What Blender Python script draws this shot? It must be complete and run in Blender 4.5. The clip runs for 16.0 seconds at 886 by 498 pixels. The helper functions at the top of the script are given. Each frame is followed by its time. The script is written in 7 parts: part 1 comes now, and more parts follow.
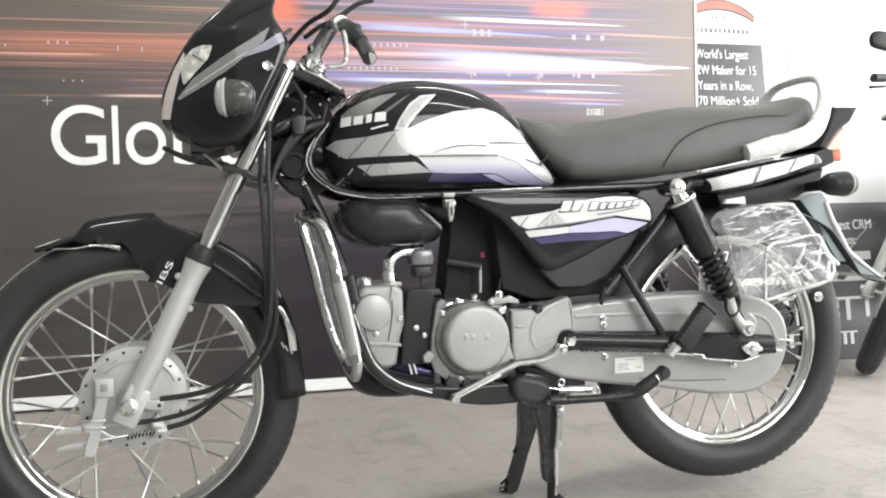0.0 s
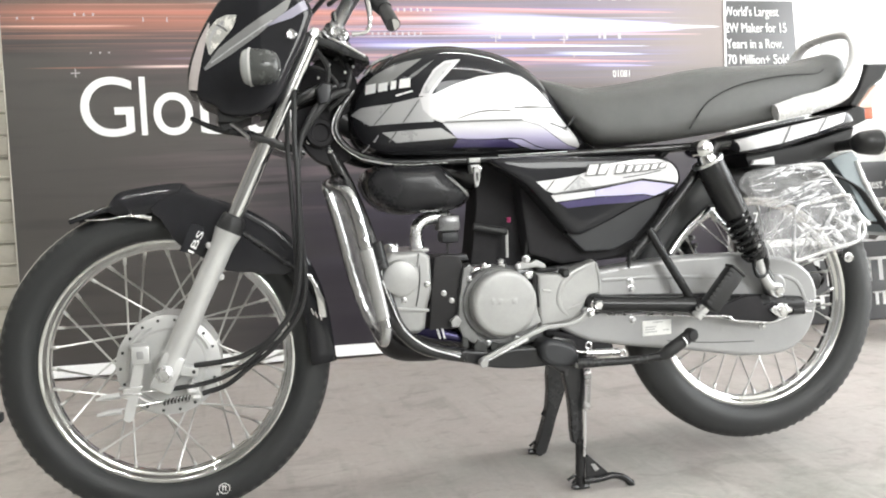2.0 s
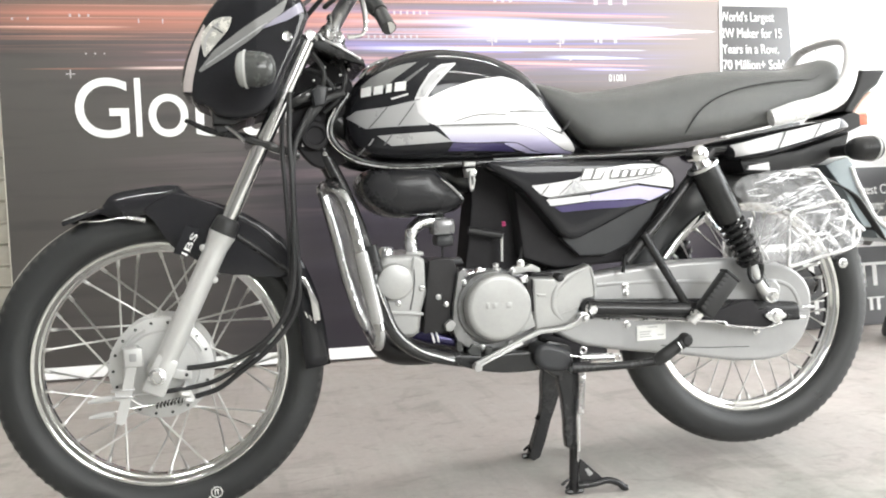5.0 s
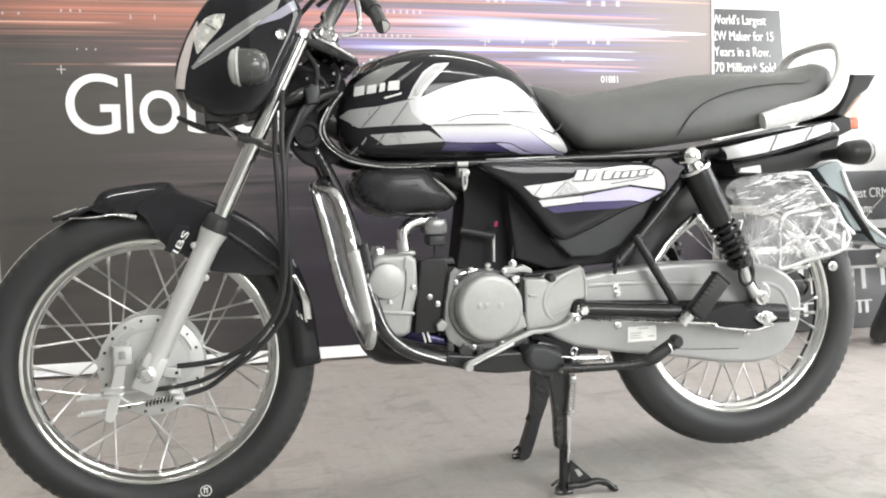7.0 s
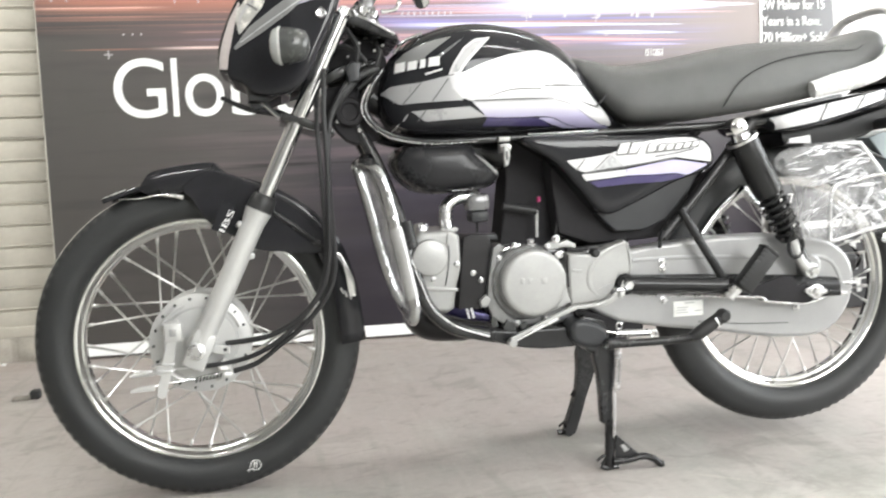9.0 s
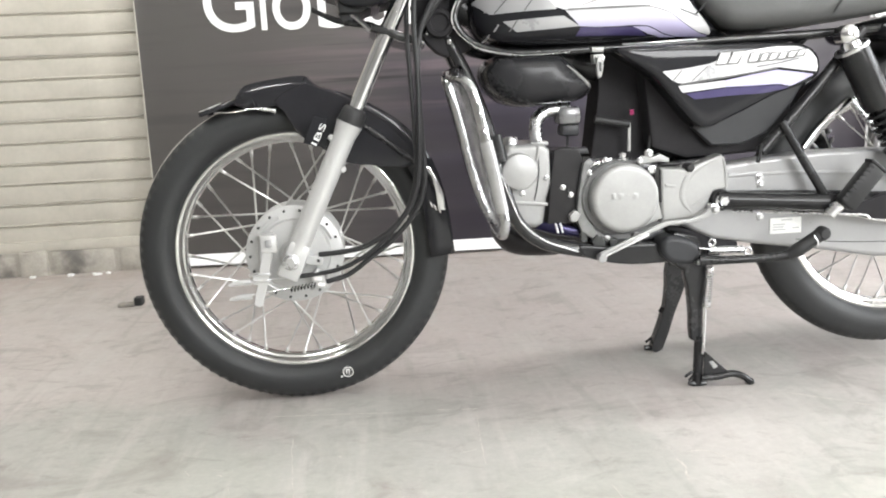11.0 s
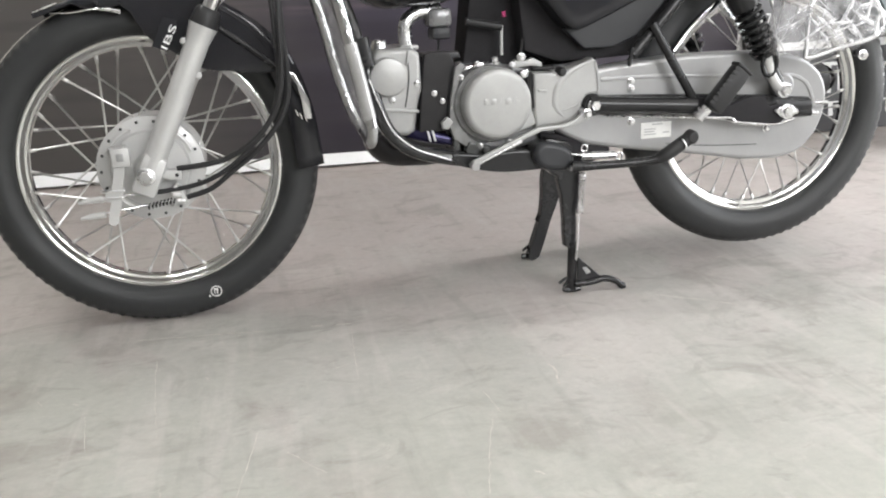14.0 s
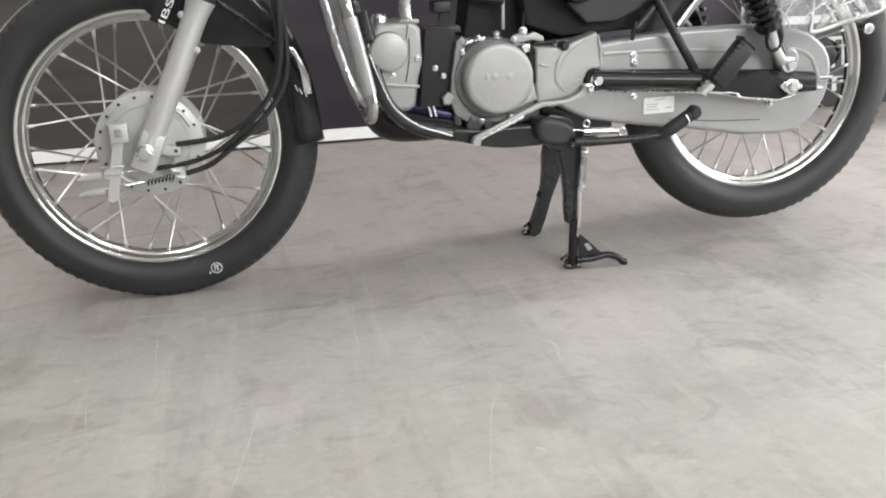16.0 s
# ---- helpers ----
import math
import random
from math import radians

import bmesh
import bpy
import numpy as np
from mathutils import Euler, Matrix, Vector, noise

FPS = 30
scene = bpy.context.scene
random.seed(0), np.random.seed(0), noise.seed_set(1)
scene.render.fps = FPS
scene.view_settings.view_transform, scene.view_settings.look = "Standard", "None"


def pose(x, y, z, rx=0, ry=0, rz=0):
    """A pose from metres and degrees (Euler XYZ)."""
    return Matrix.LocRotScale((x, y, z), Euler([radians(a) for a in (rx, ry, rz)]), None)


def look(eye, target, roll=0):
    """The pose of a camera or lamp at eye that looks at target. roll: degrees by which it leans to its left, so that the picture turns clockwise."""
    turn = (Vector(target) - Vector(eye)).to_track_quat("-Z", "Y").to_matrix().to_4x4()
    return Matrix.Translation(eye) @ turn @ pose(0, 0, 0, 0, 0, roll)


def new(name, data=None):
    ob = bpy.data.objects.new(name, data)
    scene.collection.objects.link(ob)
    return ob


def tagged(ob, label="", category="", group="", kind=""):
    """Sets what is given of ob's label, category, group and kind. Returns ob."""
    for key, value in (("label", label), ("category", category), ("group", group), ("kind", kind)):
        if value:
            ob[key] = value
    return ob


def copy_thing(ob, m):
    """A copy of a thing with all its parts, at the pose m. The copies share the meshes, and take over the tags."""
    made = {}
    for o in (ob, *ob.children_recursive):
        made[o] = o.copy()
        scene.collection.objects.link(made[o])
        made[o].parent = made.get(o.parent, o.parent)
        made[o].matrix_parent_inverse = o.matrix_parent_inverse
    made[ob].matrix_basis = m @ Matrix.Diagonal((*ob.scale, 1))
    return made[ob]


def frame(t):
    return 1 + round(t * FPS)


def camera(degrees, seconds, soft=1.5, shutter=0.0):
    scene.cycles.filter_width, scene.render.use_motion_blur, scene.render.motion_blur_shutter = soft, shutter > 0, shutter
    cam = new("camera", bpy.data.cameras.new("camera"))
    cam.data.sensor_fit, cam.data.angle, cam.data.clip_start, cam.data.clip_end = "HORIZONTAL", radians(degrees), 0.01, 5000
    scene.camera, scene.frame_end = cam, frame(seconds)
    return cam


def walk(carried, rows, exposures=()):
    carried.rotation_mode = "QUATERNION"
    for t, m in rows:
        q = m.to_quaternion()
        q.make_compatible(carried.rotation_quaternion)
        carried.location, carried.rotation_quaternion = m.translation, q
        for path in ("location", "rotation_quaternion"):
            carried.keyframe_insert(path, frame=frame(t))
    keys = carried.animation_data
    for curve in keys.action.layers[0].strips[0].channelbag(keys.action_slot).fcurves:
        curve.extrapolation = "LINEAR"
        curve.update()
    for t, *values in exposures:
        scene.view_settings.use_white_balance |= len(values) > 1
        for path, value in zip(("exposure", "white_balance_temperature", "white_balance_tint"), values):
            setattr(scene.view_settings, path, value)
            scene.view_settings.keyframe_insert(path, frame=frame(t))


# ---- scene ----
cam = camera(55.0, 16.0, soft=2.0, shutter=0.5)
walk(cam, [
    (0, pose(-0.459, -1.679, 0.601, 88.40, 1.49, -14.76)),
    (0.5, pose(-0.462, -1.674, 0.601, 88.05, 2.15, -14.68)),
    (1, pose(-0.464, -1.677, 0.600, 86.54, 2.54, -13.91)),
    (1.5, pose(-0.458, -1.678, 0.603, 86.14, 2.35, -14.15)),
    (2, pose(-0.460, -1.688, 0.602, 86.13, 2.39, -12.97)),
    (2.5, pose(-0.463, -1.684, 0.603, 86.32, 1.93, -13.44)),
    (3, pose(-0.465, -1.684, 0.604, 86.34, 2.58, -12.65)),
    (3.5, pose(-0.461, -1.693, 0.605, 86.89, 2.07, -12.36)),
    (4, pose(-0.464, -1.689, 0.606, 87.26, 2.19, -12.68)),
    (4.5, pose(-0.465, -1.689, 0.603, 87.03, 2.20, -12.55)),
    (5, pose(-0.458, -1.685, 0.603, 86.32, 2.06, -13.26)),
    (7.5, pose(-0.461, -1.682, 0.604, 86.18, 1.54, -13.91)),
    (8, pose(-0.458, -1.678, 0.603, 85.83, 1.86, -13.64)),
    (8.5, pose(-0.456, -1.679, 0.603, 86.35, 2.83, -12.54)),
    (9, pose(-0.458, -1.685, 0.596, 85.03, 2.45, -10.94)),
    (9.5, pose(-0.474, -1.684, 0.597, 82.19, 2.80, -6.65)),
    (9.7, pose(-0.478, -1.675, 0.597, 80.65, 2.65, -5.32)),
    (11.8, pose(-0.459, -1.689, 0.593, 78.53, 3.01, -5.96)),
    (12, pose(-0.451, -1.685, 0.594, 77.79, 2.84, -6.80)),
    (12.5, pose(-0.447, -1.679, 0.592, 77.11, 3.48, -7.53)),
    (13, pose(-0.436, -1.671, 0.587, 76.46, 1.83, -10.22)),
    (13.5, pose(-0.429, -1.658, 0.581, 75.20, 0.65, -13.30)),
    (14, pose(-0.428, -1.645, 0.572, 73.62, 2.50, -12.80)),
    (14.5, pose(-0.429, -1.635, 0.571, 73.57, 2.13, -14.67)),
    (15, pose(-0.430, -1.634, 0.570, 72.76, 3.21, -14.23)),
    (15.5, pose(-0.429, -1.634, 0.569, 72.30, 2.86, -13.44)),
    (16, pose(-0.427, -1.638, 0.571, 72.00, 2.52, -12.76)),
], exposures=[(0, 0.36, 6500, 7.5), (1, 0.45, 6500, 7.5), (2.5, 0.58, 6500, 7.5), (5, 0.68, 6500, 7.5), (7.5, 0.52, 6500, 7.5), (8, 0.58, 6500, 7.5), (9, 0.68, 6500, 7.5), (9.5, 0.82, 6500, 7.5), (12, 0.78, 6390, 10), (12.5, 0.75, 6390, 10), (13.5, 0.39, 6440, 10), (14, 0.37, 6440, 10), (14.5, 0.27, 6440, 10), (16, 0.22, 6440, 10)])

# ---- light: daylight from an unseen, assumed front opening behind the camera and a side opening, tube lamps on the ceiling ----
world = bpy.data.worlds.new("sky")
world.use_nodes = True
scene.world = world
sky = world.node_tree.nodes.new("ShaderNodeTexSky")
sky.sky_type, sky.sun_disc = "NISHITA", False
sky.sun_elevation, sky.sun_rotation = radians(50), radians(140)
world.node_tree.links.new(sky.outputs[0], world.node_tree.nodes["Background"].inputs[0])
world.node_tree.nodes["Background"].inputs[1].default_value = 0.12


def area(name, eye, target, sx, sy, watts, colour):
    lamp = bpy.data.lights.new(name, "AREA")
    lamp.shape, lamp.size, lamp.size_y, lamp.energy, lamp.color = "RECTANGLE", sx, sy, watts, colour
    ob = new(name, lamp)
    ob.matrix_world = look(eye, target)
    return ob


FRONT_Y, RIGHT_X, LEFT_X, BACK_Y, TOP_Z = -4.6, 3.6, -4.2, 1.66, 2.9
area("daylight_front", (1.7, FRONT_Y + 0.06, 1.84), (0.6, 0, 1.0), 2.6, 1.54, 116, (1.0, 0.98, 0.95))
area("daylight_side", (RIGHT_X - 0.06, -0.6, 1.45), (0, -0.6, 1.2), 3.2, 2.3, 126, (1.0, 0.99, 0.98))

# ---- helpers of this scene ----
def finish(me, sharp=38):
    bm = bmesh.new()
    bm.from_mesh(me)
    bmesh.ops.recalc_face_normals(bm, faces=bm.faces)
    bm.to_mesh(me)
    bm.free()
    for p in me.polygons:
        p.use_smooth = True
    me.set_sharp_from_angle(angle=radians(sharp))
    return me


def solid(name, verts, faces, material, parent=None, label="", sharp=38):
    me = bpy.data.meshes.new(name)
    me.from_pydata([tuple(v) for v in verts], [], faces)
    finish(me, sharp)
    me.materials.append(material)
    ob = new(name, me)
    if parent:
        ob.parent = parent
    return tagged(ob, label)


def part(name, bm, material, parent=None, label="", sharp=38):
    me = bpy.data.meshes.new(name)
    bm.to_mesh(me)
    bm.free()
    finish(me, sharp)
    me.materials.append(material)
    ob = new(name, me)
    if parent:
        ob.parent = parent
    return tagged(ob, label)


def thing(name, label, category, group="", kind=""):
    return tagged(new(name), label, category, group, kind)


def curve_points(pts, n=6, closed=False):
    """Catmull-Rom through the points, n steps a span."""
    p = [Vector(q) for q in pts]
    out, m = [], len(p)
    for i in range(m if closed else m - 1):
        if closed:
            a, b, c, d = p[i - 1], p[i], p[(i + 1) % m], p[(i + 2) % m]
        else:
            b, c = p[i], p[i + 1]
            a = p[i - 1] if i else b * 2 - c
            d = p[i + 2] if i + 2 < m else c * 2 - b
        for k in range(n):
            t = k / n
            out.append(0.5 * (2 * b + (c - a) * t + (2 * a - 5 * b + 4 * c - d) * t * t + (3 * b - a - 3 * c + d) * t ** 3))
    if not closed:
        out.append(p[-1])
    return out


def tube_data(pts, r, seg=10, n=6, closed=False, flat=1.0, up=(0, 1, 0)):
    path = curve_points(pts, n, closed) if n > 1 else [Vector(q) for q in pts]
    m = len(path)
    radii = r if isinstance(r, (list, tuple)) else [r] * 2
    verts, faces = [], []
    ref = Vector(up)
    for i, q in enumerate(path):
        t = (path[(i + 1) % m] - path[i - 1]) if closed else path[min(i + 1, m - 1)] - path[max(i - 1, 0)]
        t.normalize()
        side = ref - t * ref.dot(t)
        if side.length < 0.05:
            side = Vector((1, 0, 0)) - t * t.x
        side.normalize()
        ref = side
        other = t.cross(side)
        u = i / (m - 1) * (len(radii) - 1)
        k = min(int(u), len(radii) - 2)
        rad = radii[k] * (1 - (u - k)) + radii[k + 1] * (u - k)
        for j in range(seg):
            a = 2 * math.pi * j / seg
            verts.append(q + side * (rad * flat * math.cos(a)) + other * (rad * math.sin(a)))
    for i in range(m if closed else m - 1):
        for j in range(seg):
            a, b = i * seg, ((i + 1) % m) * seg
            faces.append((a + j, a + (j + 1) % seg, b + (j + 1) % seg, b + j))
    if not closed:
        faces.append(tuple(range(seg)))
        faces.append(tuple(range((m - 1) * seg, m * seg)))
    return verts, faces


def tube(name, pts, r, material, parent=None, label="", seg=10, n=6, closed=False, flat=1.0, up=(0, 1, 0)):
    return solid(name, *tube_data(pts, r, seg, n, closed, flat, up), material, parent, label)


def joined(pieces):
    verts, faces = [], []
    for v, f in pieces:
        k = len(verts)
        verts += list(v)
        faces += [tuple(i + k for i in q) for q in f]
    return verts, faces


def lathe_data(profile, centre, seg=48, ring=False, axis="y"):
    """profile: (radius, along the axis); ring: the profile closes on itself."""
    verts, faces = [], []
    m = len(profile)
    for i in range(seg):
        a = 2 * math.pi * i / seg
        for r, y in profile:
            u, v = r * math.cos(a), r * math.sin(a)
            p = (u, y, v) if axis == "y" else (y, u, v) if axis == "x" else (u, v, y)
            verts.append((centre[0] + p[0], centre[1] + p[1], centre[2] + p[2]))
    for i in range(seg):
        b = (i + 1) % seg
        for j in range(m if ring else m - 1):
            k = (j + 1) % m
            faces.append((i * m + j, i * m + k, b * m + k, b * m + j))
    if not ring:
        if profile[0][0] > 1e-5:
            faces.append(tuple(i * m for i in range(seg)))
        if profile[-1][0] > 1e-5:
            faces.append(tuple(i * m + m - 1 for i in range(seg)))
    return verts, faces


def lathe(name, profile, centre, material, parent=None, label="", seg=48, ring=False, axis="y"):
    v, f = lathe_data(profile, centre, seg, ring, axis)
    bm = bmesh.new()
    vs = [bm.verts.new(q) for q in v]
    for q in f:
        bm.faces.new([vs[i] for i in q])
    bmesh.ops.remove_doubles(bm, verts=bm.verts, dist=1e-6)
    return part(name, bm, material, parent, label)


def flat_faced(ob):
    """Keeps the broad faces flat and lets only the narrow rims turn the light."""
    ob.modifiers.new("flat_faces", "WEIGHTED_NORMAL").keep_sharp = True
    return ob


def prism(name, outline, y0, y1, material, parent=None, label="", bevel=0.004, steps=2, round_n=0):
    """An outline in x and z given thickness from y0 to y1, with rounded rims."""
    pts = [(x, 0, z) for x, z in outline]
    if round_n:
        pts = [tuple(q) for q in curve_points(pts, round_n, True)]
    bm = bmesh.new()
    a = [bm.verts.new((p[0], y0, p[2])) for p in pts]
    b = [bm.verts.new((p[0], y1, p[2])) for p in pts]
    m = len(pts)
    bm.faces.new(a)
    bm.faces.new(b[::-1])
    for i in range(m):
        bm.faces.new((a[i], b[i], b[(i + 1) % m], a[(i + 1) % m]))
    bm.normal_update()
    if bevel:
        rims = [e for e in bm.edges if abs(e.verts[0].co.y - e.verts[1].co.y) < 1e-6]
        bmesh.ops.bevel(bm, geom=rims, offset=bevel, segments=steps, affect="EDGES", profile=0.5, clamp_overlap=True)
    return flat_faced(part(name, bm, material, parent, label))


def box(name, lo, hi, material, parent=None, label="", bevel=0.003, m=None):
    bm = bmesh.new()
    bmesh.ops.create_cube(bm, size=1)
    c = [(a + b) / 2 for a, b in zip(lo, hi)]
    s = [b - a for a, b in zip(lo, hi)]
    bmesh.ops.transform(bm, matrix=Matrix.Translation(c) @ Matrix.Diagonal((*s, 1)), verts=bm.verts)
    if bevel:
        bmesh.ops.bevel(bm, geom=list(bm.edges), offset=bevel, segments=2, affect="EDGES", profile=0.5, clamp_overlap=True)
    if m:
        bmesh.ops.transform(bm, matrix=m, verts=bm.verts)
    return part(name, bm, material, parent, label)


class Pillow:
    """A rounded body on an outline in x and z: its half width falls from the middle to the rim."""

    def __init__(self, outline, width, power=2.6, n=5, y0=0.0, narrow=None, middle=None):
        self.rim = [(q.x, q.z) for q in curve_points([(x, 0, z) for x, z in outline], n, True)] if n > 1 else list(outline)
        self.c = middle or (sum(p[0] for p in self.rim) / len(self.rim), sum(p[1] for p in self.rim) / len(self.rim))
        self.w, self.p, self.y0, self.narrow = width, power, y0, narrow

    def height(self, s, x, z):
        w = self.w * (self.narrow(x, z) if self.narrow else 1)
        return w * max(0.0, 1 - min(s, 1.0) ** self.p) ** (1 / self.p)

    def y(self, x, z):
        dx, dz = x - self.c[0], z - self.c[1]
        best, m = 1e9, len(self.rim)
        for i in range(m):
            ax, az = self.rim[i][0] - self.c[0], self.rim[i][1] - self.c[1]
            bx, bz = self.rim[(i + 1) % m][0] - self.c[0], self.rim[(i + 1) % m][1] - self.c[1]
            ex, ez = bx - ax, bz - az
            det = dx * ez - dz * ex
            if abs(det) < 1e-12:
                continue
            k = (ax * ez - az * ex) / det
            u = (ax * dz - az * dx) / det
            if k > 0 and -1e-6 <= u <= 1 + 1e-6:
                best = min(best, k)
        s = 0 if best > 1e8 else 1 / best
        return self.y0 - self.height(s, x, z)

    def build(self, name, material, parent, label="", both=True, back=0.01, rings=12):
        verts, faces, m = [], [], len(self.rim)
        levels = [math.sin(0.5 * math.pi * k / rings) for k in range(rings + 1)]
        sides = (-1, 1) if both else (-1,)
        for sg in sides:
            base = len(verts)
            verts.append((self.c[0], self.y0 + sg * self.height(0, *self.c), self.c[1]))
            for s in levels[1:]:
                for x, z in self.rim:
                    px, pz = self.c[0] + (x - self.c[0]) * s, self.c[1] + (z - self.c[1]) * s
                    verts.append((px, self.y0 + sg * self.height(s, px, pz), pz))
            for i in range(m):
                faces.append((base, base + 1 + i, base + 1 + (i + 1) % m))
            for k in range(rings - 1):
                a, b = base + 1 + k * m, base + 1 + (k + 1) * m
                for i in range(m):
                    faces.append((a + i, b + i, b + (i + 1) % m, a + (i + 1) % m))
        last = 1 + (rings - 1) * m
        if both:
            k = len(verts) // 2
            for i in range(m):
                faces.append((last + i, last + k + i, last + k + (i + 1) % m, last + (i + 1) % m))
        else:
            k = len(verts)
            for x, z in self.rim:
                verts.append((x, self.y0 + back, z))
            for i in range(m):
                faces.append((last + i, k + i, k + (i + 1) % m, last + (i + 1) % m))
            faces.append(tuple(k + i for i in range(m)))
        bm = bmesh.new()
        vs = [bm.verts.new(q) for q in verts]
        for q in faces:
            bm.faces.new([vs[i] for i in q])
        bmesh.ops.remove_doubles(bm, verts=bm.verts, dist=1e-6)
        return part(name, bm, material, parent, label, sharp=50)


def along(pts, u):
    """The point at the share u of a polyline."""
    d = [0]
    for a, b in zip(pts, pts[1:]):
        d.append(d[-1] + math.dist(a, b))
    t = u * d[-1]
    for i in range(len(pts) - 1):
        if t <= d[i + 1] or i == len(pts) - 2:
            k = (t - d[i]) / max(d[i + 1] - d[i], 1e-9)
            return [a + (b - a) * k for a, b in zip(pts[i], pts[i + 1])]


def decal(name, top, bottom, surface, material, parent, label="", lift=0.0012, nu=26, nv=7):
    """A sticker on a body, between an upper and a lower line in x and z, bent to the body's surface."""
    verts, faces = [], []
    for i in range(nu + 1):
        a, b = along(top, i / nu), along(bottom, i / nu)
        for j in range(nv + 1):
            x, z = (a[k] + (b[k] - a[k]) * j / nv for k in (0, 1))
            verts.append((x, surface(x, z) - lift, z))
    for i in range(nu):
        for j in range(nv):
            k = i * (nv + 1) + j
            faces.append((k, k + 1, k + nv + 2, k + nv + 1))
    return solid(name, verts, faces, material, parent, label)


def bolt(name, centre, r, h, material, parent, label="", y=-1):
    """A hexagon head with a washer, its head towards -y."""
    x, y0, z = centre
    pieces = [lathe_data([(r * 1.35, 0), (r * 1.35, y * h * 0.25), (r * 1.2, y * h * 0.3)], centre, 20)]
    v, f = lathe_data([(r, y * h * 0.2), (r, y * h * 0.85), (r * 0.8, y * h)], centre, 6)
    pieces.append((v, f))
    return solid(name, *joined(pieces), material, parent, label)


def lettering(name, text, material, parent, x0, x1, z0, cap, m, depth=0.0012, fit=False):
    """Flat letters, from x0 to x1, standing on z0, as high as cap (with fit, up to the height cap), on the plane of m (its x and z)."""
    cu = bpy.data.curves.new(name, "FONT")
    cu.body, cu.size, cu.extrude = text, 1.0, 0.5
    ob = new(name, cu)
    bpy.context.view_layer.update()
    me = bpy.data.meshes.new_from_object(ob.evaluated_get(bpy.context.evaluated_depsgraph_get()))
    bpy.data.objects.remove(ob)
    bpy.data.curves.remove(cu)
    co = np.array([v.co[:] for v in me.vertices])
    lo, hi = co.min(0), co.max(0)
    capital = 0.73
    for v, c in zip(me.vertices, co):
        u = x0 + (c[0] - lo[0]) / (hi[0] - lo[0]) * (x1 - x0)
        w = z0 + (c[1] - lo[1]) / (hi[1] - lo[1]) * (cap - z0) if fit else z0 + c[1] / capital * cap
        v.co = m @ Vector((u, c[2] * 2 * depth, w))
    me.materials.clear()
    me.materials.append(material)
    out = new(name, me)
    out.parent = parent
    return out

# ---- materials ----
def material(name, colour, rough=0.5, metal=0.0, vary=0.12, scale=18.0, bump=0.0, fine=300.0, coat=0.0, spec=0.5, rvary=0.1, second=None, mix_at=(0.45, 0.62)):
    """Base colour varied at two scales, uneven gloss, fine relief. second: a colour for worn or stained patches."""
    mt = bpy.data.materials.new(name)
    mt.use_nodes = True
    nt = mt.node_tree
    b = nt.nodes["Principled BSDF"]
    b.inputs["Metallic"].default_value = metal
    b.inputs["Coat Weight"].default_value = coat
    b.inputs["Coat Roughness"].default_value = 0.06
    b.inputs["Specular IOR Level"].default_value = spec
    co = nt.nodes.new("ShaderNodeTexCoord")

    def noise_at(s, detail=4):
        n = nt.nodes.new("ShaderNodeTexNoise")
        n.inputs["Scale"].default_value, n.inputs["Detail"].default_value = s, detail
        nt.links.new(co.outputs["Object"], n.inputs["Vector"])
        return n

    big, small = noise_at(scale), noise_at(scale * 9)
    add = nt.nodes.new("ShaderNodeMath")
    add.operation = "MULTIPLY_ADD"
    nt.links.new(small.outputs[0], add.inputs[0])
    add.inputs[1].default_value = 0.4
    nt.links.new(big.outputs[0], add.inputs[2])
    ramp = nt.nodes.new("ShaderNodeMapRange")
    ramp.inputs[1].default_value, ramp.inputs[2].default_value = 0.4, 1.0
    ramp.inputs[3].default_value, ramp.inputs[4].default_value = 1 - vary, 1 + vary
    nt.links.new(add.outputs[0], ramp.inputs[0])
    tone = nt.nodes.new("ShaderNodeVectorMath")
    tone.operation = "SCALE"
    tone.inputs[0].default_value = colour
    nt.links.new(ramp.outputs[0], tone.inputs["Scale"])
    result = tone.outputs[0]
    if second:
        wear = noise_at(scale * 0.45, 7)
        step = nt.nodes.new("ShaderNodeMapRange")
        step.interpolation_type = "SMOOTHSTEP"
        step.inputs[1].default_value, step.inputs[2].default_value = mix_at
        nt.links.new(wear.outputs[0], step.inputs[0])
        mx = nt.nodes.new("ShaderNodeMix")
        mx.data_type = "RGBA"
        nt.links.new(step.outputs[0], mx.inputs[0])
        nt.links.new(result, mx.inputs[6])
        mx.inputs[7].default_value = (*second, 1)
        result = mx.outputs[2]
    nt.links.new(result, b.inputs["Base Color"])
    rr = nt.nodes.new("ShaderNodeMapRange")
    rr.inputs[1].default_value, rr.inputs[2].default_value = 0.4, 1.0
    rr.inputs[3].default_value, rr.inputs[4].default_value = max(rough - rvary, 0.02), min(rough + rvary, 1)
    nt.links.new(add.outputs[0], rr.inputs[0])
    nt.links.new(rr.outputs[0], b.inputs["Roughness"])
    if bump:
        n = noise_at(fine, 3)
        bp = nt.nodes.new("ShaderNodeBump")
        bp.inputs["Strength"].default_value, bp.inputs["Distance"].default_value = bump, 0.002
        nt.links.new(n.outputs[0], bp.inputs["Height"])
        nt.links.new(bp.outputs[0], b.inputs["Normal"])
    return mt


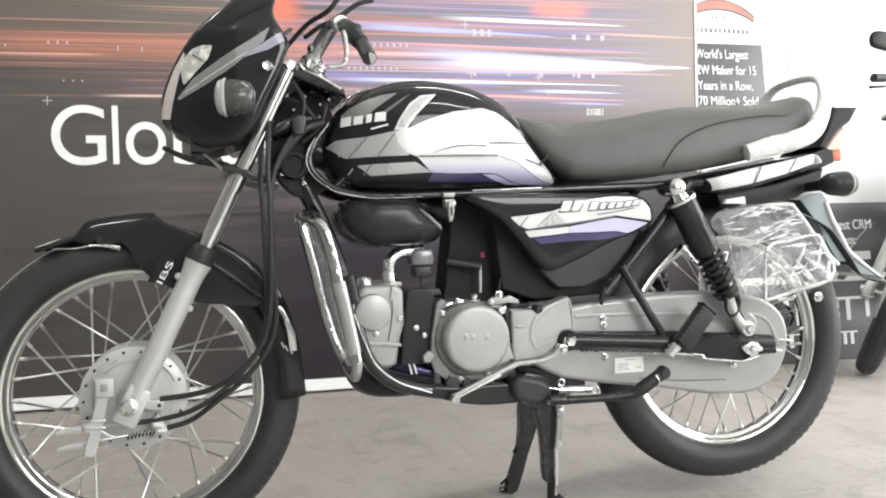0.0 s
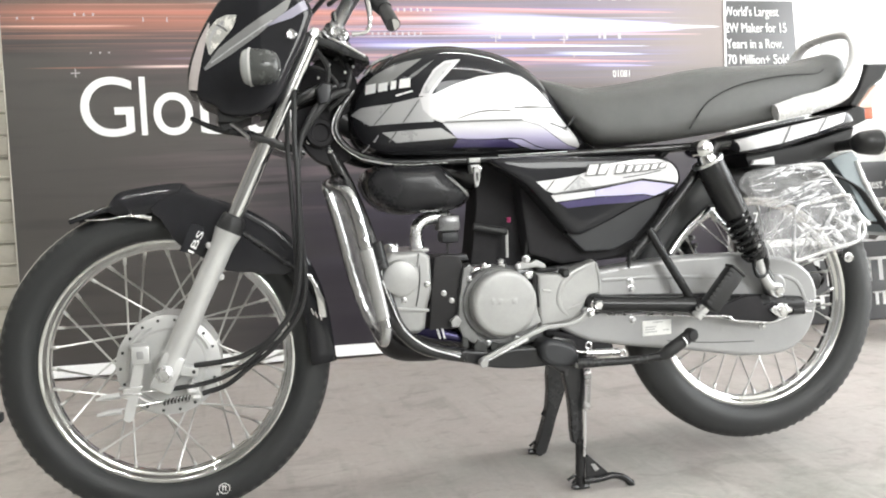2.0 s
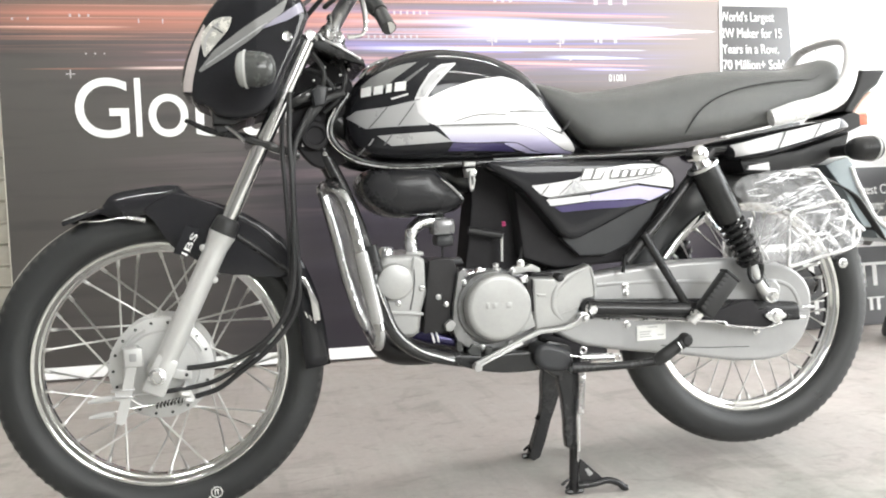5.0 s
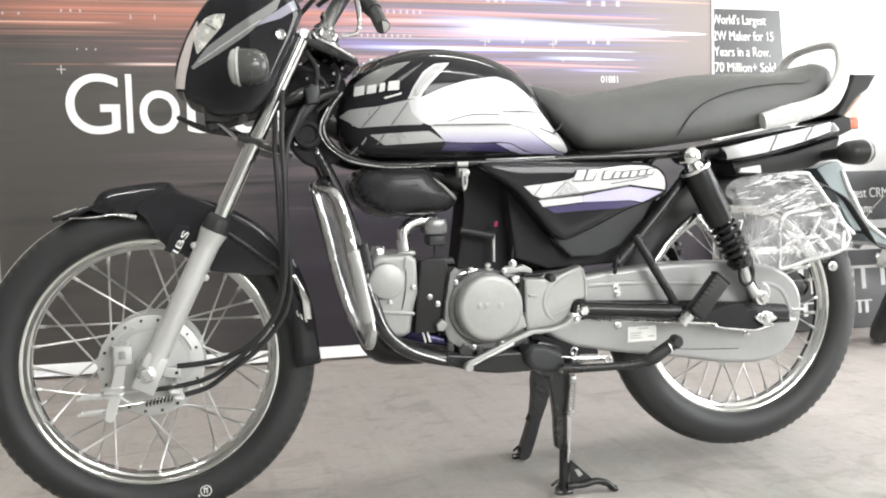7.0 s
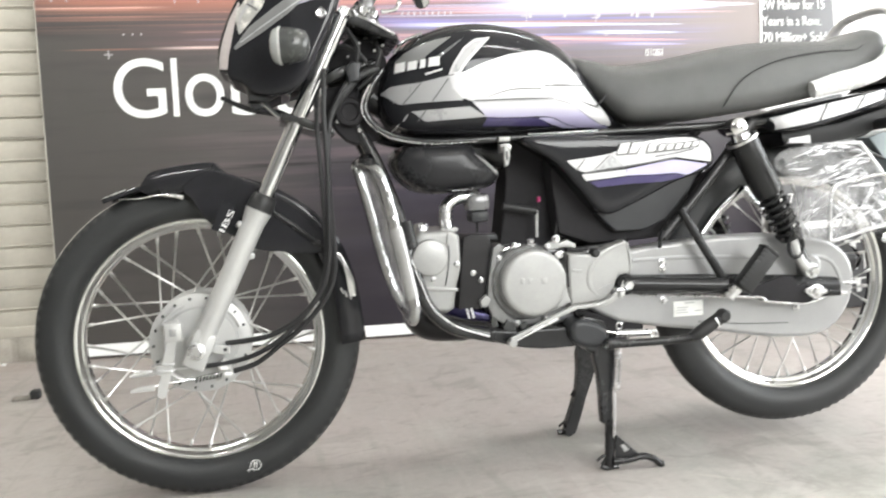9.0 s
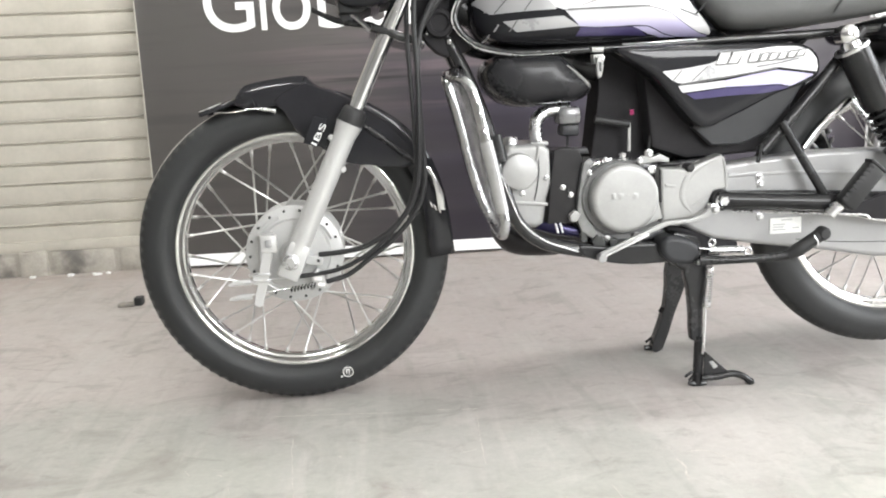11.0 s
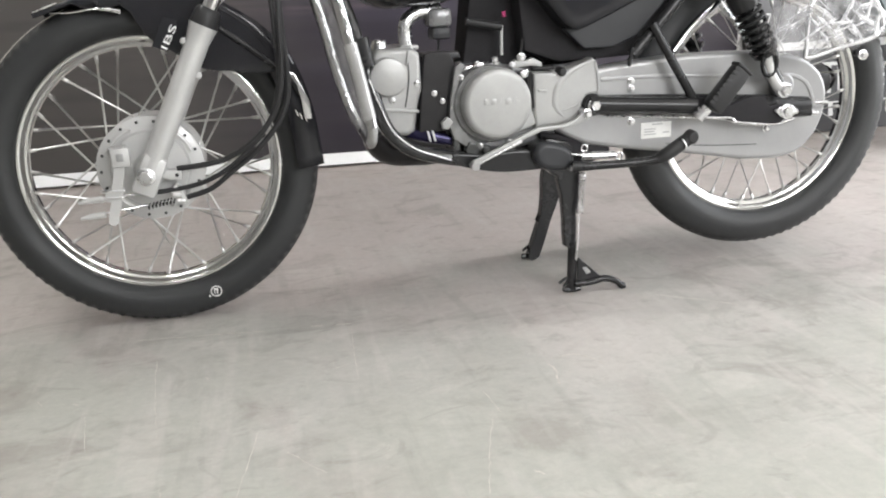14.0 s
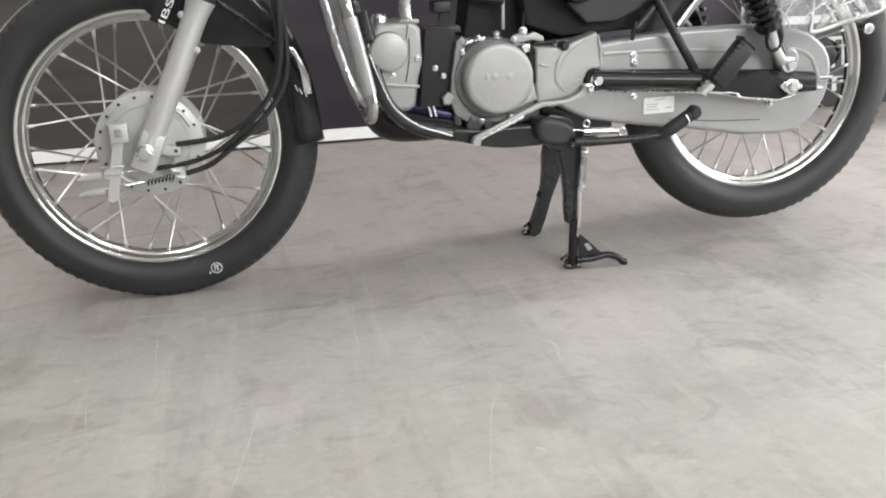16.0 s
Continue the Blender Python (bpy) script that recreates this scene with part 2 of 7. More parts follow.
BLACK = material("black_gloss_paint", (0.019, 0.019, 0.022), 0.07, spec=0.32, rvary=0.04)
FILMBLACK = material("film_covered_black", (0.022, 0.022, 0.023), 0.08, spec=0.45, vary=0.2, bump=0.9, fine=75, coat=0.25)
PLASTIC = material("black_plastic", (0.018, 0.018, 0.019), 0.38, spec=0.3, bump=0.15, fine=900)
SATIN = material("satin_black_plastic", (0.020, 0.020, 0.022), 0.26, spec=0.25, vary=0.15, bump=0.08, fine=700)
GREYPLASTIC = material("grey_plastic", (0.034, 0.035, 0.038), 0.36, spec=0.3, bump=0.1, fine=900)
RUBBER = material("tyre_rubber", (0.0205, 0.0216, 0.0226), 0.54, vary=0.2, bump=0.2, fine=500)
CABLE = material("cable_rubber", (0.026, 0.026, 0.027), 0.45, spec=0.3)
SPOKESTEEL = material("plated_spoke", (0.62, 0.62, 0.61), 0.36, 1.0, vary=0.02, scale=0.4, rvary=0.02)
CHROME = material("chrome", (0.72, 0.72, 0.73), 0.09, 1.0, vary=0.05, rvary=0.04)
WRAPPED = material("film_wrapped_chrome", (0.47, 0.47, 0.48), 0.14, 1.0, vary=0.15, bump=0.9, fine=60)
RIMCHROME = material("rim_chrome", (0.74, 0.74, 0.73), 0.10, 1.0, vary=0.10, rvary=0.05)
DARK = material("dull_black_parts", (0.028, 0.027, 0.029), 0.6, spec=0.08, vary=0.2)
STEEL = material("bright_steel", (0.7, 0.7, 0.71), 0.28, 1.0, vary=0.1, rvary=0.08)
SILVER = material("silver_paint", (0.52, 0.52, 0.515), 0.38, 0.25, vary=0.06, coat=0.15, bump=0.05, fine=1500)
CAST = material("cast_aluminium", (0.355, 0.355, 0.350), 0.40, 0.35, vary=0.1, bump=0.12, fine=900)
FLANGE = material("dull_cast_flange", (0.20, 0.20, 0.20), 0.36, 0.5, vary=0.25, scale=60, bump=0.2, fine=400)
CASE = material("chain_case_paint", (0.335, 0.335, 0.338), 0.36, 0.3, vary=0.06, coat=0.2)
IRON = material("black_iron", (0.019, 0.019, 0.020), 0.24, vary=0.2, spec=0.30)
VINYL = material("seat_vinyl", (0.074, 0.075, 0.074), 0.40, vary=0.15, bump=0.35, fine=1300)
D_WHITE = material("sticker_white", (0.64, 0.635, 0.65), 0.2, coat=0.5, vary=0.03)
D_SILVER = material("sticker_silver", (0.42, 0.42, 0.43), 0.28, 0.15, coat=0.3, vary=0.02, rvary=0.02)
D_GREY = material("sticker_grey", (0.16, 0.16, 0.165), 0.25, 0.2, coat=0.5, vary=0.05)
D_MID = material("sticker_mid_grey", (0.26, 0.26, 0.26), 0.22, 0.15, coat=0.5, vary=0.02)
D_DULL = material("sticker_dull_lilac", (0.30, 0.285, 0.36), 0.25, coat=0.4, vary=0.04)
D_LILAC = material("sticker_lilac", (0.52, 0.49, 0.70), 0.2, coat=0.5, vary=0.05)
D_PURPLE = material("sticker_purple", (0.06, 0.05, 0.13), 0.18, coat=0.6, vary=0.1)


def faded_sticker(name, upper, lower, z0, z1):
    """A glossy printed sticker whose colour passes from one to another down its height, with a fine dither."""
    mt = material(name, upper, 0.2, coat=0.5, vary=0.03)
    nt = mt.node_tree
    co = nt.nodes.new("ShaderNodeTexCoord")
    sep = nt.nodes.new("ShaderNodeSeparateXYZ")
    nt.links.new(co.outputs["Object"], sep.inputs[0])
    ramp = nt.nodes.new("ShaderNodeMapRange")
    ramp.interpolation_type = "SMOOTHSTEP"
    ramp.inputs[1].default_value, ramp.inputs[2].default_value = z0, z1
    nt.links.new(sep.outputs[2], ramp.inputs[0])
    mx = nt.nodes.new("ShaderNodeMix")
    mx.data_type = "RGBA"
    nt.links.new(ramp.outputs[0], mx.inputs[0])
    mx.inputs[6].default_value, mx.inputs[7].default_value = (*upper, 1), (*lower, 1)
    nt.links.new(mx.outputs[2], nt.nodes["Principled BSDF"].inputs["Base Color"])
    return mt


D_FADE = faded_sticker("sticker_white_to_lilac", (0.64, 0.635, 0.66), (0.44, 0.41, 0.60), 0.726, 0.694)
PODGREY = material("indicator_grey", (0.050, 0.052, 0.051), 0.26, vary=0.08)
PODLENS = material("indicator_lens", (0.36, 0.37, 0.36), 0.2, coat=0.5)
REFLECTOR = material("lamp_reflector", (0.74, 0.73, 0.69), 0.25, 0.35, vary=0.25, scale=60, coat=0.6)
LENSEDGE = material("pale_lens_edge", (0.50, 0.45, 0.44), 0.15, vary=0.15, coat=0.6)
SLEEVE = material("grey_film_sleeve", (0.36, 0.36, 0.36), 0.22, 0.3, vary=0.1, coat=0.5)
RED = material("red_lens", (0.58, 0.17, 0.11), 0.15, coat=0.6)
AMBER = material("amber_lens", (0.82, 0.60, 0.50), 0.15, coat=0.6)
LABEL = material("white_paper", (0.82, 0.82, 0.80), 0.45)
INK = material("grey_ink", (0.12, 0.12, 0.12), 0.5)
TEXTWHITE = material("white_print", (0.82, 0.82, 0.82), 0.35, vary=0.03)
ENGINE = material("engine_black", (0.021, 0.020, 0.021), 0.36, spec=0.22, vary=0.2, bump=0.2, fine=600)
PURPLE_METAL = material("purple_tinted_steel", (0.024, 0.021, 0.060), 0.18, 0.6, vary=0.2)
MAGENTA = material("magenta_line", (0.4, 0.05, 0.15), 0.3)
BACKWALL = material("grey_shop_wall", (0.30, 0.295, 0.29), 0.6, vary=0.12, scale=2, bump=0.1, fine=120)
WALL = material("white_wall_paint", (0.50, 0.49, 0.47), 0.6, vary=0.05, scale=3, bump=0.1, fine=120)
CEILING = material("ceiling_paint", (0.62, 0.62, 0.60), 0.7, vary=0.04, scale=3)
SHUTTER = material("painted_shutter_steel", (0.48, 0.455, 0.395), 0.45, 0.1, vary=0.14, scale=6, second=(0.27, 0.25, 0.21), mix_at=(0.52, 0.75))
STONE = material("sill_stone", (0.38, 0.355, 0.31), 0.75, vary=0.3, scale=14, bump=0.5, fine=90, second=(0.14, 0.13, 0.12))
BOARDWHITE = material("board_white", (0.84, 0.84, 0.84), 0.3, vary=0.02, scale=2)
BOARDBLACK = material("board_black", (0.09, 0.09, 0.095), 0.35, vary=0.06, scale=3)
BOARDGREY = material("board_grey", (0.45, 0.45, 0.45), 0.35, vary=0.05, scale=3)
ARCRED = material("board_red", (0.50, 0.19, 0.16), 0.35)
ARCGREY = material("board_print_grey", (0.16, 0.15, 0.155), 0.4)


def clear(name, tint, rough, share):
    """Clear film or glass: a share of it gloss and tint, the rest open."""
    mt = bpy.data.materials.new(name)
    mt.use_nodes = True
    nt = mt.node_tree
    b = nt.nodes["Principled BSDF"]
    b.inputs["Base Color"].default_value = (*tint, 1)
    b.inputs["Roughness"].default_value = rough
    t = nt.nodes.new("ShaderNodeBsdfTransparent")
    mx = nt.nodes.new("ShaderNodeMixShader")
    n = nt.nodes.new("ShaderNodeTexNoise")
    n.inputs["Scale"].default_value = 35
    n.inputs["Detail"].default_value = 6
    n.inputs["Distortion"].default_value = 2.0
    co = nt.nodes.new("ShaderNodeTexCoord")
    nt.links.new(co.outputs["Object"], n.inputs["Vector"])
    r = nt.nodes.new("ShaderNodeMapRange")
    r.inputs[1].default_value, r.inputs[2].default_value = 0.35, 0.7
    r.inputs[3].default_value, r.inputs[4].default_value = share * 0.4, min(share * 1.6, 1)
    nt.links.new(n.outputs[0], r.inputs[0])
    nt.links.new(r.outputs[0], mx.inputs[0])
    nt.links.new(t.outputs[0], mx.inputs[1])
    nt.links.new(b.outputs[0], mx.inputs[2])
    nt.links.new(mx.outputs[0], nt.nodes["Material Output"].inputs[0])
    return mt


FOLD = clear("film_fold", (0.85, 0.85, 0.87), 0.08, 0.62)
RAIL = material("pale_silver_paint", (0.66, 0.66, 0.66), 0.3, 0.2, vary=0.04, coat=0.3)
HOLDER = material("pale_blue_grey_plastic", (0.27, 0.31, 0.33), 0.35, vary=0.08)
MARK = material("faded_print", (0.47, 0.44, 0.47), 0.4)
FILM = clear("clear_plastic_film", (0.8, 0.8, 0.82), 0.10, 0.22)


def floor_material():
    """Old trowelled concrete: a painted-in colour cast, greener in front and pinker behind, browner towards the wall,
    hairline cracks.
    """
    mt = bpy.data.materials.new("worn_concrete")
    mt.use_nodes = True
    nt = mt.node_tree
    b = nt.nodes["Principled BSDF"]
    co = nt.nodes.new("ShaderNodeTexCoord")
    sep = nt.nodes.new("ShaderNodeSeparateXYZ")
    nt.links.new(co.outputs["Object"], sep.inputs[0])

    def noise_at(scale, detail, rough=0.5, distort=0.0, stretch=(1, 1, 1), turn=0.0):
        m = nt.nodes.new("ShaderNodeMapping")
        m.inputs["Scale"].default_value, m.inputs["Rotation"].default_value = stretch, (0, 0, turn)
        nt.links.new(co.outputs["Object"], m.inputs[0])
        n = nt.nodes.new("ShaderNodeTexNoise")
        n.inputs["Scale"].default_value, n.inputs["Detail"].default_value = scale, detail
        n.inputs["Roughness"].default_value, n.inputs["Distortion"].default_value = rough, distort
        nt.links.new(m.outputs[0], n.inputs["Vector"])
        return n.outputs[0]

    def ranged(src, a, c, lo, hi, smooth=True):
        n = nt.nodes.new("ShaderNodeMapRange")
        n.interpolation_type = "SMOOTHSTEP" if smooth else "LINEAR"
        for k, v in enumerate((a, c, lo, hi)):
            n.inputs[k + 1].default_value = v
        nt.links.new(src, n.inputs[0])
        return n.outputs[0]

    def math_of(op, a, c):
        n = nt.nodes.new("ShaderNodeMath")
        n.operation = op
        for k, v in enumerate((a, c)):
            if isinstance(v, float):
                n.inputs[k].default_value = v
            else:
                nt.links.new(v, n.inputs[k])
        return n.outputs[0]

    def over(base, fac, colour):
        n = nt.nodes.new("ShaderNodeMix")
        n.data_type = "RGBA"
        nt.links.new(fac, n.inputs[0])
        if isinstance(base, tuple):
            n.inputs[6].default_value = (*base, 1)
        else:
            nt.links.new(base, n.inputs[6])
        n.inputs[7].default_value = (*colour, 1)
        return n.outputs[2]

    wide = noise_at(1.6, 6, 0.55, 0.3)
    hand = noise_at(7.0, 9, 0.62, 0.4, (1, 1.25, 1), 0.5)
    grain = noise_at(55.0, 8, 0.75)
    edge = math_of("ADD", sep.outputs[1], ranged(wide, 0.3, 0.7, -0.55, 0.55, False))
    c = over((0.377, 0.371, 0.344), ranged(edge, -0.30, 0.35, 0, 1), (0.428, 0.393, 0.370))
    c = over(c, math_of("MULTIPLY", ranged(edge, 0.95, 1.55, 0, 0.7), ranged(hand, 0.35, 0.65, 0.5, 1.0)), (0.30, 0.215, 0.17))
    c = over(c, ranged(wide, 0.48, 0.64, 0, 0.65), (0.460, 0.450, 0.421))
    c = over(c, ranged(hand, 0.53, 0.68, 0, 0.60), (0.484, 0.472, 0.440))
    c = over(c, ranged(hand, 0.46, 0.30, 0, 0.55), (0.248, 0.230, 0.208))
    # pinkish and greenish blotches with small dark scuffs
    blotch = noise_at(3.3, 7, 0.66, 0.6)
    scuff = noise_at(16.0, 9, 0.70, 0.5, (1, 1.3, 1), 0.4)
    c = over(c, ranged(blotch, 0.52, 0.64, 0, 0.55), (0.371, 0.336, 0.320))
    c = over(c, ranged(blotch, 0.46, 0.34, 0, 0.50), (0.408, 0.404, 0.371))
    c = over(c, math_of("MULTIPLY", ranged(scuff, 0.46, 0.30, 0, 0.60), ranged(blotch, 0.40, 0.60, 0.25, 1.0)), (0.234, 0.205, 0.188))
    # colour cast put into the floor colour: pinker and paler behind, greener in front
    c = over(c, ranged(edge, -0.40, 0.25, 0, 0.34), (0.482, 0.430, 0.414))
    c = over(c, ranged(edge, -0.25, -0.85, 0, 0.32), (0.415, 0.428, 0.372))
    # drag marks and old dirt
    drag = noise_at(3.2, 6, 0.62, 1.4, (1, 1.5, 1), 0.25)
    c = over(c, ranged(drag, 0.53, 0.68, 0, 0.50), (0.244, 0.222, 0.201))
    smear = noise_at(9.0, 5, 0.62, 1.4, (0.9, 1.4, 1), 0.1)
    c = over(c, ranged(smear, 0.56, 0.69, 0, 0.36), (0.224, 0.200, 0.181))
    # brush strokes of the trowel, running towards the shop front
    brush = noise_at(4.2, 4, 0.55, 0.25, (4.5, 0.55, 1), 0.12)
    c = over(c, ranged(brush, 0.54, 0.68, 0, 0.40), (0.498, 0.480, 0.452))
    c = over(c, ranged(brush, 0.45, 0.32, 0, 0.34), (0.269, 0.262, 0.235))
    # hairline cracks and trowel marks, paler than the rest
    warp = nt.nodes.new("ShaderNodeTexNoise")
    warp.inputs["Scale"].default_value, warp.inputs["Detail"].default_value = 5.0, 5
    nt.links.new(co.outputs["Object"], warp.inputs["Vector"])
    shift = nt.nodes.new("ShaderNodeVectorMath")
    shift.operation = "MULTIPLY_ADD"
    nt.links.new(warp.outputs["Color"], shift.inputs[0])
    shift.inputs[1].default_value = (0.35, 0.35, 0)
    nt.links.new(co.outputs["Object"], shift.inputs[2])
    cell = nt.nodes.new("ShaderNodeTexVoronoi")
    cell.feature = "DISTANCE_TO_EDGE"
    cell.inputs["Scale"].default_value = 4.2
    nt.links.new(shift.outputs[0], cell.inputs["Vector"])
    c = over(c, math_of("MULTIPLY", ranged(cell.outputs["Distance"], 0.010, 0.0, 0, 0.22), ranged(wide, 0.42, 0.6, 0, 1)), (0.518, 0.500, 0.466))
    worn = nt.nodes.new("ShaderNodeVectorMath")
    worn.operation = "SCALE"
    nt.links.new(c, worn.inputs[0])
    nt.links.new(ranged(grain, 0.32, 0.68, 0.92, 1.08, False), worn.inputs["Scale"])
    nt.links.new(worn.outputs[0], b.inputs["Base Color"])
    nt.links.new(ranged(hand, 0.3, 0.7, 0.34, 0.55), b.inputs["Roughness"])
    bp = nt.nodes.new("ShaderNodeBump")
    bp.inputs["Strength"].default_value, bp.inputs["Distance"].default_value = 0.3, 0.0015
    nt.links.new(math_of("ADD", hand, math_of("MULTIPLY", grain, 0.35)), bp.inputs["Height"])
    nt.links.new(bp.outputs[0], b.inputs["Normal"])
    return mt


CHIP = material("chipped_concrete", (0.53, 0.505, 0.465), 0.7, vary=0.25, scale=40)
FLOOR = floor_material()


def banner_material():
    """The printed vinyl: dark grey, with streaks of light across its upper part."""
    mt = bpy.data.materials.new("printed_banner_vinyl")
    mt.use_nodes = True
    nt = mt.node_tree
    b = nt.nodes["Principled BSDF"]
    b.inputs["Roughness"].default_value = 0.38
    b.inputs["Specular IOR Level"].default_value = 0.3
    co = nt.nodes.new("ShaderNodeTexCoord")
    sep = nt.nodes.new("ShaderNodeSeparateXYZ")
    nt.links.new(co.outputs["Object"], sep.inputs[0])
    X, Z = sep.outputs[0], sep.outputs[2]

    def mapped(src, a, bb, c, d, smooth=True):
        n = nt.nodes.new("ShaderNodeMapRange")
        n.interpolation_type = "SMOOTHSTEP" if smooth else "LINEAR"
        n.inputs[1].default_value, n.inputs[2].default_value, n.inputs[3].default_value, n.inputs[4].default_value = a, bb, c, d
        nt.links.new(src, n.inputs[0])
        return n.outputs[0]

    def mul(a, c):
        n = nt.nodes.new("ShaderNodeMath")
        n.operation = "MULTIPLY"
        nt.links.new(a, n.inputs[0])
        if isinstance(c, float):
            n.inputs[1].default_value = c
        else:
            nt.links.new(c, n.inputs[1])
        return n.outputs[0]

    def over(base, fac, colour):
        n = nt.nodes.new("ShaderNodeMix")
        n.data_type = "RGBA"
        nt.links.new(fac, n.inputs[0])
        if isinstance(base, tuple):
            n.inputs[6].default_value = (*base, 1)
        else:
            nt.links.new(base, n.inputs[6])
        n.inputs[7].default_value = (*colour, 1)
        return n.outputs[2]

    def streaks(sx, sz, lo, hi, seed):
        m = nt.nodes.new("ShaderNodeMapping")
        m.inputs["Scale"].default_value = (sx, 0, sz)
        m.inputs["Location"].default_value = (seed, 0, seed * 1.7)
        nt.links.new(co.outputs["Object"], m.inputs[0])
        n = nt.nodes.new("ShaderNodeTexNoise")
        n.inputs["Scale"].default_value, n.inputs["Detail"].default_value = 1.0, 3
        nt.links.new(m.outputs[0], n.inputs["Vector"])
        return mapped(n.outputs[0], lo, hi, 0, 1)

    def band(z0, z1, soft, x0, x1, xs):
        f = mul(mapped(Z, z0 - soft, z0 + soft, 0, 1), mapped(Z, z1 - soft, z1 + soft, 1, 0))
        return mul(f, mul(mapped(X, x0 - xs, x0 + xs, 0, 1), mapped(X, x1 - xs, x1 + xs, 1, 0)))

    c = over((0.098, 0.092, 0.088), mul(mapped(X, -0.75, -0.1, 0, 1), mapped(Z, 0.95, 0.6, 0, 1)), (0.032, 0.028, 0.038))
    c = over(c, mul(streaks(0.5, 5, 0.35, 0.75, 3.1), 0.35), (0.11, 0.10, 0.10))
    c = over(c, mul(streaks(1.1, 13, 0.48, 0.80, 6.1), 0.55), (0.040, 0.038, 0.043))
    c = over(c, mul(mapped(X, -0.1, 1.3, 0, 1), mapped(Z, 0.85, 1.15, 0, 0.9)), (0.245, 0.205, 0.198))
    c = over(c, mul(band(0.20, 0.9, 0.25, -0.35, 1.3, 0.35), mul(streaks(0.8, 9, 0.4, 0.8, 8.0), 0.3)), (0.09, 0.08, 0.12))
    # the warm haze at the upper left, the violet haze of the middle
    c = over(c, mul(mapped(Z, 1.16, 1.34, 0, 0.6), mapped(X, -0.6, -0.1, 1, 0)), (0.155, 0.135, 0.115))
    c = over(c, mul(band(1.205, 1.295, 0.040, -1.25, 0.15, 0.3), mul(streaks(0.5, 34, 0.25, 0.66, 1.3), 0.95)), (0.52, 0.215, 0.160))
    c = over(c, mul(band(1.05, 1.19, 0.05, -0.85, 0.1, 0.25), mul(streaks(0.6, 38, 0.32, 0.70, 4.6), 0.75)), (0.215, 0.130, 0.140))
    c = over(c, mul(band(1.16, 1.42, 0.05, -1.25, 0.3, 0.3), mul(streaks(0.7, 95, 0.50, 0.68, 5.5), 0.60)), (0.60, 0.30, 0.24))
    c = over(c, mul(band(1.00, 1.48, 0.05, -0.35, 0.55, 0.2), mul(streaks(0.35, 42, 0.46, 0.64, 12.3), 0.55)), (0.56, 0.24, 0.20))
    c = over(c, mul(band(1.03, 1.50, 0.06, -0.30, 1.15, 0.3), mul(streaks(0.45, 30, 0.30, 0.66, 7.7), 0.55)), (0.24, 0.215, 0.36))
    c = over(c, mul(band(1.03, 1.50, 0.05, -0.30, 1.05, 0.25), mul(streaks(0.4, 85, 0.50, 0.66, 2.2), 0.45)), (0.66, 0.34, 0.31))
    c = over(c, mul(band(1.08, 1.50, 0.05, -0.10, 1.10, 0.25), mul(streaks(0.35, 120, 0.54, 0.68, 9.4), 0.50)), (0.66, 0.69, 0.93))
    c = over(c, mul(band(1.06, 1.46, 0.05, 0.05, 1.15, 0.2), mul(streaks(0.3, 70, 0.53, 0.66, 15.9), 0.5)), (0.20, 0.20, 0.52))
    # dark smears low on the print
    c = over(c, mul(band(0.55, 0.84, 0.06, -0.85, 0.1, 0.2), mul(streaks(1.3, 26, 0.42, 0.70, 21.7), 0.75)), (0.150, 0.118, 0.128))
    c = over(c, mul(band(0.45, 0.80, 0.05, -0.80, 0.1, 0.2), mul(streaks(1.6, 48, 0.58, 0.72, 27.1), 0.75)), (0.030, 0.026, 0.030))
    # beams that thin out to a point towards the right
    for z0, slope, x0, x1, h, col, f in (
            (1.346, -0.028, 0.003, 0.825, 0.0126, (0.42, 0.46, 0.8), 0.85),
            (1.384, -0.018, 0.40, 1.121, 0.0085, (0.9, 0.92, 0.98), 0.9),
            (1.287, -0.0181, 0.05, 1.212, 0.0058, (0.7, 0.34, 0.33), 0.8),
            (1.245, -0.0011, -0.078, 0.834, 0.0078, (0.78, 0.5, 0.5), 0.7),
            (1.253, -0.032, 0.24, 1.20, 0.020, (0.5, 0.54, 0.86), 0.75),
            (1.205, -0.004, 0.30, 1.25, 0.034, (0.52, 0.52, 0.82), 0.55),
            (1.216, -0.0061, 0.42, 1.40, 0.0200, (0.97, 0.97, 0.99), 1.0),
            (1.197, -0.0135, 0.147, 1.33, 0.0068, (0.72, 0.4, 0.42), 0.7),
            (1.162, -0.0418, -0.132, 0.61, 0.0194, (0.22, 0.2, 0.46), 0.85),
            (1.149, -0.0106, -0.028, 1.106, 0.0078, (0.72, 0.76, 0.95), 0.9),
            (1.112, -0.018, 0.76, 1.094, 0.0068, (0.62, 0.68, 0.95), 0.9),
            (1.093, -0.025, 0.483, 1.122, 0.0053, (0.8, 0.4, 0.38), 0.85),
            (1.066, -0.0198, 0.869, 1.121, 0.0049, (0.45, 0.42, 0.75), 0.8),
            (1.339, -0.0195, 1.005, 1.466, 0.0049, (0.75, 0.42, 0.28), 0.6),
            (1.116, -0.0195, -0.153, 0.462, 0.0068, (0.52, 0.3, 0.3), 0.6),
    ):
        rise = nt.nodes.new("ShaderNodeMath")
        rise.operation = "MULTIPLY_ADD"
        nt.links.new(X, rise.inputs[0])
        rise.inputs[1].default_value, rise.inputs[2].default_value = -slope, slope * x0 - z0
        off = nt.nodes.new("ShaderNodeMath")
        off.operation = "ADD"
        nt.links.new(Z, off.inputs[0])
        nt.links.new(rise.outputs[0], off.inputs[1])
        size = nt.nodes.new("ShaderNodeMath")
        size.operation = "ABSOLUTE"
        nt.links.new(off.outputs[0], size.inputs[0])
        ratio = nt.nodes.new("ShaderNodeMath")
        ratio.operation = "DIVIDE"
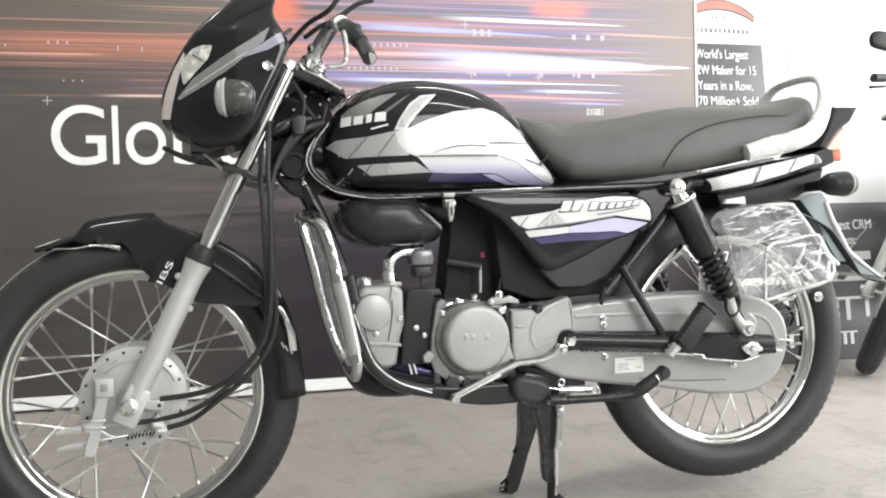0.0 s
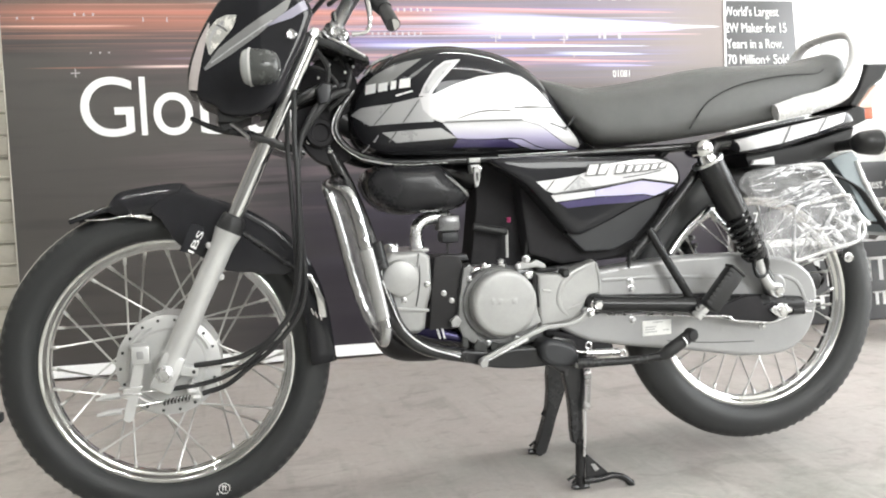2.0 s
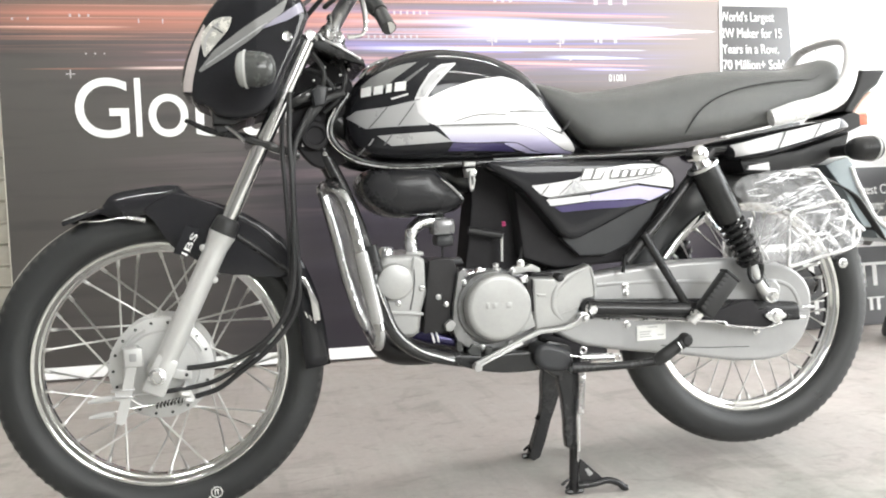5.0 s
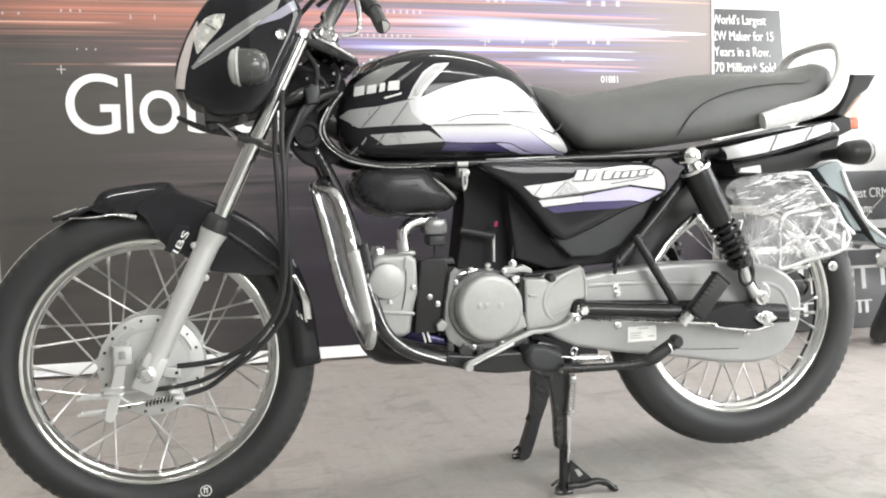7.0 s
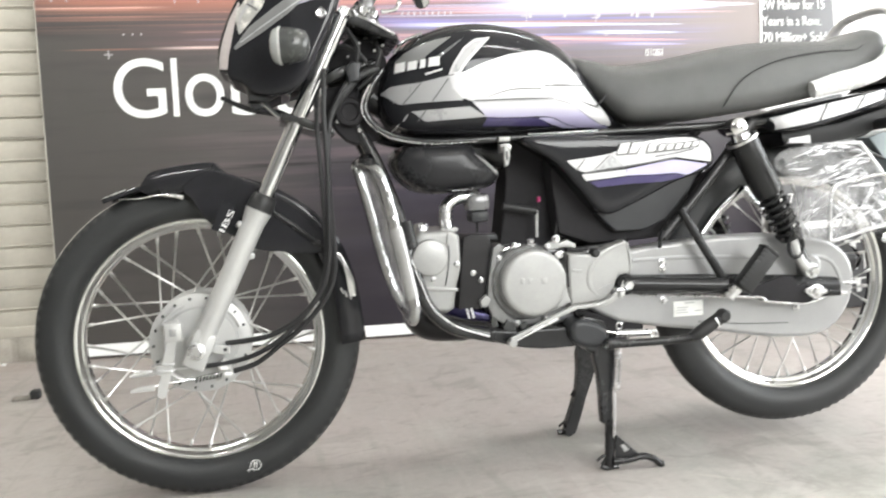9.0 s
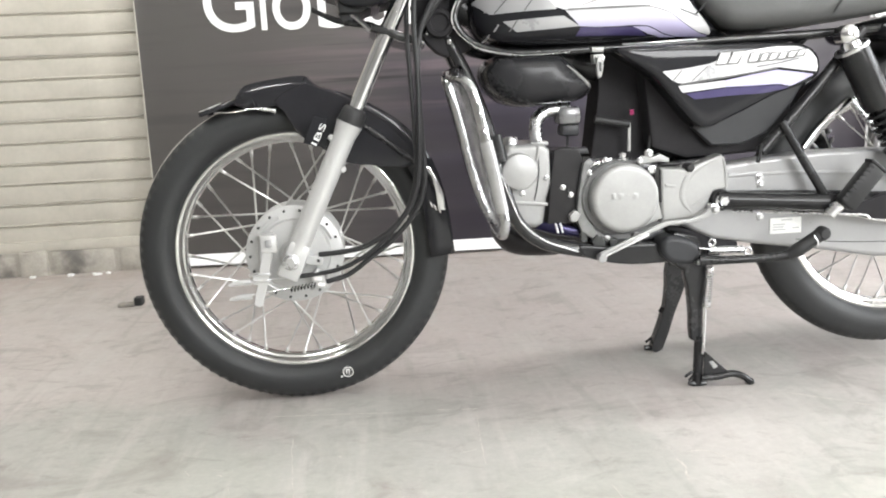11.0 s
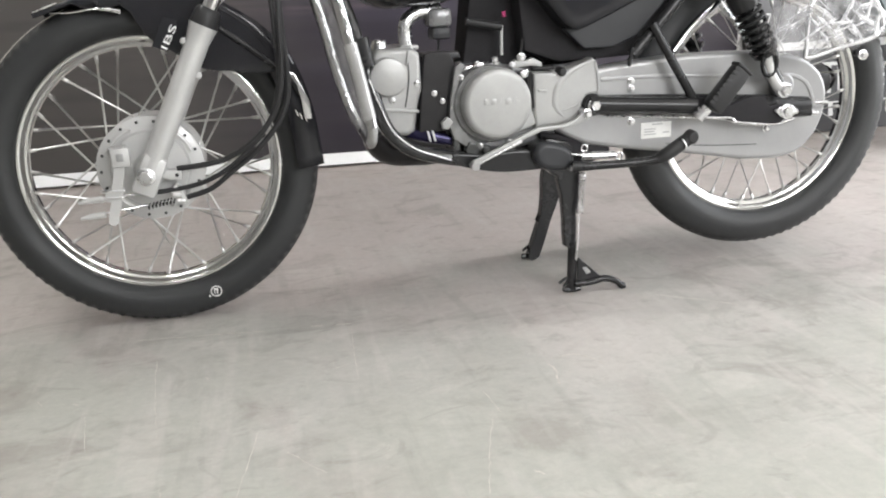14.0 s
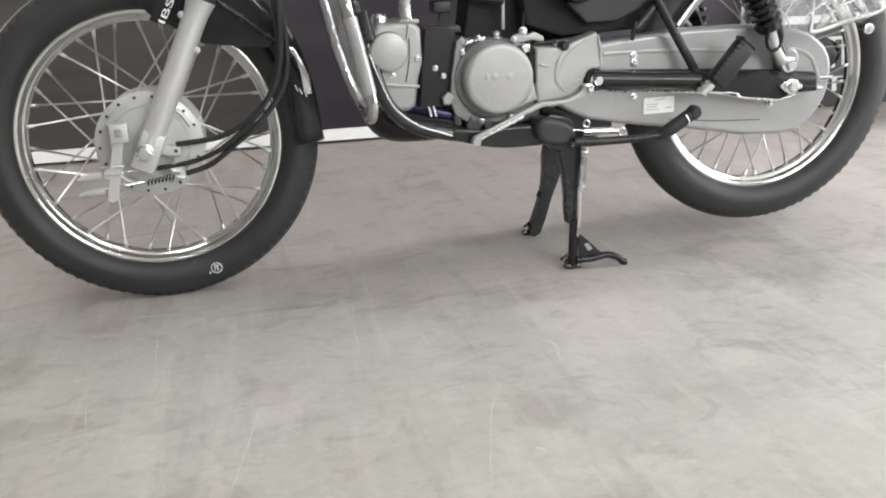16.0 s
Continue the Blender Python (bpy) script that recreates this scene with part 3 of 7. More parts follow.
        nt.links.new(size.outputs[0], ratio.inputs[0])
        nt.links.new(mapped(X, x0 + 0.4 * (x1 - x0), x1, h, h * 0.12, False), ratio.inputs[1])
        reach = mul(mapped(X, x0 - 0.1, x0 + 0.3 * (x1 - x0), 0, 1), mapped(X, x1 - 0.03, x1 + 0.02, 1, 0))
        c = over(c, mul(mul(mapped(ratio.outputs[0], 0.35, 1.3, 1, 0), reach), float(f)), col)
    for zc, h, x0, x1, xs, col, f in (
            (1.222, 0.005, -1.25, -0.85, 0.08, (0.85, 0.52, 0.42), 0.9), (1.30, 0.004, -0.55, -0.3, 0.1, (0.7, 0.42, 0.36), 0.7),
            (1.081, 0.007, -0.80, -0.58, 0.10, (0.95, 0.74, 0.70), 0.9), (1.080, 0.004, -1.12, -0.90, 0.08, (0.42, 0.20, 0.16), 0.7),
            (1.135, 0.004, -0.75, -0.62, 0.04, (0.40, 0.24, 0.22), 0.7), (1.108, 0.006, -0.7, -0.3, 0.1, (0.28, 0.22, 0.30), 0.6),
            (1.405, 0.10, -0.36, -0.16, 0.05, (0.72, 0.20, 0.13), 0.95), (1.425, 0.04, 0.75, 0.95, 0.05, (0.80, 0.26, 0.20), 0.8)):
        c = over(c, mul(band(zc - h / 2, zc + h / 2, h * 0.6, x0, x1, xs), float(f)), col)
    nt.links.new(c, b.inputs["Base Color"])
    n = nt.nodes.new("ShaderNodeTexNoise")
    n.inputs["Scale"].default_value = 5
    bp = nt.nodes.new("ShaderNodeBump")
    bp.inputs["Strength"].default_value, bp.inputs["Distance"].default_value = 0.25, 0.01
    nt.links.new(co.outputs["Object"], n.inputs["Vector"])
    nt.links.new(n.outputs[0], bp.inputs["Height"])
    nt.links.new(bp.outputs[0], b.inputs["Normal"])
    return mt


BANNER = banner_material()

# ---- the showroom ----
def structure(ob, label="", category=""):
    return tagged(ob, label, category, kind="structure")


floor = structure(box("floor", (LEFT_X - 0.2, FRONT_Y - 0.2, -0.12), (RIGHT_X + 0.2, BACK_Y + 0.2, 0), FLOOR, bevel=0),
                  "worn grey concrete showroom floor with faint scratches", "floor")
structure(box("ceiling", (LEFT_X - 0.2, FRONT_Y - 0.2, TOP_Z), (RIGHT_X + 0.2, BACK_Y + 0.2, TOP_Z + 0.12), CEILING, bevel=0),
          "plain white painted ceiling", "ceiling")


# pale scratches and chips in the floor
rng = random.Random(21)


def scratch(pts, w):
    """A chip or scratch with a ragged width, level with the floor."""
    pts = curve_points([(x, y, 0) for x, y in pts], 8)
    verts, faces = [], []
    for k, q in enumerate(pts):
        t = (pts[min(k + 1, len(pts) - 1)] - pts[max(k - 1, 0)]).normalized()
        side = Vector((-t.y, t.x, 0))
        wander = rng.uniform(-0.0012, 0.0012)
        d = w * rng.uniform(0.2, 1.0) * (0.35 if k in (0, len(pts) - 1) else 1)
        for e in (-d, d):
            p = q + side * (e + wander)
            verts += [(p.x, p.y, -0.0005), (p.x, p.y, 0.00025)]
    for k in range(len(pts) - 1):
        a, b = 4 * k, 4 * k + 4
        faces += [(a + 1, a + 3, b + 3, b + 1), (a, a + 1, b + 1, b), (a + 3, a + 2, b + 2, b + 3)]
    solid("scratch", verts, faces, CHIP, floor, "pale scratch in the concrete")


for pts in ([(-0.678, -0.113), (-0.64, -0.118), (-0.59, -0.123)], [(-0.575, -0.126), (-0.519, -0.133), (-0.448, -0.143)], [(-0.366, -0.145), (-0.34, -0.150)], [(-0.32, -0.153), (-0.288, -0.157)],
            [(0.019, -0.421), (0.045, -0.420), (0.066, -0.440), (0.079, -0.475)], [(-0.008, -0.439), (-0.002, -0.469), (-0.009, -0.490), (-0.014, -0.519)], [(-0.12, -0.755), (-0.131, -0.742)], [(0.30, -0.20), (0.35, -0.24), (0.42, -0.30)]):
    scratch(pts, 0.0022)
for pts in ([(-0.141, -0.591), (-0.165, -0.66), (-0.184, -0.726), (-0.210, -0.82)], [(-0.633, -0.219), (-0.622, -0.37), (-0.606, -0.511)],
            [(-0.592, -0.648), (-0.583, -0.701)], [(-0.467, -0.532), (-0.487, -0.641), (-0.504, -0.727)], [(-0.431, -0.601), (-0.383, -0.675)], [(-0.132, -0.509), (-0.126, -0.578)], [(-0.294, -0.182), (-0.303, -0.30), (-0.310, -0.404)],
            [(-0.72, -0.40), (-0.70, -0.52)]):
    scratch(pts, 0.0007)
for k in range(28):
    x, y, a = rng.uniform(-1.2, 1.3), rng.uniform(-1.0, 0.9), rng.uniform(0, 3.1)
    ln = rng.uniform(0.006, 0.03)
    scratch([(x, y), (x + ln * math.cos(a) * 0.5 + 0.002, y + ln * math.sin(a) * 0.5), (x + ln * math.cos(a), y + ln * math.sin(a))], rng.uniform(0.0007, 0.0022))


def wall_with_hole(name, lo, hi, axis, a0, a1, z0, z1, paint=WALL, label="white painted showroom wall"):
    """A wall as four blocks round an opening; axis 0 or 1 is the way it runs."""
    pieces = []
    for s0, s1, b0, b1 in ((lo[axis], a0, lo[2], hi[2]), (a1, hi[axis], lo[2], hi[2]), (a0, a1, lo[2], z0), (a0, a1, z1, hi[2])):
        p, q = list(lo), list(hi)
        p[axis], q[axis], p[2], q[2] = s0, s1, b0, b1
        if q[axis] - p[axis] < 0.005 or q[2] - p[2] < 0.005:
            continue
        v = [(x, y, z) for x in (p[0], q[0]) for y in (p[1], q[1]) for z in (p[2], q[2])]
        pieces.append((v, [(0, 1, 3, 2), (4, 6, 7, 5), (0, 4, 5, 1), (2, 3, 7, 6), (0, 2, 6, 4), (1, 5, 7, 3)]))
    return structure(solid(name, *joined(pieces), paint), label, "wall")


wall_with_hole("wall_south", (LEFT_X, FRONT_Y - 0.15, 0), (RIGHT_X, FRONT_Y, TOP_Z), 0, 0.4, 3.0, 1.05, 2.62, BACKWALL, "plain grey shop wall")
wall_with_hole("wall_east", (RIGHT_X, FRONT_Y - 0.15, 0), (RIGHT_X + 0.15, BACK_Y + 0.15, TOP_Z), 1, -2.2, 1.0, 0.3, 2.6)
wall_with_hole("wall_north", (LEFT_X, BACK_Y, 0), (RIGHT_X, BACK_Y + 0.15, TOP_Z), 0, 0, 0, 0, 0)
wall_with_hole("wall_west", (LEFT_X - 0.15, FRONT_Y - 0.15, 0), (LEFT_X, BACK_Y + 0.15, TOP_Z), 1, 0, 0, 0, 0, BACKWALL, "plain grey shop wall")

# rolling shutter behind the banner
shutter = structure(thing("rolling_shutter", "closed cream-grey steel rolling shutter with horizontal slats", "shutter"))
PITCH = 0.0749
prof = []
for k in range(31):
    u = k / 30
    prof.append((-0.0025 * math.sin(math.pi * u / 0.8) if u < 0.8 else 0.007 * math.sin(math.pi * (u - 0.8) / 0.1) if u < 0.9 else -0.005 * math.sin(math.pi * (u - 0.9) / 0.1), u * PITCH))
SX0, SX1, SY = LEFT_X + 0.9, 0.6, 1.535
verts = [(x, SY + y, z) for x in (SX0, SX1) for y, z in prof] + [(x, SY + y + 0.004, z) for x in (SX0, SX1) for y, z in prof]
m = len(prof)
faces = [(j, j + 1, m + j + 1, m + j) for j in range(m - 1)] + [(2 * m + j, 3 * m + j, 3 * m + j + 1, 2 * m + j + 1) for j in range(m - 1)]
slat = solid("slat", verts, faces, SHUTTER, shutter, sharp=60)
slat.location.z = 0.1175
for k in range(1, 33):
    s = new("slat", slat.data)
    s.parent = shutter
    s.location = (0, rng.uniform(-0.003, 0.003), 0.1175 + k * PITCH)
    s.rotation_euler = (0, rng.uniform(-0.0012, 0.0012), rng.uniform(-0.002, 0.002))
box("bottom_rail", (SX0, SY - 0.016, 0.088), (SX1, SY + 0.014, 0.1255), SHUTTER, shutter, "dented steel bottom rail")
box("guide", (SX0 - 0.06, SY - 0.03, 0), (SX0, SY + 0.03, 2.7), SHUTTER, shutter)

# uneven stones of the sill below it
sill = structure(thing("stone_sill", "uneven worn stone sill below the shutter", "sill"))
rng = random.Random(5)
x = SX0
while x < 0.5:
    w = rng.choice((0.06, 0.11, 0.17, 0.2, 0.24))
    dy, dz = rng.uniform(-0.012, 0.012), rng.uniform(-0.016, 0.0)
    box("stone", (x + 0.006, SY - 0.03 + dy, -0.01), (x + w - 0.004, SY + 0.1, 0.095 + dz), STONE, sill, bevel=0.012)
    x += w
box("mortar", (SX0, SY - 0.017, -0.01), (0.5, SY + 0.1, 0.088), STONE, sill, "dark crumbling mortar", bevel=0)

# scraps of paper and plaster along the foot of the sill
for x, y, w in ((-1.568, 1.478, 0.022), (-1.471, 1.470, 0.030), (-1.432, 1.474, 0.014), (-1.70, 1.480, 0.018), (-1.86, 1.474, 0.024)):
    bm = bmesh.new()
    ring = [bm.verts.new((x + w * rng.uniform(0.5, 0.75) * math.cos(t), y + w * 0.5 * math.sin(t), 0.0035 + rng.uniform(0, 0.005))) for t in [2 * math.pi * j / 7 for j in range(7)]]
    low = [bm.verts.new((v.co.x, v.co.y, 0.0)) for v in ring]
    bm.faces.new(ring)
    bm.faces.new(low[::-1])
    for j in range(7):
        bm.faces.new((ring[j], low[j], low[(j + 1) % 7], ring[(j + 1) % 7]))
    tagged(part("paper_scrap", bm, LABEL), "crumpled white scrap on the floor by the sill", "litter", "litter along the sill")

# the printed banner, stretched on a panel that stands on the floor
BM = pose(0, 1.456, 0, 0, 0, -1.86)
banner = tagged(box("banner_panel", (-1.242, 0, 0.0), (1.432, 0.025, 2.35), BANNER, bevel=0.002),
                "dark grey printed banner panel with orange and blue light streaks", "banner")
banner.matrix_world = BM
lip = [(-0.002, 0.047), (-0.034, 0.014), (-0.034, 0.010), (0.012, 0.002), (0.012, 0.047)]
solid("bottom_strip", [(x, y, z) for x in (-1.245, 1.432) for y, z in lip],
      [(0, 1, 2, 3, 4), (9, 8, 7, 6, 5)] + [(k, k + 5, (k + 1) % 5 + 5, (k + 1) % 5) for k in range(5)], BOARDWHITE, banner, "white strip that slopes out along the bottom edge")
box("edge_trim", (1.428, -0.004, 0.045), (1.437, 0.02, 2.35), TEXTWHITE, banner, "thin white edge trim", bevel=0.001)
box("edge_trim", (-1.247, -0.003, 0.045), (-1.242, 0.02, 2.35), SHUTTER, banner, "thin pale edge trim", bevel=0.001)
T0 = pose(0, -0.0015, 0)
for letter, x0, x1, low, high in (("G", -1.004, -0.828, 0.840, 1.048), ("l", -0.806, -0.786, 0.843, 1.046), ("o", -0.763, -0.629, 0.840, 0.990),
                                  ("b", -0.604, -0.475, 0.840, 1.046), ("a", -0.445, -0.318, 0.840, 0.990), ("l", -0.290, -0.270, 0.843, 1.046)):
    lettering("letter", letter, TEXTWHITE, banner, x0, x1, low, high, T0, fit=True)
lettering("lettering", "01081", TEXTWHITE, banner, 0.955, 1.024, 1.018, 0.028, T0)
lettering("lettering", "01081", TEXTWHITE, banner, -0.195, -0.098, 1.100, 0.030, T0)
rng = random.Random(11)


def small_marks(x0, x1, z, n, w, h):
    for k in range(n):
        u = x0 + (x1 - x0) * k / max(n - 1, 1)
        box("mark", (u, -0.0012, z), (u + w, -0.0002, z + h), MARK, banner, bevel=0)


for x0, x1, z, n, w, h in ((-1.19, -1.14, 1.245, 2, 0.006, 0.008), (-1.005, -0.945, 1.256, 3, 0.006, 0.010),
                           (-0.96, -0.90, 1.128, 3, 0.005, 0.006), (0.02, 0.24, 1.270, 10, 0.007, 0.014), (0.02, 0.20, 1.184, 9, 0.006, 0.012),
                           (0.50, 0.56, 1.318, 3, 0.012, 0.026), (0.90, 1.02, 1.312, 3, 0.016, 0.020), (0.50, 0.90, 1.168, 4, 0.010, 0.020),
                           (0.92, 0.98, 1.165, 2, 0.012, 0.022), (-0.78, -0.70, 1.235, 2, 0.004, 0.016)):
    small_marks(x0, x1, z, n, w, h)
for x0, z, s in ((-1.012, 1.062, 0.03), (0.49, 1.175, 0.04), (0.76, 1.165, 0.03), (0.47, 1.36, 0.035), (0.80, 1.105, 0.014)):
    pieces = []
    for (a, b), (c, d) in (((x0 - s / 2, z - 0.0018), (x0 + s / 2, z + 0.0018)), ((x0 - 0.0018, z - s / 2), (x0 + 0.0018, z + s / 2))):
        pieces.append(([(a, -0.0012, b), (c, -0.0012, b), (c, -0.0012, d), (a, -0.0012, d), (a, 0, b), (c, 0, b), (c, 0, d), (a, 0, d)],
                       [(0, 1, 2, 3), (4, 7, 6, 5), (0, 4, 5, 1), (1, 5, 6, 2), (2, 6, 7, 3), (3, 7, 4, 0)]))
    solid("cross_mark", *joined(pieces), MARK, banner)

# the award board that leans back beside the banner
board = tagged(box("award_board", (1.438, 0, 0.0), (3.1, 0.02, 2.2), BOARDWHITE, bevel=0.002),
               "tall white board with black text blocks, leaning back", "board")
board.matrix_world = pose(0, 1.306, 0.003, -6.2, 0, 0)


def block(name, x0, x1, z0, z1, mat, label=""):
    return box(name, (x0, -0.003, z0), (x1, 0.004, z1), mat, board, label, bevel=0.0008)


block("text_block", 1.44, 1.765, 0.90, 1.325, BOARDBLACK, "black text block")
# glare from the right is put into this block's paler colour
block("text_block", 1.88, 2.10, 0.90, 1.33, BOARDGREY, "text block, its grey paled for the glare")
block("text_block", 1.44, 3.1, 0.352, 0.652, BOARDBLACK, "black text block")
block("text_block", 1.44, 3.1, 0.0, 0.322, BOARDBLACK, "black text block")
T1 = pose(0, -0.0045, 0)
for text, x1, z in (("World's Largest", 1.695, 1.262), ("2W Maker for 15", 1.725, 1.195), ("Years in a Row.", 1.705, 1.130), ("70 Million+ Sold", 1.725, 1.066)):
    lettering("lettering", text, TEXTWHITE, board, 1.449, x1, z, 0.040, T1)
for text, x0, x1, z in (("in 7", 1.462, 1.53, 0.425), ("Largest CRM", 1.985, 2.225, 0.540), ("Program:", 1.985, 2.14, 0.475)):
    lettering("lettering", text, TEXTWHITE, board, x0, x1, z, 0.042, T1)
# lines and glyphs too blurred to read stay plain bars
for x0, x1, z0, z1 in ((2.02, 2.21, 0.41, 0.445), (1.985, 2.21, 0.245, 0.257), (2.01, 2.03, 0.16, 0.25), (2.065, 2.085, 0.16, 0.25),
                       (2.14, 2.21, 0.245, 0.257), (2.16, 2.18, 0.17, 0.25), (1.74, 1.84, 0.255, 0.268), (1.765, 1.79, 0.15, 0.26), (1.82, 1.84, 0.15, 0.26),
                       (2.03, 2.11, 0.108, 0.114), (2.04, 2.055, 0.06, 0.11), (2.075, 2.09, 0.06, 0.11), (1.76, 1.83, 0.11, 0.116), (1.78, 1.80, 0.06, 0.11)):
    box("bar", (x0, -0.0045, z0), (x1, -0.002, z1), TEXTWHITE, board, bevel=0)
# an emblem of two arcs with a pale red band between them, and a line of small print
def arc_points(r, x0, x1, lift):
    return [(x, -0.001, lift + math.sqrt(r * r - (x - 1.575) ** 2) - r) for x in [x0 + (x1 - x0) * k / 16 for k in range(17)]]


outer, inner = arc_points(0.235, 1.445, 1.742, 1.512), arc_points(0.30, 1.445, 1.738, 1.472)
verts = [(x, y, z) for y in (-0.0012, 0.002) for a, b in zip(outer, inner) for x, z in ((a[0], a[2]), (b[0], b[2]))]
m = len(outer)
faces = [(2 * k, 2 * k + 1, 2 * k + 3, 2 * k + 2) for k in range(m - 1)] + [(2 * m + 2 * k, 2 * m + 2 * k + 2, 2 * m + 2 * k + 3, 2 * m + 2 * k + 1) for k in range(m - 1)]
solid("arc_band", verts, faces, ARCRED, board, "pale red band of the emblem")
tube("arc_emblem", outer, 0.0030, ARCGREY, board, "grey arc of the emblem", n=1, seg=6)
tube("arc_emblem", inner, 0.0042, ARCGREY, board, "grey arc of the emblem", n=1, seg=6)
for k in range(12):
    x = 1.462 + k * 0.0215
    box("bar", (x, -0.003, 1.372 - 0.03 * max(0, x - 1.6)), (x + 0.009, -0.0005, 1.390 - 0.03 * max(0, x - 1.6)), ARCGREY, board, bevel=0)
for x in (1.537, 1.555, 1.595):
    box("bar", (x, -0.003, 1.432), (x + 0.010, -0.0005, 1.440), ARCGREY, board, bevel=0)

# a flat iron foot on the floor near the front wheel
foot = tagged(box("floor_bolt", (-1.245, 0.905, 0.0), (-1.196, 0.940, 0.010), STONE, bevel=0.003), "small flat rusty bracket with a black end on the floor", "bracket")
box("end_cap", (-1.197, 0.910, 0.0), (-1.172, 0.945, 0.026), RUBBER, foot, "black rubber end", bevel=0.004)

# tube lamps
TUBE = bpy.data.materials.new("lamp_tube")
TUBE.use_nodes = True
TUBE.node_tree.nodes["Principled BSDF"].inputs["Emission Color"].default_value = (1, 0.985, 0.97, 1)
TUBE.node_tree.nodes["Principled BSDF"].inputs["Emission Strength"].default_value = 98
for x, y in ((-1.6, -2.3), (0.9, -2.3), (-1.7, 0.30), (0.8, 0.30)):
    lamp = thing("ceiling_lamp", "white fluorescent tube lamp on the ceiling", "lamp", "ceiling lamps")
    box("housing", (x - 0.62, y - 0.04, TOP_Z - 0.05), (x + 0.62, y + 0.04, TOP_Z - 0.002), CEILING, lamp, bevel=0.006)
    lathe("tube", [(0.014, -0.59), (0.014, 0.59)], (x, y, TOP_Z - 0.07), TUBE, lamp, seg=14, axis="x")

# ---- the motorcycle: front towards -x, its left side towards the camera ----
FA, RA = (-0.6175, 0.0, 0.302), (0.6175, 0.0, 0.331)
bike = thing("motorcycle", "black commuter motorcycle with silver and lilac stickers on its centre stand", "motorcycle", "parked motorcycles")


def tyre_data(c, R, half, notch, seg=176):
    """A tyre with rounded sides and notched shoulder blocks."""
    section = []
    for k in range(25):
        a = -1.0 + 2.0 * k / 24
        y = half * math.copysign(abs(math.sin(a * math.pi / 2 * 1.12)) ** 0.9, a) if abs(a) < 0.9 else half * math.copysign(0.98 - (abs(a) - 0.9) * 2.6, a)
        r = R - (R - 0.236) * (abs(a) ** 2.4)
        if 0.80 < abs(a) < 0.86:
            y *= 1.035
        section.append((r, y, a))
    inner = [(0.234, half * 0.62), (0.232, 0), (0.234, -half * 0.62)]
    verts, faces, m = [], [], len(section) + 3
    for i in range(seg):
        t = 2 * math.pi * i / seg
        for r, y, a in section:
            s = abs(a)
            if 0.16 < s < 0.72 and (i + (1 if a > 0 else 0)) % 2 == 0:
                r -= notch * min(1, (0.72 - s) / 0.12, (s - 0.16) / 0.06)
            if s < 0.2 and s > 0.1:
                r -= 0.003
            verts.append((c[0] + r * math.cos(t), c[1] + y, c[2] + r * math.sin(t)))
        for r, y in inner:
            verts.append((c[0] + r * math.cos(t), c[1] + y, c[2] + r * math.sin(t)))
    for i in range(seg):
        for j in range(m):
            k = (j + 1) % m
            b = (i + 1) % seg
            faces.append((i * m + j, i * m + k, b * m + k, b * m + j))
    return verts, faces


def wheel(c, R, half, hub, flange, turn, thin, notch):
    """rim > tyre, hub, each spoke and its nipple."""
    near = [(0.2118, -0.0035), (0.2134, -0.0075), (0.2156, -0.0100), (0.2182, -0.0112), (0.2205, -0.0128), (0.2222, -0.0165), (0.2242, -0.0198), (0.2272, -0.0218), (0.2302, -0.0222),
            (0.2328, -0.0212), (0.2344, -0.0200), (0.2358, -0.0204), (0.2368, -0.0222), (0.2384, -0.0238), (0.2402, -0.0236), (0.2410, -0.0216)]
    bed = [(0.2360, -0.0178), (0.2260, -0.0160), (0.2195, -0.0115), (0.2165, -0.004)]
    section = near + bed + [(r, -y) for r, y in reversed(near + bed)]
    rim = lathe("wheel", section, c, RIMCHROME, bike, "chromed wire-spoke wheel", seg=96, ring=True)
    solid("tyre", *tyre_data(c, R, half, notch), RUBBER, rim, "black rubber tyre with block tread", sharp=45)
    hub(c, rim)
    v, f = lathe_data([(0.0, 0), (thin, 0), (thin, 0.88), (0.0034, 0.885), (0.0034, 0.985), (0.0, 1.0)], (0, 0, 0), 8, axis="z")
    spoke = bpy.data.meshes.new("spoke")
    spoke.from_pydata(v, [], f)
    finish(spoke)
    spoke.materials.append(SPOKESTEEL)
    for k in range(36):
        side = 1 if k % 2 else -1
        lean = -1 if ((k - 9) // 2) % 2 else 1
        a = radians(10 * k + turn)
        h = a + lean * radians(30)
        p = Vector((c[0] + flange * math.cos(h), c[1] + side * 0.036, c[2] + flange * math.sin(h)))
        q = Vector((c[0] + 0.2165 * math.cos(a), c[1] + side * 0.004, c[2] + 0.2165 * math.sin(a)))
        s = new("spoke", spoke)
        s.parent = rim
        d = q - p
        s.matrix_local = Matrix.LocRotScale(p, d.to_track_quat("Z", "Y"), (1, 1, d.length))
    return rim


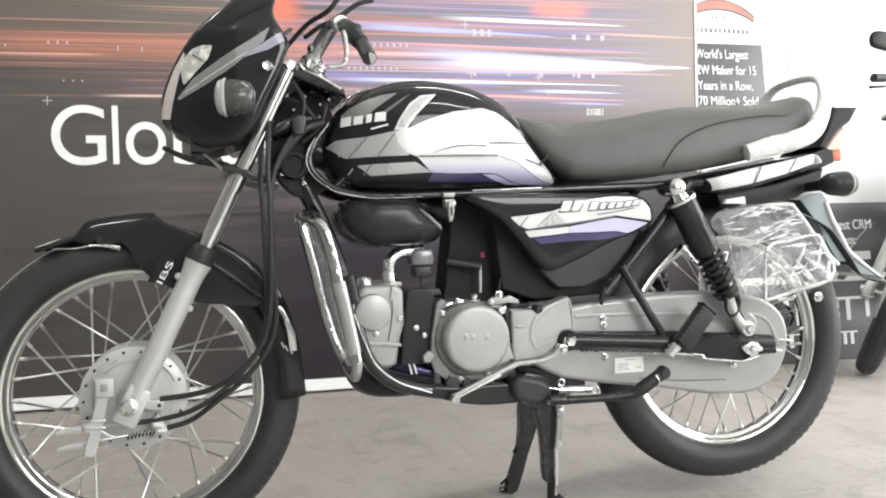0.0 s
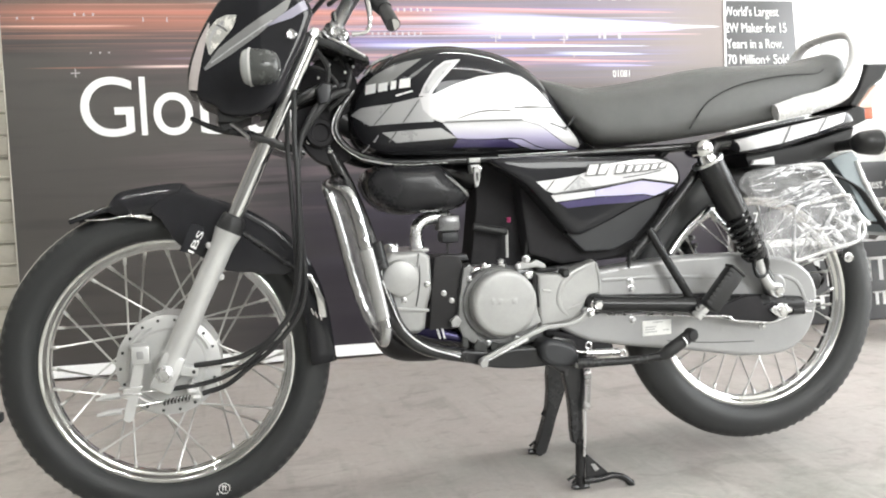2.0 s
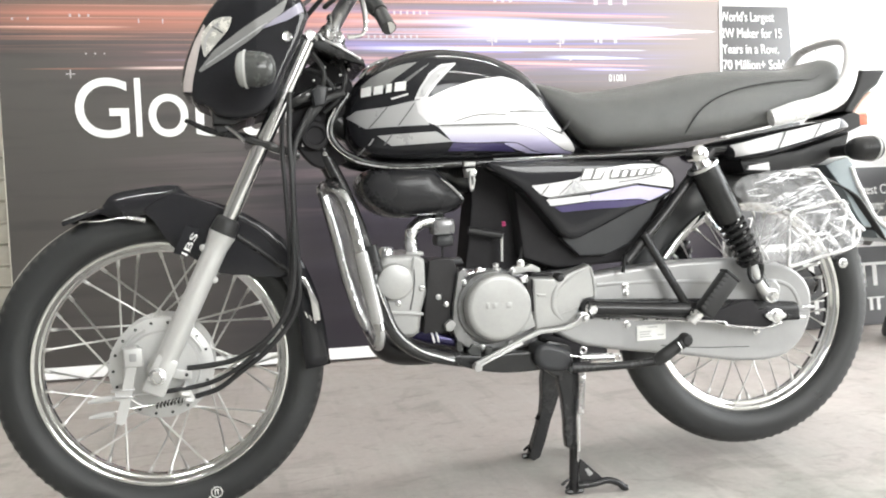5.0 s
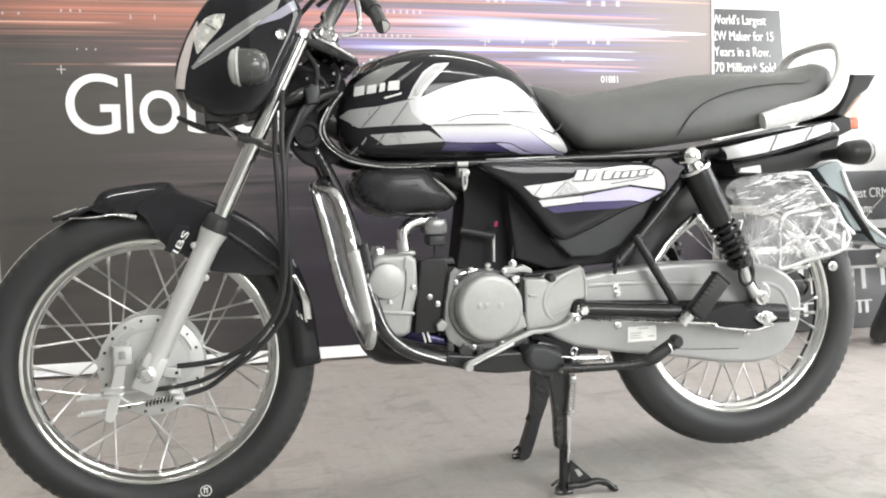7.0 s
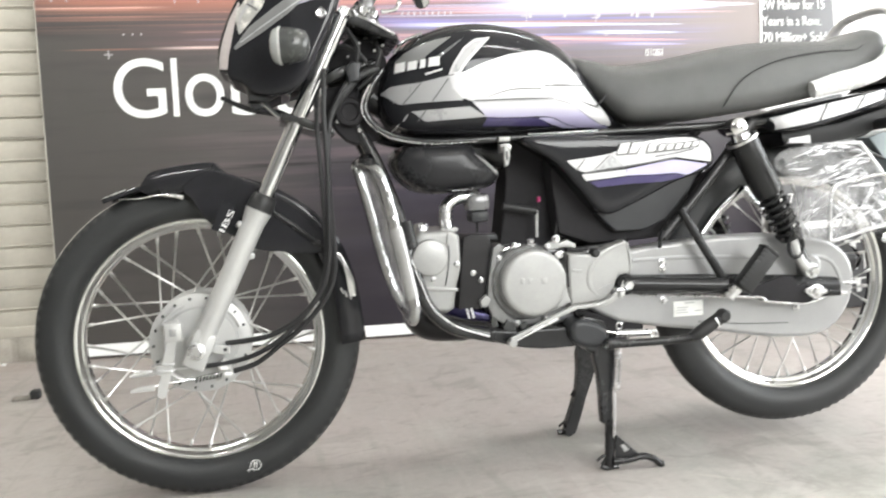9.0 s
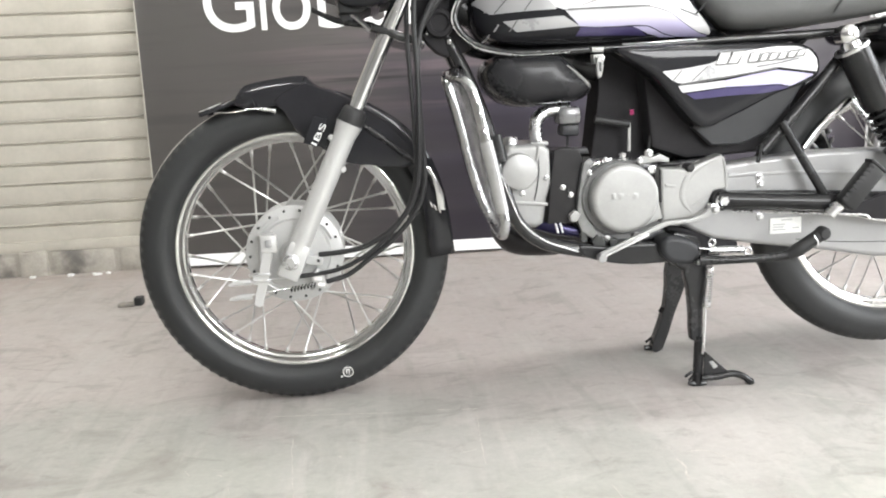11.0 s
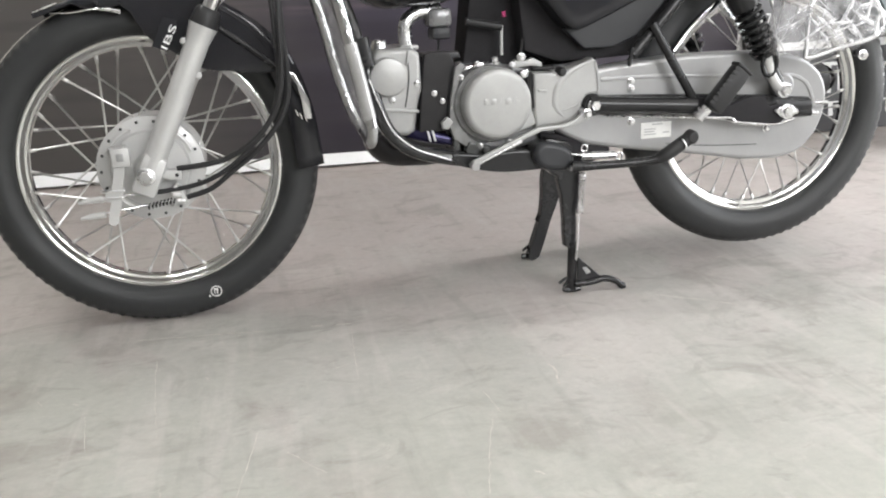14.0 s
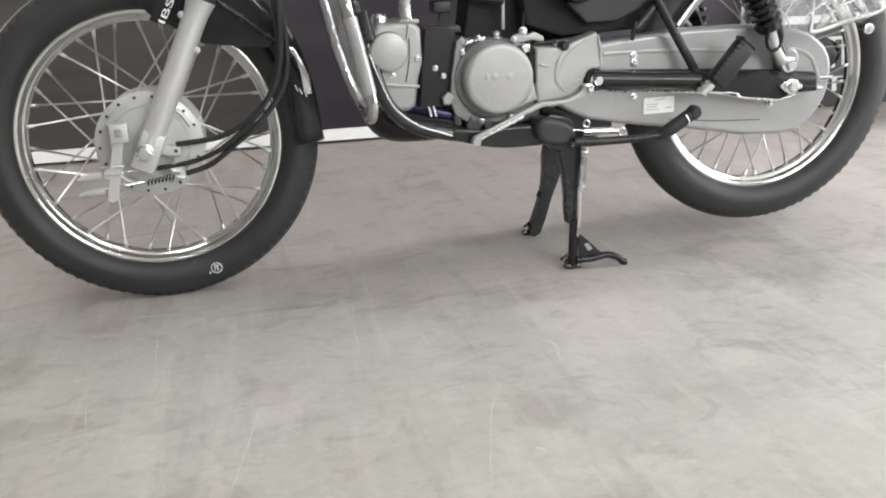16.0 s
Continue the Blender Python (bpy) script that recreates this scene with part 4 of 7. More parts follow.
def front_hub(c, rim):
    lathe("hub", [(0.03, 0.05), (0.075, 0.048), (0.094, 0.042), (0.094, 0.034), (0.086, 0.026), (0.086, -0.028), (0.094, -0.032), (0.094, -0.046),
                  (0.088, -0.050), (0.070, -0.052), (0.066, -0.058), (0.030, -0.062), (0.024, -0.072), (0.0, -0.072)], c, SILVER, rim, "silver painted brake drum hub", seg=64)
    for k in range(18):
        a = 2 * math.pi * k / 18
        lathe("spoke_head", [(0.0, -0.0025), (0.0028, -0.002), (0.0030, 0.002)], (c[0] + 0.085 * math.cos(a), c[1] - 0.0505, c[2] + 0.085 * math.sin(a)), PODGREY, rim, seg=8)
    for k in range(4):
        a0 = radians(20 + 90 * k)
        tube("drum_rib", [(c[0] + 0.078 * math.cos(a0 + t), c[1] - 0.053, c[2] + 0.078 * math.sin(a0 + t)) for t in (0, 0.25, 0.5, 0.75)], 0.0035, SILVER, rim, seg=8, n=3)


def rear_hub(c, rim):
    lathe("hub", [(0.02, 0.06), (0.07, 0.056), (0.075, 0.04), (0.07, 0.03), (0.05, 0.02), (0.05, -0.02), (0.07, -0.03), (0.074, -0.045), (0.03, -0.05), (0.0, -0.05)],
          c, SILVER, rim, "silver painted hub", seg=48)


wheel(FA, 0.302, 0.038, front_hub, 0.091, 9.3, 0.0020, 0.0050)
wheel(RA, 0.306, 0.041, rear_hub, 0.070, 4.0, 0.0014, 0.0034)
for c, a in ((FA, -71), (RA, -52)):
    p = (c[0] + 0.262 * math.cos(radians(a)), -0.0405, c[2] + 0.262 * math.sin(radians(a)))
    tube("tyre_stamp", [(p[0] + 0.010 * math.cos(t), p[1], p[2] + 0.010 * math.sin(t)) for t in [k * math.pi / 6 for k in range(12)]], 0.0009, LABEL if a < -60 else GREYPLASTIC, bike, "small round stamp on the tyre", n=1, closed=True, seg=6)
    for u, w, h, v in ((-0.003, 0.0016, 0.011, 0.001), (0.001, 0.006, 0.0016, 0.004), (0.002, 0.0016, 0.008, -0.001), (-0.013, 0.003, 0.003, -0.009)):
        box("stamp_bar", (p[0] + u - w / 2, p[1] - 0.0008, p[2] + v - h / 2), (p[0] + u + w / 2, p[1] + 0.002, p[2] + v + h / 2), LABEL if a < -60 else GREYPLASTIC, bike, bevel=0)
tube("mould_line", [(FA[0] + 0.3022 * math.cos(t), -0.006, FA[2] + 0.3022 * math.sin(t)) for t in [radians(112 + 4 * k) for k in range(14)]], [0.0002, 0.0011, 0.0012, 0.0008, 0.0002], CHIP, bike, "dusty mould line along the tyre", n=1, seg=6)

# what turns with the steering is noted, for the second motorcycle
front_wheel = [o for o in bike.children if o.name.startswith("wheel")][0]
before = set(bike.children)

# fork
AX = Vector((math.sin(radians(26.1)), 0, math.cos(radians(26.1))))


def on_fork(d, y, ahead=0.0):
    return (FA[0] + 0.002 + AX.x * d - AX.z * ahead, y, FA[2] + AX.z * d + AX.x * ahead)


for s in (-1, 1):
    y = 0.094 * s
    tube("fork_tube", [on_fork(0.24, y), on_fork(0.655, y)], 0.0150, CHROME, bike, "chrome fork stanchion", seg=20, n=2)
    leg = tube("fork_leg", [on_fork(-0.02, y), on_fork(0.03, y), on_fork(0.20, y), on_fork(0.245, y), on_fork(0.272, y)], [0.0195, 0.0197, 0.0200, 0.0205, 0.0250], SILVER, bike, "silver painted lower fork leg", seg=20, n=2)
    tube("dust_seal", [on_fork(0.266, y), on_fork(0.274, y), on_fork(0.296, y), on_fork(0.303, y)], [0.0235, 0.0245, 0.0225, 0.0170], CABLE, bike, "black rubber dust seal", seg=20, n=2)
    o = Vector(on_fork(0.0, y))
    box("axle_lug", (-0.021, -0.014, -0.036), (0.021, 0.014, 0.036), SILVER, bike, bevel=0.006, m=Matrix.Translation(o + Vector((0, -0.004 * s * -1, -0.004))) @ Matrix.Rotation(radians(26.1), 4, "Y"))
    bolt("axle_nut", (FA[0] - 0.003, y + (-0.018 if s < 0 else 0.018), FA[2] - 0.004), 0.0115, 0.014, STEEL, bike, "plated axle nut", y=s)
    for d in (0.235, 0.19):
        bolt("fork_bolt", tuple(Vector(on_fork(d, y - 0.002, 0.021 if d > 0.2 else -0.020))), 0.0048, 0.007, SILVER, bike, y=-1)
tube("front_axle", [(FA[0], -0.10, FA[2]), (FA[0], 0.10, FA[2])], 0.008, STEEL, bike, n=1)
# lower and upper clamps
bm_pts = [(-0.446, 0.722), (-0.405, 0.712), (-0.372, 0.698), (-0.350, 0.688), (-0.352, 0.676), (-0.395, 0.688), (-0.448, 0.710)]
prism("lower_clamp", bm_pts, -0.110, 0.110, FILMBLACK, bike, "black lower fork clamp", bevel=0.006)
prism("upper_clamp", [(-0.345, 0.902), (-0.315, 0.905), (-0.225, 0.858), (-0.222, 0.845), (-0.262, 0.857), (-0.34, 0.888)], -0.100, 0.100, IRON, bike, "black upper fork clamp", bevel=0.005)
tube("clamp_trim", [(-0.318, -0.102, 0.902), (-0.272, -0.103, 0.880), (-0.232, -0.102, 0.858)], 0.0024, STEEL, bike, "bright trim along the upper clamp", seg=8)
tube("steering_head", [(-0.345, 0, 0.70), (-0.262, 0, 0.868)], 0.026, FILMBLACK, bike, n=2, seg=18)
for x, z, r in ((-0.300, 0.906, 0.010), (-0.276, 0.893, 0.012), (-0.252, 0.877, 0.008)):
    lathe("clamp_nut", [(r, 0.0), (r, 0.012), (r * 0.7, 0.015), (0.0, 0.015)], (x, -0.085, z - 0.022), CAST, bike, "bright nut on the upper clamp", seg=6, axis="z")
for y in (-0.094, 0.094):
    bolt("clamp_bolt", tuple(Vector(on_fork(0.665, y))), 0.009, 0.010, STEEL, bike)

# front mudguard
guard = [(-0.776, 0.580), (-0.755, 0.587), (-0.734, 0.594), (-0.716, 0.600), (-0.704, 0.606), (-0.684, 0.626), (-0.628, 0.636), (-0.578, 0.639), (-0.564, 0.629), (-0.543, 0.616), (-0.500, 0.602), (-0.452, 0.580), (-0.392, 0.538), (-0.347, 0.480), (-0.318, 0.390), (-0.306, 0.285)]
path = curve_points([(x, 0, z) for x, z in guard], 5)
verts, faces, n = [], [], 15
for i, q in enumerate(path):
    t = path[min(i + 1, len(path) - 1)] - path[max(i - 1, 0)]
    t.normalize()
    nrm = Vector((t.z, 0, -t.x))
    u = i / (len(path) - 1)
    depth = 0.010 + 0.040 * min(1, max(0, (q.x + 0.712) / 0.014))
    wide = 0.046 + 0.014 * min(1, max(0, (q.x + 0.712) / 0.014))
    for k in range(n):
        a = -1 + 2 * k / (n - 1)
        y = wide * math.copysign(min(1, abs(a) * 1.42 if abs(a) < 0.6 else 0.852 + (abs(a) - 0.6) * 1.0), a) * (1.0 if abs(a) < 0.99 else 1.02)
        drop = depth * (0.05 * abs(a) if abs(a) < 0.6 else 0.03 + 0.97 * ((abs(a) - 0.6) / 0.4) ** 1.15)
        verts.append((q.x + nrm.x * drop, y, q.z + nrm.z * drop))
for i in range(len(path) - 1):
    for k in range(n - 1):
        faces.append((i * n + k, i * n + k + 1, (i + 1) * n + k + 1, (i + 1) * n + k))
fender = solid("front_mudguard", verts, faces, BLACK, bike, "glossy black front mudguard", sharp=34)
th = fender.modifiers.new("thickness", "SOLIDIFY")
th.thickness, th.offset = 0.003, -1
tube("tongue_edge", [(-0.772, -0.047, 0.580), (-0.752, -0.047, 0.587), (-0.732, -0.047, 0.594)], [0.0006, 0.0016, 0.0008], STEEL, fender, "worn bright edge of the mudguard's tip", seg=6)
# the mudguard's side skirts at the fork
SKIRT = [(-0.632, 0.594), (-0.575, 0.624), (-0.500, 0.596), (-0.452, 0.573), (-0.402, 0.538), (-0.358, 0.472), (-0.40, 0.458), (-0.46, 0.466), (-0.504, 0.472), (-0.556, 0.506), (-0.580, 0.520), (-0.598, 0.540), (-0.616, 0.574)]
for s in (-1, 1):
    prism("mudguard_skirt", SKIRT, s * 0.0600 - 0.002, s * 0.0600 + 0.002, BLACK, fender, bevel=0.0015, round_n=2)
Pillow(SKIRT, 0.004, 5, 2, y0=-0.0618, middle=(-0.497, 0.540)).build("skirt_bulge", BLACK, fender, both=False, back=0.001)
tube("skirt_crease", [(-0.470, -0.0648, 0.574), (-0.428, -0.0648, 0.546), (-0.395, -0.0640, 0.505)], 0.0022, BLACK, fender, seg=8)
# the lip is bright steel to carry the highlight on the black edge
tube("mudguard_lip", [(-0.745, -0.050, 0.577), (-0.707, -0.058, 0.577), (-0.678, -0.060, 0.581), (-0.653, -0.060, 0.580), (-0.631, -0.058, 0.575)], [0.0008, 0.0012, 0.0016, 0.0032, 0.0046], STEEL, fender, "bright mudguard edge", seg=8)
tube("mudguard_stay", [(-0.470, -0.066, 0.540), (-0.425, -0.068, 0.506), (-0.362, -0.066, 0.452), (-0.342, -0.063, 0.415)], 0.005, IRON, fender, "black mudguard stay", seg=8)
prism("stay_plate", [(-0.362, 0.462), (-0.348, 0.455), (-0.326, 0.405), (-0.324, 0.372), (-0.338, 0.372), (-0.342, 0.410)], -0.068, -0.062, CHROME, fender, "bright stay plate")
# three chrome bars added for the white glints on the stay
for x, z in ((-0.351, 0.385), (-0.344, 0.379), (-0.336, 0.374)):
    prism("stay_clip", [(x - 0.0035, z + 0.006), (x - 0.0005, z + 0.0065), (x + 0.0040, z - 0.006), (x + 0.0010, z - 0.0065)], -0.0705, -0.066, CHROME, fender, "small bright bar as a glint on the stay", bevel=0.0006)
# fork reflector plate with its three letters
flap = prism("fork_plate", [(-0.581, 0.517), (-0.558, 0.566), (-0.535, 0.558), (-0.556, 0.508)], -0.128, -0.120, BLACK, bike, "black plate with white letters", bevel=0.002)
LM = Matrix.Translation((-0.567, -0.1285, 0.516)) @ Matrix.Rotation(radians(-60), 4, "Y")
lettering("lettering", "IBS", TEXTWHITE, flap, 0.0, 0.042, -0.011, 0.011, LM, 0.0008)

# front brake arm, cables
prism("brake_plate_boss", [(-0.682, 0.348), (-0.654, 0.350), (-0.656, 0.322), (-0.680, 0.322)], -0.078, -0.056, SILVER, bike, bevel=0.004)
tube("brake_pivot", [(-0.667, -0.055, 0.334), (-0.667, -0.098, 0.334)], 0.009, STEEL, bike, n=1, seg=14)
prism("brake_arm", [(-0.674, 0.318), (-0.655, 0.317), (-0.660, 0.295), (-0.665, 0.270), (-0.672, 0.245), (-0.680, 0.216), (-0.688, 0.211), (-0.697, 0.217), (-0.694, 0.235), (-0.688, 0.254), (-0.698, 0.257), (-0.694, 0.275), (-0.684, 0.277), (-0.679, 0.297)], -0.094, -0.086, SILVER, bike, "silver brake arm", bevel=0.002)
box("brake_clip", (-0.676, -0.100, 0.316), (-0.645, -0.084, 0.349), SILVER, bike, "square pressed clip on the brake arm", bevel=0.003)
box("clip_recess", (-0.667, -0.102, 0.326), (-0.655, -0.098, 0.340), CASE, bike, bevel=0.001)
for z in (0.262, 0.274):
    box("arm_collar", (-0.702, -0.0965, z - 0.002), (-0.662, -0.085, z + 0.002), STEEL, bike, bevel=0.001)
prism("cable_stop", [(-0.603, 0.318), (-0.585, 0.302), (-0.563, 0.300), (-0.564, 0.283), (-0.584, 0.283), (-0.604, 0.290)], -0.084, -0.060, SILVER, bike, "cast cable stop", bevel=0.003)
lathe("stop_hole", [(0.0, -0.001), (0.0032, -0.001), (0.0034, 0.001)], (-0.572, -0.0845, 0.292), CABLE, bike, seg=10)
prism("cable_stop", [(-0.588, 0.266), (-0.576, 0.276), (-0.566, 0.266), (-0.557, 0.243), (-0.582, 0.238)], -0.090, -0.058, SILVER, bike, "cast cable stop", bevel=0.003)
for x, z in ((-0.576, 0.258), (-0.570, 0.247)):
    tube("stop_nut", [(x - 0.006, -0.092, z), (x + 0.008, -0.092, z - 0.002)], 0.005, STEEL, bike, n=1, seg=6)
CABLES = ([(-0.365, -0.09, 0.82), (-0.368, -0.12, 0.763), (-0.371, -0.13, 0.708), (-0.369, -0.13, 0.627), (-0.371, -0.13, 0.535), (-0.375, -0.125, 0.453), (-0.392, -0.12, 0.395), (-0.432, -0.115, 0.347), (-0.480, -0.100, 0.318), (-0.520, -0.09, 0.308), (-0.570, -0.080, 0.303)],
          [(-0.375, -0.06, 0.80), (-0.383, -0.11, 0.698), (-0.381, -0.118, 0.627), (-0.379, -0.12, 0.535), (-0.379, -0.12, 0.453), (-0.398, -0.117, 0.387), (-0.437, -0.112, 0.337), (-0.482, -0.105, 0.300), (-0.525, -0.095, 0.278), (-0.570, -0.088, 0.268), (-0.622, -0.085, 0.264)],
          [(-0.270, -0.03, 0.80), (-0.318, -0.08, 0.776), (-0.348, -0.10, 0.730), (-0.362, -0.110, 0.690), (-0.367, -0.112, 0.627), (-0.366, -0.11, 0.534), (-0.364, -0.11, 0.441), (-0.380, -0.11, 0.385), (-0.426, -0.108, 0.331), (-0.470, -0.1, 0.297), (-0.515, -0.09, 0.264), (-0.559, -0.086, 0.251)])
for k, c in enumerate(CABLES):
    tube("control_cable", c, 0.0050 if k != 1 else 0.0044, CABLE, bike, "black control cable", seg=10, n=6)
tube("brake_rod", [(-0.622, -0.085, 0.264), (-0.735, -0.088, 0.262)], 0.0018, STEEL, bike, n=1, seg=6)
tube("brake_rod", [(-0.559, -0.086, 0.251), (-0.735, -0.089, 0.232)], 0.0018, STEEL, bike, n=1, seg=6)
spring = [(-0.572 - 0.056 * k / 72, -0.086 + 0.005 * math.cos(k * math.pi / 4), 0.249 - 0.009 * k / 72 + 0.005 * math.sin(k * math.pi / 4)) for k in range(73)]
tube("return_spring", spring, 0.0013, IRON, bike, "small black return spring", n=1, seg=6)
for z in (0.261, 0.233):
    tube("cable_nut", [(-0.742, -0.088, z - 0.004), (-0.720, -0.088, z - 0.001), (-0.700, -0.088, z)], [0.003, 0.0058, 0.0062], SILVER, bike, n=1, seg=8)

# headlamp cowl
cowl = Pillow([(-0.553, 0.803), (-0.549, 0.850), (-0.520, 0.915), (-0.480, 0.970), (-0.425, 1.018), (-0.380, 1.060), (-0.348, 1.085), (-0.338, 1.050), (-0.350, 0.998), (-0.338, 0.966), (-0.325, 0.938), (-0.330, 0.918), (-0.344, 0.883),
               (-0.369, 0.833), (-0.397, 0.778), (-0.440, 0.752), (-0.490, 0.755), (-0.510, 0.774), (-0.534, 0.784), (-0.540, 0.797)], 0.125, 18.0, 4,
              narrow=lambda x, z: 0.62 + 0.38 * min(1, max(0, (x + 0.56) / 0.14)) - 0.45 * min(1, max(0, (z - 0.96) / 0.12)), middle=(-0.42, 0.88))
cowl_ob = cowl.build("headlamp_cowl", BLACK, bike, "glossy black headlamp cowl with smoked visor", rings=36)
decal("cowl_sticker", [(-0.522, 0.839), (-0.494, 0.873), (-0.445, 0.907), (-0.395, 0.938), (-0.360, 0.962)],
      [(-0.519, 0.835), (-0.474, 0.860), (-0.424, 0.892), (-0.398, 0.914), (-0.371, 0.936)], cowl.y, D_MID, cowl_ob, "silver-grey cowl sticker", 0.0030, 40, 12)
decal("cowl_sticker", [(-0.510, 0.848), (-0.474, 0.872), (-0.430, 0.899), (-0.400, 0.918)], [(-0.509, 0.8465), (-0.472, 0.8700), (-0.428, 0.8970), (-0.398, 0.9165)], cowl.y, D_SILVER, cowl_ob, "pale line on the cowl sticker", 0.0042)
decal("cowl_sticker", [(-0.410, 0.909), (-0.374, 0.932), (-0.352, 0.947), (-0.340, 0.954)], [(-0.404, 0.908), (-0.363, 0.922), (-0.346, 0.932), (-0.334, 0.938)], cowl.y, D_DULL, cowl_ob, "dull lilac end of the cowl sticker", 0.0030)
decal("headlamp", [(-0.512, 0.864), (-0.516, 0.888), (-0.513, 0.905), (-0.494, 0.924), (-0.479, 0.930), (-0.462, 0.930)], [(-0.509, 0.862), (-0.500, 0.872), (-0.484, 0.889), (-0.470, 0.904), (-0.464, 0.914), (-0.460, 0.928)],
      lambda x, z: cowl.y(x, z) - 0.002, REFLECTOR, cowl_ob, "bright headlamp reflector behind its lens")
decal("reflector_step", [(-0.510, 0.872), (-0.510, 0.890), (-0.502, 0.906), (-0.484, 0.921)], [(-0.508, 0.872), (-0.506, 0.889), (-0.498, 0.903), (-0.481, 0.917)], lambda x, z: cowl.y(x, z) - 0.0032, D_SILVER, cowl_ob, "", nu=12, nv=3)
decal("reflector_step", [(-0.494, 0.915), (-0.484, 0.909), (-0.476, 0.902)], [(-0.496, 0.913), (-0.486, 0.907), (-0.478, 0.900)], lambda x, z: cowl.y(x, z) - 0.0042, D_GREY, cowl_ob, "", nu=8, nv=2)
decal("position_lens", [(-0.551, 0.803), (-0.550, 0.820), (-0.542, 0.852), (-0.527, 0.890), (-0.509, 0.920)], [(-0.536, 0.801), (-0.532, 0.825), (-0.526, 0.848), (-0.519, 0.875), (-0.507, 0.916)], lambda x, z: cowl.y(x, z) - 0.0015, LENSEDGE, cowl_ob, "pale lens edge of the headlamp")
decal("visor", [(-0.470, 0.976), (-0.420, 1.014), (-0.378, 1.050), (-0.354, 1.068)], [(-0.440, 0.965), (-0.405, 0.985), (-0.378, 1.000), (-0.358, 1.012)], cowl.y, BLACK, cowl_ob, "smoked visor", 0.003)
lathe("cowl_bolt", [(0.0095, 0.0), (0.0095, -0.004), (0.0075, -0.0065), (0.004, -0.006), (0.0, -0.005)], (-0.366, cowl.y(-0.366, 0.893), 0.893), STEEL, bike, "round chrome cowl bolt", seg=24)
prism("cowl_underside", [(-0.520, 0.805), (-0.40, 0.805), (-0.385, 0.765), (-0.404, 0.762), (-0.435, 0.755), (-0.466, 0.742), (-0.502, 0.743), (-0.506, 0.772), (-0.530, 0.782)], -0.085, 0.085, PLASTIC, cowl_ob, "matt black cowl underside", bevel=0.006, steps=2)
prism("cowl_lug", [(-0.500, 0.770), (-0.478, 0.775), (-0.470, 0.735), (-0.494, 0.728), (-0.505, 0.745)], -0.07, -0.03, PLASTIC, cowl_ob, bevel=0.003)


def indicator(m, shell=PODGREY, glass=PODLENS, name="turn_indicator"):
    """A rounded grey lamp pod with a pale lens, its stem towards +y."""
    v, f = lathe_data([(0.0, -0.040), (0.012, -0.039), (0.022, -0.034), (0.028, -0.022), (0.031, 0.0), (0.031, 0.014), (0.029, 0.016)], (0, 0, 0), 28, axis="x")
    body = solid(name, [m @ Vector((-p[0], p[1], p[2] * 0.92)) for p in v], f, shell, bike, "dark grey turn indicator")
    v, f = lathe_data([(0.030, 0.014), (0.0305, 0.022), (0.027, 0.028), (0.015, 0.033), (0.0, 0.034)], (0, 0, 0), 28, axis="x")
    solid("lens", [m @ Vector((-p[0], p[1], p[2] * 0.92)) for p in v], f, glass, body, "smoky indicator lens")
    v, f = lathe_data([(0.0285, 0.012), (0.0325, 0.0125), (0.0328, 0.0165), (0.0290, 0.017)], (0, 0, 0), 28, axis="x", ring=True)
    solid("lens_rim", [m @ Vector((-p[0], p[1], p[2] * 0.92)) for p in v], f, SILVER, body, "bright lens rim")
    v, f = tube_data([(0.01, 0.02, 0), (0.012, 0.06, -0.002), (0.012, 0.11, -0.004)], [0.016, 0.012, 0.013], 12, 3)
    solid("stem", [m @ Vector(p) for p in v], f, CABLE, body, "black rubber stem")
    bolt("screw", tuple(m @ Vector((0.012, -0.024, 0.004))), 0.003, 0.006, CABLE, body)
    return body


indicator(Matrix.Translation((-0.428, -0.200, 0.825)) @ Matrix.Rotation(radians(-8), 4, "Z") @ Matrix.Diagonal((0.9, 1, 1.08, 1)))
indicator(Matrix.Translation((-0.426, 0.200, 0.825)) @ Matrix.Rotation(radians(8), 4, "Z") @ Matrix.Diagonal((1, -1, 1, 1)))
# thin feelers of the cowl stay
tube("cowl_stay", [(-0.552, -0.05, 0.755), (-0.505, -0.06, 0.733), (-0.452, -0.075, 0.722), (-0.425, -0.09, 0.706)], [0.004, 0.0065, 0.009], IRON, bike, "black cowl stay", seg=8)
tube("cowl_stay", [(-0.492, -0.06, 0.752), (-0.468, -0.075, 0.732), (-0.448, -0.09, 0.712)], 0.0035, STEEL, bike, seg=8)

# handlebar
BAR = [(-0.285, 0.0, 0.885)] + [(-0.287, -0.05, 0.893), (-0.279, -0.09, 0.919), (-0.259, -0.13, 0.952), (-0.25, -0.17, 0.96), (-0.24, -0.205, 0.953), (-0.231, -0.235, 0.933), (-0.219, -0.265, 0.908), (-0.212, -0.3, 0.876)]
tube("handlebar", [(x, -y, z) for x, y, z in BAR[::-1]] + BAR[1:], 0.0112, CHROME, bike, "chrome handlebar", seg=14)
